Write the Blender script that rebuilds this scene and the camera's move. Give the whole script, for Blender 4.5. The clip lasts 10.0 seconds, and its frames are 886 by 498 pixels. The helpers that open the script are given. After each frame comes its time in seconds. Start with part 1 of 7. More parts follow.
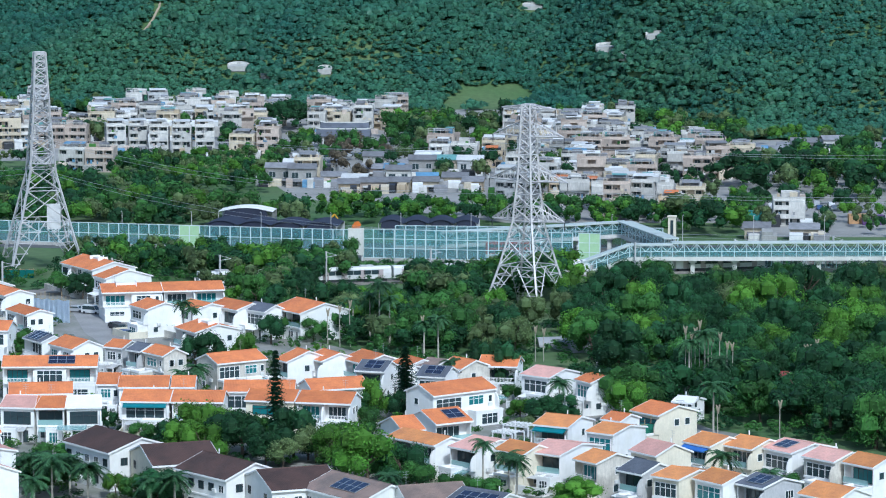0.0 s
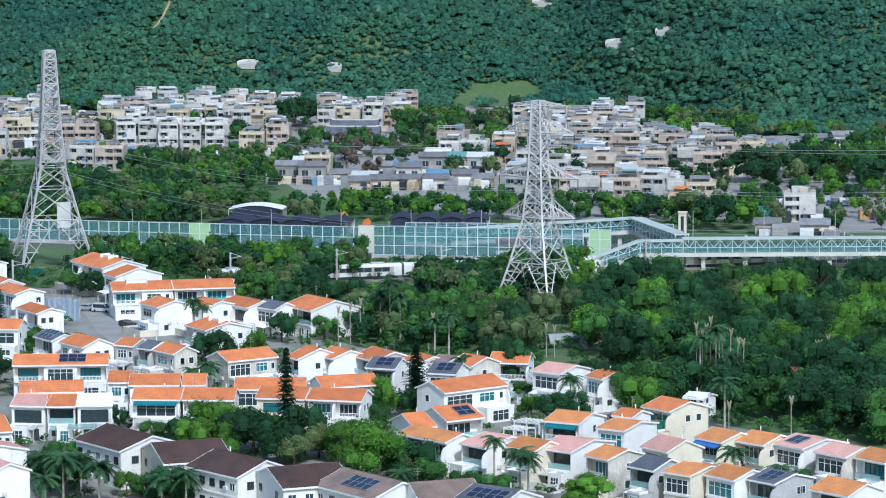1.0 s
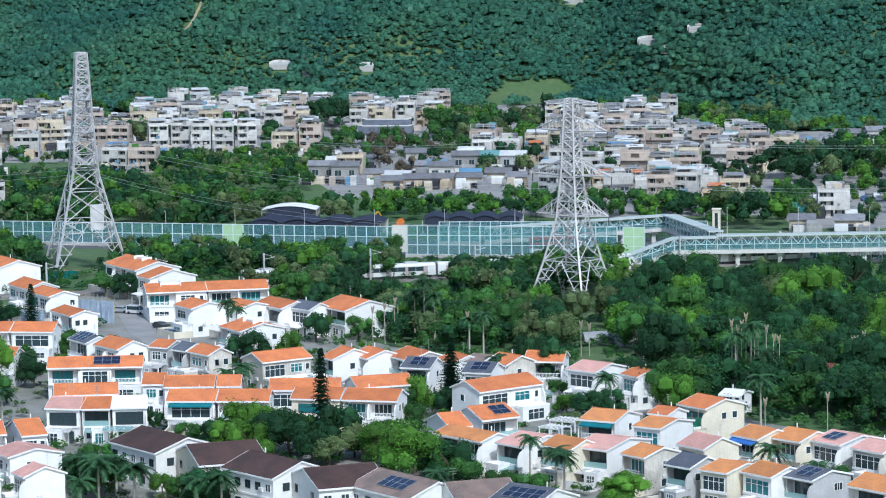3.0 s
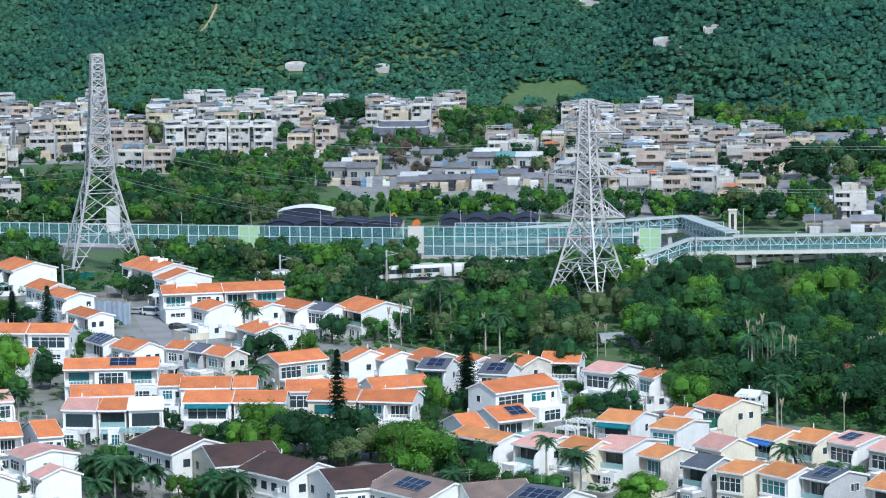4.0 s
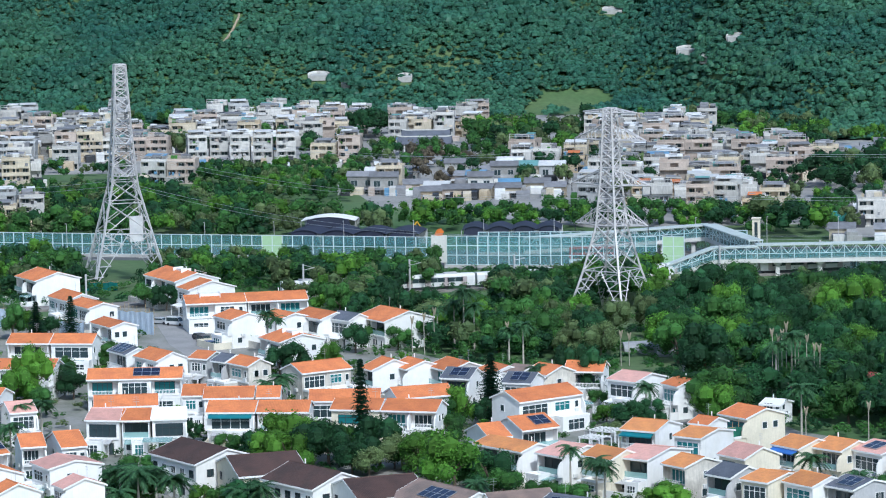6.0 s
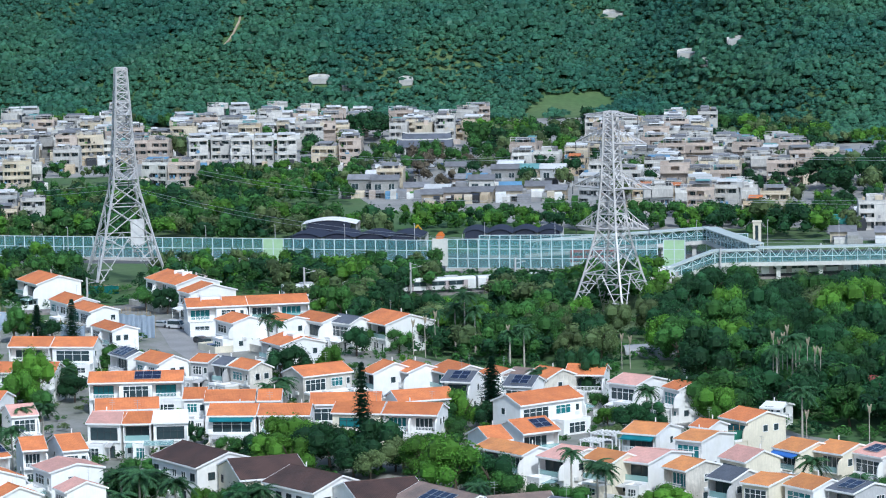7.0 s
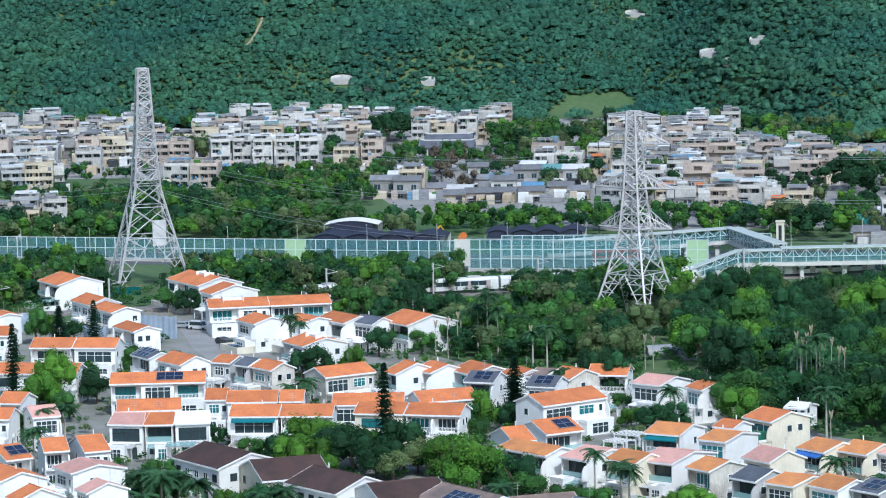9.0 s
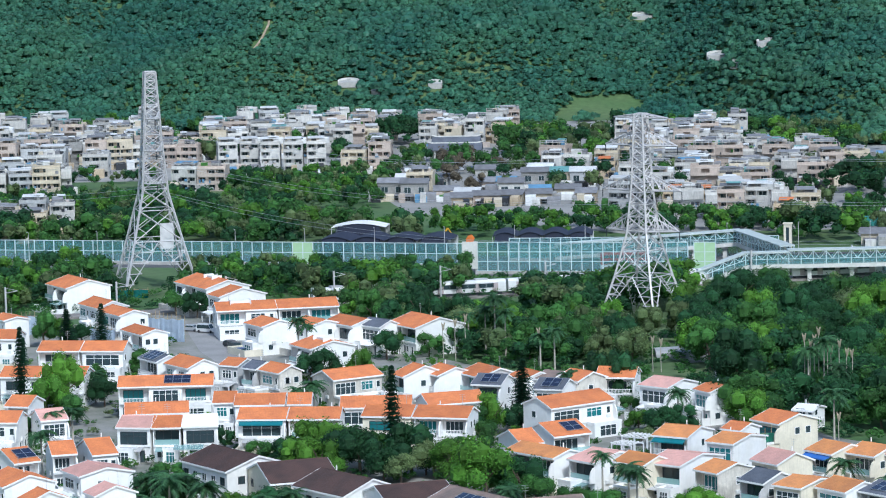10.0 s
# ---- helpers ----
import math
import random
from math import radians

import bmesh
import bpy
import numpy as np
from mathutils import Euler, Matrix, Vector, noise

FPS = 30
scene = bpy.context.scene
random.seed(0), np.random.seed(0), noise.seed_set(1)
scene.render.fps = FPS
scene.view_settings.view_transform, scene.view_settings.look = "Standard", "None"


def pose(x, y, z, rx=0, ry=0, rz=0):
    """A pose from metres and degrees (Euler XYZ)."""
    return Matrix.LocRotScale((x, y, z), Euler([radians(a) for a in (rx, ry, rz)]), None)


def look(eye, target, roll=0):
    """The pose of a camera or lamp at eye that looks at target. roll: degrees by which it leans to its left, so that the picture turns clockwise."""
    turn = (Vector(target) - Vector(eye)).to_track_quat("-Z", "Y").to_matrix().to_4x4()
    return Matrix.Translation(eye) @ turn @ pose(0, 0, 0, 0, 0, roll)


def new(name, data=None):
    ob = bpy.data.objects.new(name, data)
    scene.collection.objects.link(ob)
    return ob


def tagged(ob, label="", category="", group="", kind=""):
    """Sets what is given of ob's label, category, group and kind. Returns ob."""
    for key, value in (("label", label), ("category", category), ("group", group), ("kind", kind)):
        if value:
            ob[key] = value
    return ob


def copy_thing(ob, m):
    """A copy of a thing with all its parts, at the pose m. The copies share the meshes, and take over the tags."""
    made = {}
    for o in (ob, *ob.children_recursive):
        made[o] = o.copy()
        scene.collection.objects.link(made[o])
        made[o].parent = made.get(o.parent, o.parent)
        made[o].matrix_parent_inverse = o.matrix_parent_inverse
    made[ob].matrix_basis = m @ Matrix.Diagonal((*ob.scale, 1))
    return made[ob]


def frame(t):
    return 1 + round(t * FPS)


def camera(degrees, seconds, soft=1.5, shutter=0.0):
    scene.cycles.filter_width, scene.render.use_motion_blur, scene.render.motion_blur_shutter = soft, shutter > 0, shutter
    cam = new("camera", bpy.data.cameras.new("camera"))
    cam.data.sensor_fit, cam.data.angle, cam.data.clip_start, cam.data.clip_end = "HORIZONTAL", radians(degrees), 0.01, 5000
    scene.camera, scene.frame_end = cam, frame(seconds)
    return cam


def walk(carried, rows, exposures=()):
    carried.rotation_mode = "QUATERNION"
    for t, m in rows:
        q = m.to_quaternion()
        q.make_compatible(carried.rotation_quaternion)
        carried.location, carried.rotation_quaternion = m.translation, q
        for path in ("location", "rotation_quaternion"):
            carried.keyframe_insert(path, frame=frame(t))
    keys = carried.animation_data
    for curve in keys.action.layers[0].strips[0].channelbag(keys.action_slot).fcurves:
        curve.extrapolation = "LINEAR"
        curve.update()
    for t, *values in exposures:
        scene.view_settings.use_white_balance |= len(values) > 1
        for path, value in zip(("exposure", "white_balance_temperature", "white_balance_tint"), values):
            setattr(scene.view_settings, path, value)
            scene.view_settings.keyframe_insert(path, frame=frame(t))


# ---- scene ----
cam = camera(14.506, 10.0, 1.1)
ROWS = [
    (0.0, 0.0, 0.0, 105.0, 83.4159, -0.0, 0.0),
    (0.5, 0.072, 0.095, 104.957, 83.3981, 0.0893, 0.078),
    (1.0, -0.01, 0.474, 104.859, 83.3715, 0.2373, 0.1439),
    (1.5, -0.048, 0.786, 104.845, 83.3602, 0.3925, 0.2449),
    (2.0, 0.025, 1.166, 104.717, 83.3538, 0.4935, 0.379),
    (2.5, -0.079, 1.618, 104.729, 83.3484, 0.6895, 0.4909),
    (4.0, -0.057, 1.917, 104.57, 83.3923, 0.894, 0.8902),
    (4.5, -0.163, 2.541, 104.495, 83.3769, 0.9623, 0.9904),
    (5.0, -0.093, 2.393, 104.574, 83.4376, 1.0458, 1.098),
    (5.5, -0.088, 2.749, 104.482, 83.4993, 1.0684, 1.222),
    (7.0, -0.101, 2.139, 104.636, 83.5963, 1.1006, 1.2637),
    (7.5, -0.146, 2.332, 104.518, 83.5966, 1.1308, 1.2348),
    (8.0, 0.003, 3.053, 104.395, 83.5182, 1.1863, 1.3061),
    (8.5, -0.195, 4.711, 104.172, 83.5643, 1.2065, 1.4373),
    (9.0, -0.195, 4.046, 104.231, 83.6233, 1.2259, 1.6189),
    (9.5, -0.174, 4.039, 104.238, 83.6698, 1.2683, 1.6993),
    (10.0, -0.175, 4.003, 104.208, 83.6714, 1.3349, 1.7313),
]
walk(cam, [(t, pose(x, y, z, rx, ry, rz)) for t, x, y, z, rx, ry, rz in ROWS],
     exposures=[(0.0, -0.03, 5250, 4), (0.5, -0.03, 5350, 4), (1.0, 0.02, 5480, 6), (10.0, 0.02, 5480, 6)])

# world, sun and exposure
SUN_EL, SUN_AZ = 46.0, 160.0            # height and compass bearing (from +y, clockwise)
world = bpy.data.worlds.new("sky")
scene.world = world
world.use_nodes = True
wn = world.node_tree
sky = wn.nodes.new("ShaderNodeTexSky")
sky.sky_type, sky.sun_disc = "NISHITA", False
sky.sun_elevation, sky.sun_rotation = radians(SUN_EL), radians(SUN_AZ)
sky.air_density, sky.dust_density = 1.2, 2.0
wn.nodes["Background"].inputs["Strength"].default_value = 0.15
wn.links.new(sky.outputs["Color"], wn.nodes["Background"].inputs["Color"])
lamp = bpy.data.lights.new("sun", "SUN")
lamp.energy, lamp.angle, lamp.color = 3.2, radians(2.0), (1.0, 0.96, 0.90)
sun = new("sun", lamp)
a, e = radians(SUN_AZ), radians(SUN_EL)
sun.matrix_world = look((300 * math.sin(a), 300 * math.cos(a), 400), (300 * math.sin(a) - math.sin(a) * math.cos(e), 300 * math.cos(a) - math.cos(a) * math.cos(e), 400 - math.sin(e)))


# ---- materials ----
def mat(name, col, rough=0.7, var=0.15, scale=0.6, fine=6.0, bump=0.0, metal=0.0, col2=None, rnd=0.0, island=0.0, spec=0.5, streak=0.0):
    """A surface with two scales of variation, optional rain streaks and a tone that differs from piece to piece."""
    m = bpy.data.materials.new(name)
    m.use_nodes = True
    nt = m.node_tree
    N, L = nt.nodes, nt.links
    b = N["Principled BSDF"]
    b.inputs["Roughness"].default_value, b.inputs["Metallic"].default_value = rough, metal
    b.inputs["Specular IOR Level"].default_value = spec
    tc = N.new("ShaderNodeTexCoord")
    n1, n2 = N.new("ShaderNodeTexNoise"), N.new("ShaderNodeTexNoise")
    n1.inputs["Scale"].default_value, n2.inputs["Scale"].default_value = scale, fine
    n1.inputs["Detail"].default_value, n2.inputs["Detail"].default_value = 4, 3
    for n in (n1, n2):
        L.new(tc.outputs["Object"], n.inputs["Vector"])
    mx = N.new("ShaderNodeMix")
    mx.data_type = "RGBA"
    c2 = col2 or tuple(c * (1 - 2 * var) for c in col)
    mx.inputs["A"].default_value, mx.inputs["B"].default_value = (*col, 1), (*c2, 1)
    ramp = N.new("ShaderNodeMapRange")
    ramp.inputs["From Min"].default_value, ramp.inputs["From Max"].default_value = 0.38, 0.68
    L.new(n1.outputs["Fac"], ramp.inputs["Value"])
    L.new(ramp.outputs["Result"], mx.inputs["Factor"])
    out = mx.outputs["Result"]

    def dim(src, fac_socket, lo, hi):
        r = N.new("ShaderNodeMapRange")
        r.inputs["From Min"].default_value, r.inputs["From Max"].default_value = 0.25, 0.75
        r.inputs["To Min"].default_value, r.inputs["To Max"].default_value = lo, hi
        L.new(fac_socket, r.inputs["Value"])
        h = N.new("ShaderNodeHueSaturation")
        L.new(src, h.inputs["Color"])
        L.new(r.outputs["Result"], h.inputs["Value"])
        return h.outputs["Color"]
    out = dim(out, n2.outputs["Fac"], 1 - var, 1 + var)
    if streak:
        mp, n3 = N.new("ShaderNodeMapping"), N.new("ShaderNodeTexNoise")
        mp.inputs["Scale"].default_value = (2.2, 2.2, 0.12)
        L.new(tc.outputs["Object"], mp.inputs["Vector"])
        L.new(mp.outputs["Vector"], n3.inputs["Vector"])
        out = dim(out, n3.outputs["Fac"], 1 - streak, 1 + 0.3 * streak)
    if rnd:
        out = dim(out, N.new("ShaderNodeObjectInfo").outputs["Random"], 1 - rnd, 1 + rnd)
    if island:
        out = dim(out, N.new("ShaderNodeNewGeometry").outputs["Random Per Island"], 1 - island, 1 + island)
    L.new(out, b.inputs["Base Color"])
    if bump:
        bp = N.new("ShaderNodeBump")
        bp.inputs["Strength"].default_value, bp.inputs["Distance"].default_value = bump, 0.05
        L.new(n2.outputs["Fac"], bp.inputs["Height"])
        L.new(bp.outputs["Normal"], b.inputs["Normal"])
    return m


def tiles(name, col, col2, rnd=0.12):
    """Clay roof tiles: rows down the slope, weathered in patches."""
    m = mat(name, col, 0.75, 0.12, 0.35, 3.0, 0.0, col2=col2, rnd=rnd, spec=0.25)
    N, L = m.node_tree.nodes, m.node_tree.links
    w1 = N.new("ShaderNodeTexWave")
    w1.wave_type, w1.bands_direction = "BANDS", "X"
    w1.inputs["Scale"].default_value, w1.inputs["Distortion"].default_value = 1.1, 0.4
    tc = N.new("ShaderNodeTexCoord")
    L.new(tc.outputs["Object"], w1.inputs["Vector"])
    bp = N.new("ShaderNodeBump")
    bp.inputs["Strength"].default_value, bp.inputs["Distance"].default_value = 0.6, 0.06
    L.new(w1.outputs["Fac"], bp.inputs["Height"])
    L.new(bp.outputs["Normal"], N["Principled BSDF"].inputs["Normal"])
    return m


def leaf(name, col, col2, rnd=0.22, island=0.35):
    m = mat(name, col, 0.6, 0.18, 0.25, 1.5, col2=col2, rnd=rnd, island=island, spec=0.3)
    N, L = m.node_tree.nodes, m.node_tree.links
    b, outp = N["Principled BSDF"], N["Material Output"]
    tr, ms = N.new("ShaderNodeBsdfTranslucent"), N.new("ShaderNodeMixShader")
    L.new(b.inputs["Base Color"].links[0].from_socket, tr.inputs["Color"])
    ms.inputs["Fac"].default_value = 0.35
    L.new(b.outputs["BSDF"], ms.inputs[1])
    L.new(tr.outputs["BSDF"], ms.inputs[2])
    L.new(ms.outputs["Shader"], outp.inputs["Surface"])
    return m


def glass(name, col, alpha):
    m = bpy.data.materials.new(name)
    m.use_nodes = True
    N, L = m.node_tree.nodes, m.node_tree.links
    b = N["Principled BSDF"]
    b.inputs["Base Color"].default_value, b.inputs["Roughness"].default_value = (*col, 1), 0.08
    b.inputs["Alpha"].default_value = alpha
    n, r, tc = N.new("ShaderNodeTexNoise"), N.new("ShaderNodeMapRange"), N.new("ShaderNodeTexCoord")
    n.inputs["Scale"].default_value = 0.8
    L.new(tc.outputs["Object"], n.inputs["Vector"])
    r.inputs["To Min"].default_value, r.inputs["To Max"].default_value = 0.04, 0.22
    L.new(n.outputs["Fac"], r.inputs["Value"])
    L.new(r.outputs["Result"], b.inputs["Roughness"])
    return m


WHITE = mat("white_render", (0.81, 0.805, 0.79), 0.75, 0.04, 0.25, 1.2, streak=0.05, rnd=0.05, col2=(0.74, 0.73, 0.69))
WORN = mat("worn_render", (0.70, 0.66, 0.58), 0.85, 0.12, 0.3, 2.0, streak=0.25, col2=(0.42, 0.39, 0.34))
CREAM = mat("cream_render", (0.74, 0.68, 0.54), 0.8, 0.06, 0.25, 2.5, streak=0.12, col2=(0.62, 0.57, 0.45))
GREYW = mat("grey_render", (0.50, 0.50, 0.50), 0.8, 0.08, 0.3, 2.5, streak=0.15)
TRIM = mat("white_trim", (0.82, 0.81, 0.79), 0.6, 0.04, 1.0, 5.0)
ORANGE = tiles("orange_tiles", (0.60, 0.205, 0.075), (0.47, 0.155, 0.065))
AMBER = tiles("amber_tiles", (0.62, 0.26, 0.09), (0.46, 0.19, 0.08))
PINKT = tiles("pink_tiles", (0.66, 0.36, 0.30), (0.52, 0.30, 0.25))
BROWN = tiles("dark_brown_tiles", (0.085, 0.050, 0.042), (0.055, 0.036, 0.032), 0.05)
GREYT = tiles("grey_brown_tiles", (0.25, 0.18, 0.15), (0.16, 0.125, 0.11), 0.08)
REDT = tiles("dark_red_tiles", (0.24, 0.06, 0.05), (0.17, 0.05, 0.045), 0.1)
SLATE = tiles("slate_sheets", (0.13, 0.14, 0.17), (0.09, 0.10, 0.12), 0.1)
WHITET = mat("white_roof_sheets", (0.78, 0.77, 0.76), 0.7, 0.05, 0.4, 3.0)
SOLAR = mat("solar_cells", (0.018, 0.025, 0.055), 0.15, 0.1, 0.5, 4.0)
ALU = mat("aluminium", (0.55, 0.56, 0.57), 0.4, 0.05, 1.0, 8.0, metal=0.7)
GLASS = glass("window_glass", (0.035, 0.055, 0.062), 1.0)
TEALG = glass("teal_glass", (0.03, 0.16, 0.17), 1.0)
BALG = glass("balcony_glass", (0.35, 0.55, 0.53), 0.55)
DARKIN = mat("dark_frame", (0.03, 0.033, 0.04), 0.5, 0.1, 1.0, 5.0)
AWN_T = mat("teal_awning", (0.01, 0.16, 0.19), 0.6, 0.1, 0.5, 5.0)
AWN_B = mat("blue_awning", (0.05, 0.16, 0.50), 0.6, 0.1, 0.5, 5.0)
ACW = mat("ac_casing", (0.66, 0.66, 0.64), 0.5, 0.06, 1.0, 6.0)
STEEL = mat("galvanised_steel", (0.56, 0.54, 0.54), 0.55, 0.08, 0.2, 2.0, metal=0.25)
CONC = mat("concrete", (0.46, 0.45, 0.42), 0.85, 0.10, 0.2, 2.0, streak=0.15)
PALEC = mat("pale_concrete", (0.62, 0.61, 0.57), 0.8, 0.08, 0.2, 2.0, streak=0.1)
ASPH = mat("asphalt", (0.10, 0.10, 0.105), 0.9, 0.15, 0.15, 3.0)
LANE = mat("estate_paving", (0.30, 0.29, 0.28), 0.9, 0.1, 0.15, 2.0)
BARK = mat("bark", (0.12, 0.09, 0.065), 0.9, 0.2, 1.0, 6.0)
PALMT = mat("palm_trunk", (0.42, 0.39, 0.33), 0.85, 0.15, 0.6, 4.0)
LEAF = [leaf("leaf_mid", (0.066, 0.172, 0.036), (0.040, 0.120, 0.030)), leaf("leaf_dark", (0.030, 0.098, 0.034), (0.020, 0.068, 0.026)),
        leaf("leaf_bright", (0.115, 0.255, 0.030), (0.070, 0.190, 0.026)), leaf("leaf_olive", (0.140, 0.195, 0.075), (0.090, 0.140, 0.055)),
        leaf("leaf_bare", (0.17, 0.145, 0.10), (0.13, 0.11, 0.08))]
CONIFER = leaf("conifer_needles", (0.026, 0.085, 0.044), (0.018, 0.060, 0.034))
PALML = leaf("palm_fronds", (0.060, 0.140, 0.055), (0.040, 0.100, 0.042))
# Blue-green tint: the distance haze is mixed into the hill's leaf colour.
HILLF = leaf("hazy_hill_leaves", (0.066, 0.174, 0.096), (0.034, 0.122, 0.090), 0.0, 0.24)
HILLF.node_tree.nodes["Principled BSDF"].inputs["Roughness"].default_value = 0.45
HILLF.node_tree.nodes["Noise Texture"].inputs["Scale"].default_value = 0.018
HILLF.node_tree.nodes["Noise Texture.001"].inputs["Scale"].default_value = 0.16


# ---- mesh helpers ----
def box(bm, x0, x1, y0, y1, z0, z1):
    v = [bm.verts.new((x, y, z)) for z in (z0, z1) for y in (y0, y1) for x in (x0, x1)]
    for f in ((0, 2, 3, 1), (4, 5, 7, 6), (0, 1, 5, 4), (2, 6, 7, 3), (0, 4, 6, 2), (1, 3, 7, 5)):
        bm.faces.new([v[i] for i in f])


def prism(bm, pts, y0, y1):
    """A profile in x and z, drawn out along y."""
    a = [bm.verts.new((x, y0, z)) for x, z in pts]
    b = [bm.verts.new((x, y1, z)) for x, z in pts]
    n = len(pts)
    bm.faces.new(a)
    bm.faces.new(b[::-1])
    for i in range(n):
        bm.faces.new((a[i], b[i], b[(i + 1) % n], a[(i + 1) % n]))


def prism_x(bm, pts, x0, x1):
    """A profile in y and z, drawn out along x."""
    a = [bm.verts.new((x0, y, z)) for y, z in pts]
    b = [bm.verts.new((x1, y, z)) for y, z in pts]
    n = len(pts)
    bm.faces.new(a)
    bm.faces.new(b[::-1])
    for i in range(n):
        bm.faces.new((a[i], b[i], b[(i + 1) % n], a[(i + 1) % n]))


def rod(bm, p, q, r, sides=4, r2=None):
    """A bar from p to q."""
    p, q = Vector(p), Vector(q)
    d = (q - p).normalized()
    s = d.orthogonal().normalized()
    t = d.cross(s)
    r2 = r if r2 is None else r2
    ring = [[bm.verts.new(c + (s * math.cos(k) + t * math.sin(k)) * rr) for k in [2 * math.pi * (i + 0.5) / sides for i in range(sides)]] for c, rr in ((p, r), (q, r2))]
    for i in range(sides):
        j = (i + 1) % sides
        bm.faces.new((ring[0][i], ring[0][j], ring[1][j], ring[1][i]))
    bm.faces.new(ring[0][::-1])
    bm.faces.new(ring[1])


def lattice(bm, xs, zs, solid, y0, y1):
    """One connected frame: the cells of a grid for which solid(i, j) holds, y0 to y1 thick."""
    vs = {}

    def V(i, j, k):
        if (i, j, k) not in vs:
            vs[i, j, k] = bm.verts.new((xs[i], (y0, y1)[k], zs[j]))
        return vs[i, j, k]
    nx, nz = len(xs) - 1, len(zs) - 1
    on = lambda i, j: 0 <= i < nx and 0 <= j < nz and solid(i, j)
    for i in range(nx):
        for j in range(nz):
            if on(i, j):
                bm.faces.new((V(i, j, 0), V(i + 1, j, 0), V(i + 1, j + 1, 0), V(i, j + 1, 0)))
                for (di, dj), (a, b) in (((-1, 0), ((i, j), (i, j + 1))), ((1, 0), ((i + 1, j), (i + 1, j + 1))), ((0, -1), ((i, j), (i + 1, j))), ((0, 1), ((i, j + 1), (i + 1, j + 1)))):
                    if not on(i + di, j + dj):
                        bm.faces.new((V(*a, 0), V(*b, 0), V(*b, 1), V(*a, 1)))


def mesh_of(bm, name, material):
    bmesh.ops.recalc_face_normals(bm, faces=bm.faces)
    me = bpy.data.meshes.new(name)
    bm.to_mesh(me)
    bm.free()
    me.materials.append(material)
    return me


def put(name, me, parent=None, at=(0, 0, 0), rz=0.0, label=""):
    ob = new(name, me)
    ob.parent = parent
    ob.location, ob.rotation_euler = at, (0, 0, rz)
    return tagged(ob, label) if label else ob


def part(name, bm, material, parent, label="", at=(0, 0, 0), rz=0.0):
    return put(name, mesh_of(bm, name, material), parent, at, rz, label)


def root(name, x, y, z=0.0, rz=0.0, label="", category="", group=""):
    ob = new(name)
    ob.empty_display_size = 0.5
    ob.location, ob.rotation_euler = (x, y, z), (0, 0, radians(rz))
    return tagged(ob, label, category, group)


def sm(a, b, v):
    t = min(1.0, max(0.0, (v - a) / (b - a)))
    return t * t * (3 - 2 * t)


def foot_of(x):
    """Where the hillside begins."""
    return 1400 + 10 * math.sin(x / 60.0) - 150 * sm(40, 120, x)


def land(x, y):
    """Height of the ground: a flat valley floor, then a wooded hillside with spurs and gullies."""
    d = y - foot_of(x)
    if d < -40:
        return 0.0
    rise = 0.0 if d < 0 else 0.36 * d * sm(-10, 60, d)
    spur = 5.0 * math.sin(x / 38.0 + y / 160.0) + 3.0 * math.sin(x / 17.0 - y / 50.0 + 1.3)
    return rise + spur * sm(15, 110, d) + 0.0


# ---- ground ----
def grid_axis(stops):
    out = []
    for a, b, step in stops:
        out += list(np.arange(a, b, step))
    return out + [stops[-1][1]]


def build_ground():
    xs = grid_axis([(-4000, -600, 200), (-600, -260, 40), (-260, 260, 8), (260, 600, 40), (600, 4000, 200)])
    ys = grid_axis([(-900, 400, 130), (400, 1340, 20), (1340, 1620, 7), (1620, 2400, 60), (2400, 4700, 230)])
    ver = [(x, y, land(x, y)) for y in ys for x in xs]
    n = len(xs)
    fac = [(j * n + i, j * n + i + 1, (j + 1) * n + i + 1, (j + 1) * n + i) for j in range(len(ys) - 1) for i in range(n - 1)]
    me = bpy.data.meshes.new("ground")
    me.from_pydata(ver, [], fac)
    me.materials.append(mat("rough_grass", (0.055, 0.115, 0.034), 0.95, 0.2, 0.02, 0.5, col2=(0.105, 0.150, 0.060)))
    tagged(new("ground", me), "green valley floor rising into a wooded hillside", "ground", kind="structure")


build_ground()


def sheet(name, pts, z, material, label, category="ground"):
    """A flat piece of paving with a kerb-high edge."""
    bm = bmesh.new()
    a = [bm.verts.new((x, y, z)) for x, y in pts]
    b = [bm.verts.new((x, y, -0.3)) for x, y in pts]
    bm.faces.new(a)
    for i in range(len(pts)):
        j = (i + 1) % len(pts)
        bm.faces.new((a[i], b[i], b[j], a[j]))
    return tagged(part(name, bm, material, None), label, category, kind="structure")


# ---- houses of the estate ----
CACHE = {}
KEEP = []


def window_mesh(w, h, n, bars):
    """Frame and panes of a window w by h with n lights."""
    key = ("win", round(w, 1), round(h, 1), n, bars)
    if key not in CACHE:
        w, h = key[1], key[2]
        f = bmesh.new()
        t = 0.09
        xs = [-w / 2]
        for i in range(n):
            x0 = -w / 2 + i * (w - t) / n
            xs += [x0 + t, x0 + (w - t) / n]
        xs.append(w / 2)
        zs = [-t, 0, h * 0.62, h * 0.62 + 0.07, h - t, h] if bars else [-t, 0, h - t, h]
        rows_on = (0, 2, 4) if bars else (0, 2)
        lattice(f, xs, zs, lambda i, j: i % 2 == 0 or j in rows_on, -0.07, 0.02)
        p = bmesh.new()
        box(p, -w / 2 + t, w / 2 - t, -0.02, 0.015, 0, h - t)
        CACHE[key] = (f, p, {})
    return CACHE[key]


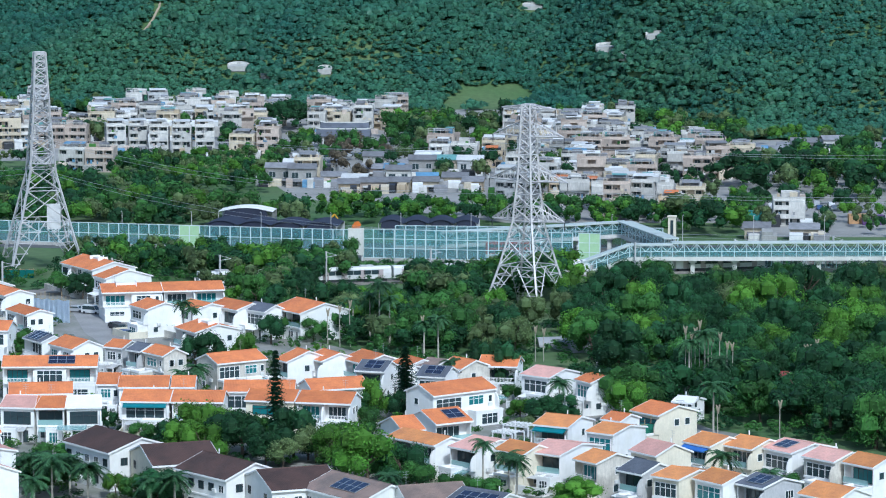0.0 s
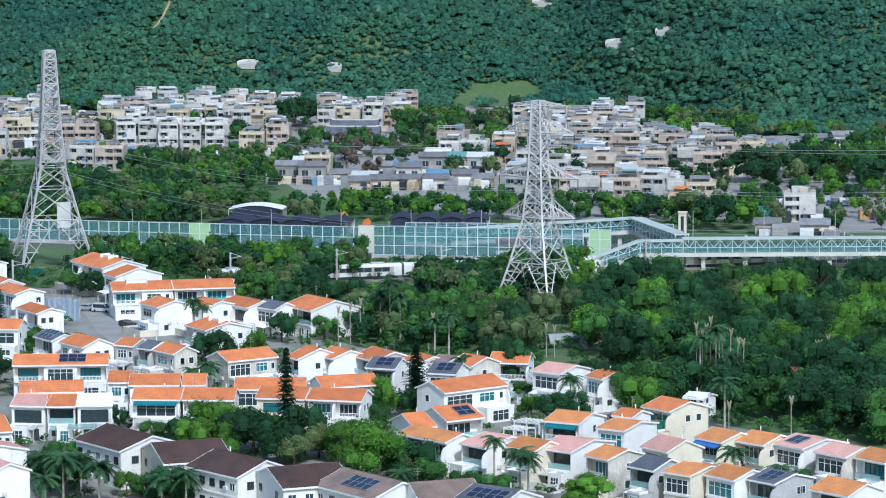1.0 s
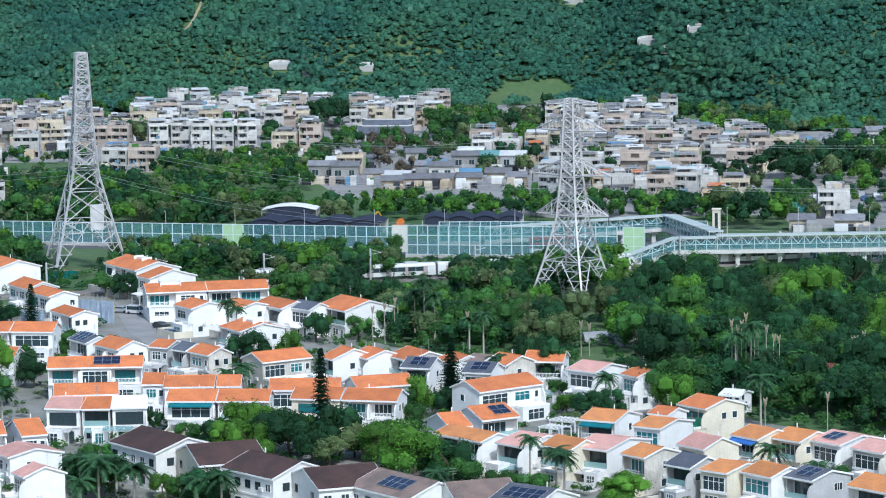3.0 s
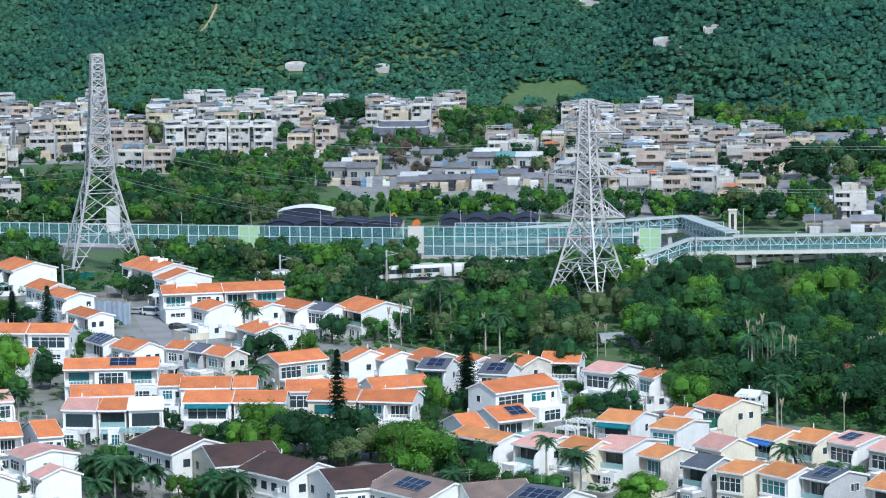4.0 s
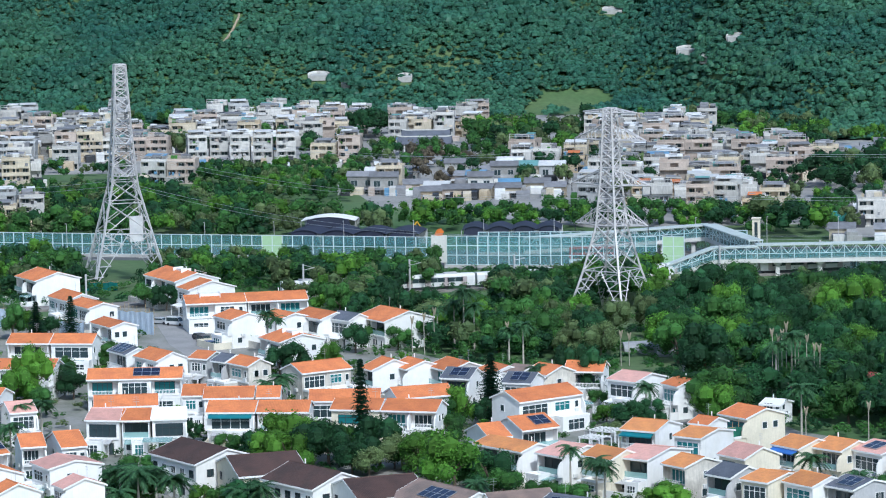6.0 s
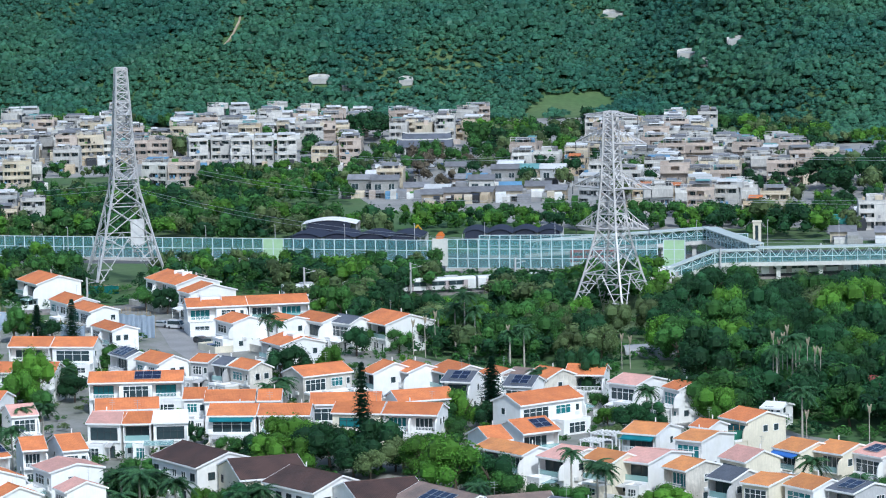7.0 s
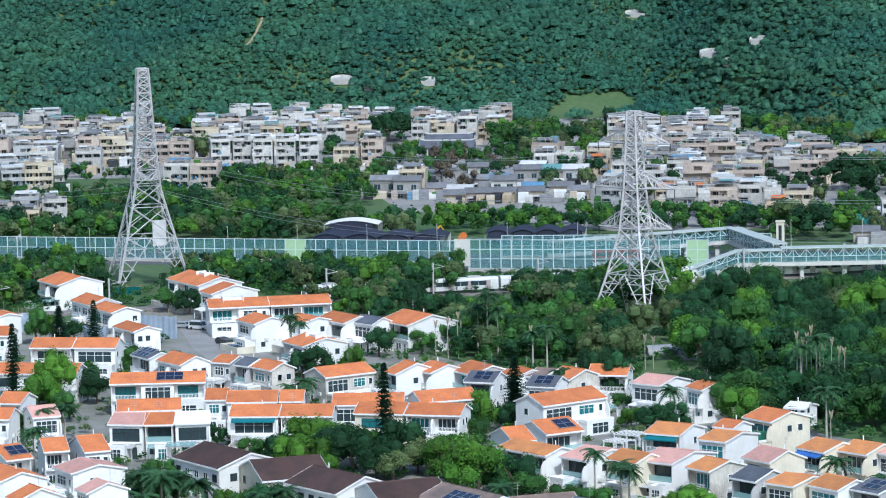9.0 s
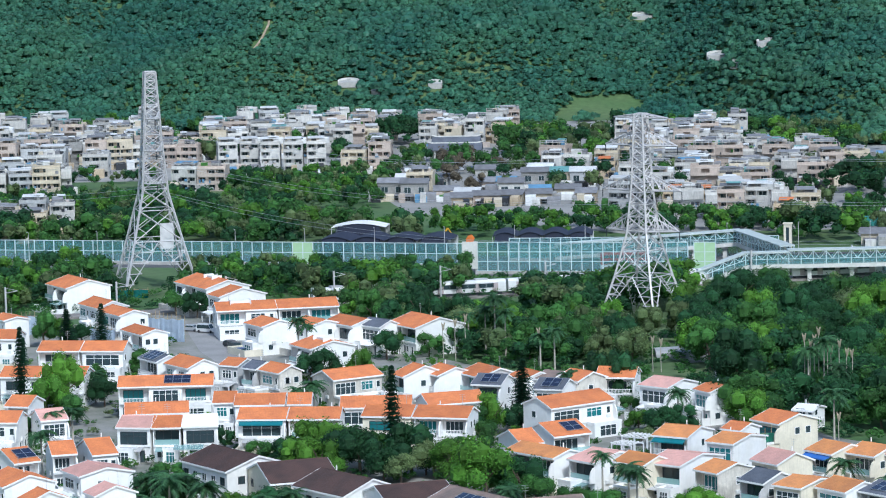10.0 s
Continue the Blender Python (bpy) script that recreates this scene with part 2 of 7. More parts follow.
def window(parent, x, y, z, w, h, n=2, rz=0.0, frame_m=None, pane_m=None, bars=False, name="window"):
    f, p, made = window_mesh(w, h, n, bars)
    frame_m, pane_m = frame_m or TRIM, pane_m or GLASS
    if frame_m.name not in made:
        made[frame_m.name] = mesh_of(f.copy(), "window_frame", frame_m)
    k = "pane" + pane_m.name
    if k not in made:
        made[k] = mesh_of(p.copy(), "pane", pane_m)
    ob = put(name, made[frame_m.name], parent, (x, y, z), rz)
    put("pane", made[k], ob)
    return ob


def casement(parent, x, y, z, w, h, rz=0.0, frame_m=None, n=2):
    """A small window, frame and panes in one."""
    frame_m = frame_m or TRIM
    key = ("casement", round(w, 1), round(h, 1), n, frame_m.name)
    if key not in CACHE:
        f, p, _ = window_mesh(w, h, n, False)
        me = mesh_of(f.copy(), "window", frame_m)
        me.materials.append(GLASS)
        bm = bmesh.new()
        bm.from_mesh(me)
        k = len(bm.faces)
        box(bm, -w / 2 + 0.05, w / 2 - 0.05, -0.03, 0.015, 0, h - 0.05)
        for q in list(bm.faces)[k:]:
            q.material_index = 1
        bm.to_mesh(me)
        bm.free()
        CACHE[key] = me
    put("window", CACHE[key], parent, (x, y, z), rz)


def shared(key, build, material):
    if key not in CACHE:
        bm = bmesh.new()
        build(bm)
        CACHE[key] = mesh_of(bm, key, material)
    return CACHE[key]


def ac_build(bm):
    box(bm, -0.42, 0.42, -0.32, 0.0, 0, 0.6)
    f = min(bm.faces, key=lambda q: q.calc_center_median().y)
    bmesh.ops.inset_region(bm, faces=[f], thickness=0.07, depth=-0.05)


def ac_unit(parent, x, y, z, rz=0.0):
    put("ac_unit", shared("ac_unit", ac_build, ACW), parent, (x, y, z), rz)


def house(x, y, rz, w, d, h, rise, roof="orange", wall=None, seed=0, style="villa", solar=0, terrace=0, awning="", front="mixed", label=""):
    """A terrace villa: gabled tile roof with its ridge along the front, bays with windows and balconies, plain gable ends."""
    rng = random.Random(seed)
    ROOFS = {"orange": (ORANGE, "orange clay tile"), "amber": (AMBER, "weathered amber tile"), "pink": (PINKT, "faded pink tile"), "brown": (BROWN, "dark brown tile"),
             "grey": (GREYT, "grey-brown tile"), "slate": (SLATE, "dark slate-grey"), "white": (WHITET, "white sheet"), "red": (REDT, "dark red tile")}
    rm, rname = ROOFS[roof]
    wm = wall or WHITE
    wname = {WHITE: "white", WORN: "stained off-white", CREAM: "cream", GREYW: "grey"}[wm]
    extra = " and solar panels" if solar else " and white terrace" if terrace else ""
    KEEP.append((x, y, max(w, d) * 0.42))
    b = root("villa", x, y, 0, rz, label or "two-storey %s villa with %s roof%s" % (wname, rname, extra), "house", "villas of the estate")
    hw, hd = w / 2, d / 2
    bm = bmesh.new()
    f2, yb = h * 0.5, -hd + 1.35          # upper floor, and the wall set back behind the loggias
    if style == "villa":
        prism_x(bm, [(-hd, -0.3), (hd, -0.3), (hd, h), (0, h + rise), (yb, h + rise * (1 + yb / hd)), (yb, f2), (-hd, f2)], -hw, hw)
    else:
        prism_x(bm, [(-hd, -0.3), (hd, -0.3), (hd, h), (0, h + rise), (-hd, h)], -hw, hw)
    part("wall", bm, wm, b)
    # roof slabs with overhang
    o, t = 0.38, 0.20
    k = rise / hd
    bm = bmesh.new()
    for s in (-1, 1):
        prism_x(bm, [(s * (hd + o), h - k * o + 0.03), (0, h + rise + 0.03), (0, h + rise + 0.03 + t), (s * (hd + o), h - k * o + 0.03 + t)], -hw - 0.22, hw + 0.22)
    ro = part("roof", bm, rm, b, "%s roof" % rname)
    bm = bmesh.new()
    prism_x(bm, [(-0.2, h + rise + t - 0.06), (0, h + rise + t + 0.13), (0.2, h + rise + t - 0.06)], -hw - 0.24, hw + 0.24)
    part("ridge_cap", bm, rm, ro)
    bm = bmesh.new()
    box(bm, -hw - 0.22, hw + 0.22, -hd - o - 0.06, -hd - o, h - k * o - 0.10, h - k * o + 0.2)
    part("fascia", bm, TRIM, ro, "white painted fascia")
    for e in (-1, 1):
        xa, xb = sorted((e * (hw + 0.22), e * (hw + 0.27)))
        bm = bmesh.new()
        prism_x(bm, [(-hd - o, h - k * o - 0.06), (0, h + rise - 0.03), (hd + o, h - k * o - 0.06), (hd + o, h - k * o + 0.25), (0, h + rise + 0.26), (-hd - o, h - k * o + 0.25)], xa, xb)
        part("bargeboard", bm, TRIM, ro)
    if solar:
        n = max(2, int(w * solar / 1.7))
        ang = math.atan2(rise, hd)
        x0 = rng.uniform(-hw + 1.2, max(-hw + 1.3, hw - n * 1.7 - 0.6))

        def pan(bm):
            box(bm, -0.8, 0.8, -1.5, 1.5, 0, 0.06)
        fr = shared("solar_panel", pan, SOLAR)
        rim = shared("panel_rim", lambda bm: [box(bm, -0.84, -0.8, -1.54, 1.54, -0.02, 0.09), box(bm, 0.8, 0.84, -1.54, 1.54, -0.02, 0.09), box(bm, -0.8, 0.8, -1.54, -1.5, -0.02, 0.09), box(bm, -0.8, 0.8, 1.5, 1.54, -0.02, 0.09), box(bm, -0.8, 0.8, -0.03, 0.03, 0.03, 0.075)], ALU)
        for i in range(n):
            ob = put("solar_panel", fr, b, (x0 + 0.85 + i * 1.7, -hd * 0.5, h + rise * 0.5 + 0.34))
            ob.rotation_euler = (ang, 0, 0)
            put("panel_rim", rim, ob)
    if terrace:
        bm = bmesh.new()
        tx, tw = terrace, 2.2
        box(bm, tx - tw, tx + tw, -0.9, 0.9, h + rise * 0.5, h + rise + 0.45)
        box(bm, tx - tw - 0.15, tx - tw, -1.6, 1.0, h + rise * 0.4, h + rise + 0.7)
        box(bm, tx + tw, tx + tw + 0.15, -1.6, 1.0, h + rise * 0.4, h + rise + 0.7)
        part("roof_terrace", bm, TRIM, b, "white walled roof terrace")
    # bays of the front
    n = max(1, round(w / 6.2))
    bw = w / n
    if style == "villa":
        bm = bmesh.new()
        box(bm, -hw + 0.05, hw - 0.05, -hd - 0.22, -hd, f2 - 0.32, f2 + 0.02)
        part("floor_band", bm, TRIM, b)
        for i in range(n):
            cx = -hw + (i + 0.5) * bw
            pick = front if front != "mixed" else rng.choice(["loggia", "window", "window", "glass", "loggia"])
            pm = TEALG if rng.random() < 0.3 else GLASS
            fm = DARKIN if rng.random() < 0.25 else TRIM
            if pick in ("window", "glass"):
                bm = bmesh.new()
                prism_x(bm, [(-hd, f2 - 0.05), (yb + 0.03, f2 - 0.05), (yb + 0.03, h + k * 1.3), (-hd, h)], cx - bw / 2 + 0.01, cx + bw / 2 - 0.01)
                part("bay_wall", bm, wm, b)
            else:
                # side walls of the loggia
                for e in (-1, 1):
                    xa, xb = sorted((cx + e * bw / 2, cx + e * (bw / 2 - 0.16)))
                    bm = bmesh.new()
                    prism_x(bm, [(-hd, f2 - 0.05), (yb + 0.03, f2 - 0.05), (yb + 0.03, h + k * 1.3), (-hd, h)], xa, xb)
                    part("side_wall", bm, wm, b)
            if pick == "window":
                window(b, cx - bw * 0.12, -hd, f2 + 0.65, bw * 0.48, 1.55, 3, 0, fm, pm, True)
                casement(b, cx + bw * 0.34, -hd, f2 + 0.9, 0.9, 1.2, 0, fm, 1)
                ac_unit(b, cx + bw * 0.33, -hd, f2 + 0.05)
            elif pick == "glass":
                window(b, cx, -hd, f2 + 0.15, bw * 0.82, 2.2, 4, 0, fm, pm, True)
            elif pick == "dark":
                window(b, cx, yb, f2 + 0.1, bw * 0.88, 2.3, 3, 0, DARKIN, GLASS)
                bm = bmesh.new()
                box(bm, cx - bw * 0.46, cx + bw * 0.46, -hd + 0.05, -hd + 0.11, f2 + 0.02, f2 + 0.95)
                part("balcony_glass", bm, BALG, b, "greenish glass balustrade")
            else:
                window(b, cx - bw * 0.05, yb, f2 + 0.08, bw * 0.66, 2.2, 4, 0, fm, pm, False)
                if rng.random() < 0.5:
                    ac_unit(b, cx + bw * 0.36, yb, f2 + 1.2)
                bm = bmesh.new()
                box(bm, cx - bw * 0.44, cx + bw * 0.44, -hd - 0.75, -hd - 0.0, f2 - 0.14, f2 + 0.03)
                part("balcony", bm, TRIM, b)
                bm = bmesh.new()
                if rng.random() < 0.5:
                    box(bm, cx - bw * 0.43, cx + bw * 0.43, -hd - 0.74, -hd - 0.70, f2 + 0.06, f2 + 0.95)
                    part("balcony_glass", bm, BALG, b, "greenish glass balustrade")
                else:
                    box(bm, cx - bw * 0.44, cx + bw * 0.44, -hd - 0.76, -hd - 0.68, f2 + 0.88, f2 + 0.98)
                    for q in range(int(bw * 3.2)):
                        bx = cx - bw * 0.43 + q * 0.27
                        box(bm, bx, bx + 0.07, -hd - 0.74, -hd - 0.70, f2, f2 + 0.9)
                    part("railing", bm, TRIM, b, "white balusters")
            if awning:
                bm = bmesh.new()
                prism_x(bm, [(-hd, h - 0.15), (-hd - 1.3, h - 0.75), (-hd - 1.3, h - 0.95), (-hd, h - 0.3)], cx - bw * 0.46, cx + bw * 0.46)
                part("awning", bm, AWN_T if awning == "teal" else AWN_B, b, "%s awning" % awning)
            # ground floor
            if rng.random() < 0.5:
                window(b, cx - bw * 0.1, -hd, 0.25, bw * 0.5, 2.1, 3, 0, fm, pm, False, "glass_door")
            else:
                casement(b, cx - bw * 0.2, -hd, 0.9, bw * 0.36, 1.3, 0, fm)
                window(b, cx + bw * 0.25, -hd, 0.05, 0.95, 2.1, 1, 0, fm, pm, False, "door")
            if rng.random() < 0.55:
                bm = bmesh.new()
                prism_x(bm, [(-hd, f2 - 0.35), (-hd - 2.2, f2 - 0.75), (-hd - 2.2, f2 - 0.85), (-hd, f2 - 0.5)], cx - bw * 0.4, cx + bw * 0.3)
                for sx in (cx - bw * 0.38, cx + bw * 0.26):
                    box(bm, sx, sx + 0.1, -hd - 2.15, -hd - 2.05, -0.2, f2 - 0.75)
                part("porch_canopy", bm, rng.choice([TRIM, BALG, GREYW]), b)
            # curved party wall
            if rng.random() < 0.45:
                bx = -hw + (i + 1) * bw
                pts = [(-hd, f2 - 0.2), (-hd, h - 0.25)] + [(-hd - 1.15 * math.sin(a_), f2 - 0.2 + (h - 0.45 - f2) * (0.25 + 0.75 * math.cos(a_))) for a_ in [0.0, 0.4, 0.8, 1.1, 1.35, 1.57]] + [(-hd - 1.15, f2 - 0.2)]
                bm = bmesh.new()
                prism_x(bm, pts, bx - 0.13, bx + 0.13)
                part("party_wall", bm, wm, b)
    else:
        # plain block: rows of small windows
        for fl in range(2):
            for i in range(max(2, int(w / 2.6))):
                cx = -hw + (i + 0.5) * w / max(2, int(w / 2.6))
                casement(b, cx, -hd, 0.9 + fl * f2, 1.35, 1.25, 0, DARKIN if rng.random() < 0.6 else TRIM)
                if rng.random() < 0.4:
                    ac_unit(b, cx + 0.95, -hd, 0.75 + fl * f2)
        bm = bmesh.new()
        box(bm, -hw, hw, -hd - 0.12, -hd, f2 - 0.25, f2)
        part("floor_band", bm, TRIM, b)
    if style == "villa" and rng.random() < 0.75:
        ew, ed, eh = w * rng.uniform(0.35, 0.6), rng.uniform(2.2, 3.4), rng.uniform(2.5, 2.9)
        ex = rng.choice([-1, 1]) * (hw - ew / 2 - 0.1)
        bm = bmesh.new()
        box(bm, ex - ew / 2, ex + ew / 2, -hd - ed, -hd - 0.01, -0.3, eh)
        xt = part("extension", bm, wm, b, "flat-roofed ground floor extension")
        bm = bmesh.new()
        lattice(bm, [ex - ew / 2 - 0.05, ex - ew / 2 + 0.12, ex + ew / 2 - 0.12, ex + ew / 2 + 0.05], [0, 0.12, ed - 0.1, ed], lambda i, j: i != 1 or j != 1, 0, 0.4)
        for v in bm.verts:
            v.co = (v.co.x, -hd - ed - 0.04 + v.co.z, eh + 0.4 - v.co.y)
        part("parapet", bm, TRIM, xt)
        window(xt, ex, -hd - ed, 0.4, ew * 0.6, 1.9, 3, 0, TRIM, TEALG if rng.random() < 0.4 else GLASS, True)
    if style == "villa" and rng.random() < 0.8:
        gx0, gx1, gy = -hw, hw, -hd - rng.uniform(4.0, 5.0)
        bm = bmesh.new()
        lattice(bm, [gx0, gx0 + 0.2, gx1 - 0.2, gx1], [gy, gy + 0.2, -hd - 0.05], lambda i, j: i != 1 or j == 0, 0, 1.7)
        for v in bm.verts:
            v.co = (v.co.x, v.co.z, 1.5 - v.co.y)
        part("garden_wall", bm, rng.choice([WHITE, WORN, CREAM]), b, "low rendered garden wall")
    # gable ends
    for s in (-1, 1):
        for q in range(rng.randint(1, 3) if style == "villa" else 4):
            wy = rng.uniform(-hd * 0.6, hd * 0.6) if style == "villa" else -hd * 0.55 + (q % 2) * hd * 1.1
            wz = rng.choice([1.2, f2 + 1.0]) if style == "villa" else (1.0 + (q // 2) * f2)
            casement(b, s * hw, wy, wz, 1.2 if style == "villa" else 1.3, 1.25 if style == "villa" else 1.2, s * math.pi / 2, TRIM if style == "villa" else DARKIN, 1 if style == "villa" else 2)
        if rng.random() < 0.6:
            ac_unit(b, s * hw, rng.uniform(-hd * 0.5, hd * 0.5), f2 - 0.6, s * math.pi / 2)
    if rng.random() < 0.6:
        bm = bmesh.new()
        px = rng.uniform(-hw + 1, hw - 1)
        rod(bm, (px, 0.4, h + rise - 0.3), (px, 0.4, h + rise + 1.0), 0.11, 8)
        part("vent_pipe", bm, TRIM, b)
    if rng.random() < 0.35:
        bm = bmesh.new()
        px = rng.uniform(-hw + 1, hw - 1)
        rod(bm, (px, 0.9, h + rise - 0.4), (px, 0.9, h + rise + 2.2), 0.03, 4)
        for zz in (1.3, 1.7, 2.1):
            rod(bm, (px - 0.55, 0.9, h + rise + zz), (px + 0.55, 0.9, h + rise + zz), 0.02, 4)
        part("aerial", bm, ALU, b)
    return b


# ---- trees ----
def crown_mesh(key, material, lobes, leaves, size, seed, spread=1.0, tall=1.0, inner=True):
    """A crown about 2 m across before scaling: lumpy lobes clothed in many small leaf clumps."""
    rng = np.random.default_rng(seed)
    cs, rs = [], []
    for i in range(lobes):
        a_, z = rng.uniform(0, 2 * math.pi), rng.uniform(-0.35, 0.75)
        r = 0.62 * math.sqrt(max(0.05, 1 - z * z)) * rng.uniform(0.55, 1.0)
        cs.append((r * math.cos(a_) * spread, r * math.sin(a_) * spread, z * 0.75 * tall))
        rs.append(rng.uniform(0.22, 0.44))
    cs, rs = np.array(cs), np.array(rs)
    k = rng.integers(0, lobes, leaves)
    d = rng.normal(size=(leaves, 3))
    d /= np.linalg.norm(d, axis=1)[:, None]
    c = cs[k] + d * (rs[k] * rng.uniform(0.74, 1.12, leaves))[:, None]
    nrm = d + rng.normal(size=(leaves, 3)) * 0.42 + np.array([0, 0, 0.2])
    nrm /= np.linalg.norm(nrm, axis=1)[:, None]
    t = np.cross(nrm, rng.normal(size=(leaves, 3)))
    t /= np.linalg.norm(t, axis=1)[:, None]
    b = np.cross(nrm, t)
    s = size * rng.uniform(0.6, 1.35, leaves)[:, None]
    bend = nrm * s * 0.35
    v = np.stack([c - t * s, c - b * s * 0.55 + bend, c + t * s * 1.1, c + b * s * 0.55 + bend], 1).reshape(-1, 3)
    f = np.arange(leaves * 4).reshape(-1, 4)
    ver, fac = v.tolist(), f.tolist()
    if inner:
        rings = [(0, 0, -1)] + [(math.cos(e_) * math.cos(a_), math.cos(e_) * math.sin(a_), math.sin(e_)) for e_ in (-0.4, 0.5) for a_ in np.arange(6) * 1.0472] + [(0, 0, 1)]
        rf = [[0, 1 + (i + 1) % 6, 1 + i] for i in range(6)] + [[1 + i, 1 + (i + 1) % 6, 7 + (i + 1) % 6, 7 + i] for i in range(6)] + [[7 + i, 7 + (i + 1) % 6, 13] for i in range(6)]
        for q in range(lobes):
            o = len(ver)
            ver += [(cs[q] + rs[q] * 0.80 * np.array(p)).tolist() for p in rings]
            fac += [[o + i for i in f_] for f_ in rf]
    me = bpy.data.meshes.new(key)
    me.from_pydata(ver, [], fac)
    me.materials.append(material)
    return me


def trunk_build(seed):
    def go(bm):
        rng = random.Random(seed)
        p = Vector((0, 0, -0.3))
        q = Vector((rng.uniform(-0.1, 0.1), rng.uniform(-0.1, 0.1), 0.75))
        rod(bm, p, q, 0.075, 7, 0.05)
        for i in range(4):
            a_ = i * 1.6 + rng.uniform(0, 0.8)
            e_ = q + Vector((0.5 * math.cos(a_), 0.5 * math.sin(a_), rng.uniform(0.35, 0.8)))
            rod(bm, q, e_, 0.04, 5, 0.015)
    return go


TREES = ["mid", "dark", "bright", "olive", "bare"]
TREE_WORDS = {"mid": "green broadleaf tree with a dense rounded crown", "dark": "dark green broadleaf tree with a heavy crown", "bright": "fresh light-green broadleaf tree",
              "olive": "olive-green tree with a thin crown", "bare": "brownish tree with sparse, nearly bare twigs"}
count = {}


def tree_meshes(kind, v):
    key = ("tree", kind, v)
    if key not in CACHE:
        n = 1000 if kind == "bare" else 2100
        CACHE[key] = crown_mesh("crown", LEAF[TREES.index(kind)], 10 + 3 * (v % 4), n, 0.044 if kind != "bare" else 0.04, 11 + v, 1.0 + 0.15 * (v % 3), 0.8 + 0.15 * (v % 4), kind != "bare")
    return CACHE[key], shared("trunk%d" % v, trunk_build(v), BARK)


def tree(x, y, h, r=None, kind="mid", v=None, z=None, group="trees"):
    """A broadleaf tree h metres high with a crown of radius r."""
    rng = random.Random(int(x * 7 + y * 13))
    v = rng.randint(0, 5) if v is None else v
    r = r or h * rng.uniform(0.36, 0.5)
    z = land(x, y) if z is None else z
    cr, tr = tree_meshes(kind, v)
    b = root("tree", x, y, z - 0.1, rng.uniform(0, 360), TREE_WORDS[kind], "tree", group)
    hc = 0.53 * h
    o = put("crown", cr, b, (0, 0, h - hc))
    o.scale = (r, r, hc * 1.06)
    o = put("trunk", tr, b)
    k = (h - hc)
    o.scale = (k, k, k)
    return b


def inside(p, poly):
    x, y = p
    c = False
    for i in range(len(poly)):
        (x0, y0), (x1, y1) = poly[i], poly[i - 1]
        if (y0 > y) != (y1 > y) and x < (x1 - x0) * (y - y0) / (y1 - y0) + x0:
            c = not c
    return c


def scatter(poly, n, gap, seed, clear=3.0):
    """Up to n places in the outline, at least gap apart and clear of buildings and of what else is kept free."""
    rng = random.Random(seed)
    xs, ys = [p[0] for p in poly], [p[1] for p in poly]
    got = []
    for _ in range(n * 30):
        p = (rng.uniform(min(xs), max(xs)), rng.uniform(min(ys), max(ys)))
        if len(got) >= n:
            break
        if inside(p, poly) and all((p[0] - q[0]) ** 2 + (p[1] - q[1]) ** 2 > gap * gap for q in got) and all((p[0] - q[0]) ** 2 + (p[1] - q[1]) ** 2 > (q[2] + clear) ** 2 for q in KEEP):
            got.append(p)
    return got


JOIN = []


def wood(poly, n, gap, h0, h1, seed, kinds="mid mid dark dark bright olive", joined=False, clear=3.0, group="trees of the valley wood"):
    """Trees over an outline; joined: those far off, for the one mesh of the distant trees."""
    rng = random.Random(seed)
    for x, y in scatter(poly, n, gap, seed, clear):
        h = rng.uniform(h0, h1)
        if joined:
            JOIN.append((x, y, h, h * rng.uniform(0.45, 0.65), TREES.index(rng.choice(kinds.split()))))
            continue
        tree(x, y, h, h * rng.uniform(0.42, 0.6), rng.choice(kinds.split()), group=group)


def joined_trees(name, label, leaves, size, inner=True):
    """The trees gathered so far in JOIN, as one mesh."""
    tm = []
    for s in range(5):
        me = crown_mesh("t", LEAF[0], 7 + s // 2, leaves, size, 60 + s, 1.0 + 0.1 * s, 0.9, inner)
        v = np.empty(len(me.vertices) * 3)
        me.vertices.foreach_get("co", v)
        tm.append((v.reshape(-1, 3), [list(p.vertices) for p in me.polygons]))
        bpy.data.meshes.remove(me)
    rng = np.random.default_rng(3)
    ver, fac, idx, off = [], [], [], 0
    for x, y, h, r, k in JOIN:
        v, fs = tm[rng.integers(0, 5)]
        a_ = rng.uniform(0, 6.28)
        ca, sa = math.cos(a_), math.sin(a_)
        p = v * (r, r, h * 0.52)
        p = np.stack([p[:, 0] * ca - p[:, 1] * sa + x, p[:, 0] * sa + p[:, 1] * ca + y, p[:, 2] + land(x, y) + h * 0.5], 1)
        ver.append(p)
        fac += [[i + off for i in f] for f in fs]
        idx += [k] * len(fs)
        off += len(p)
    me = bpy.data.meshes.new(name)
    me.from_pydata(np.concatenate(ver).tolist(), [], fac)
    for m in LEAF:
        me.materials.append(m)
    me.polygons.foreach_set("material_index", idx)
    tagged(new(name, me), label, "trees", kind="stuff")
    JOIN.clear()


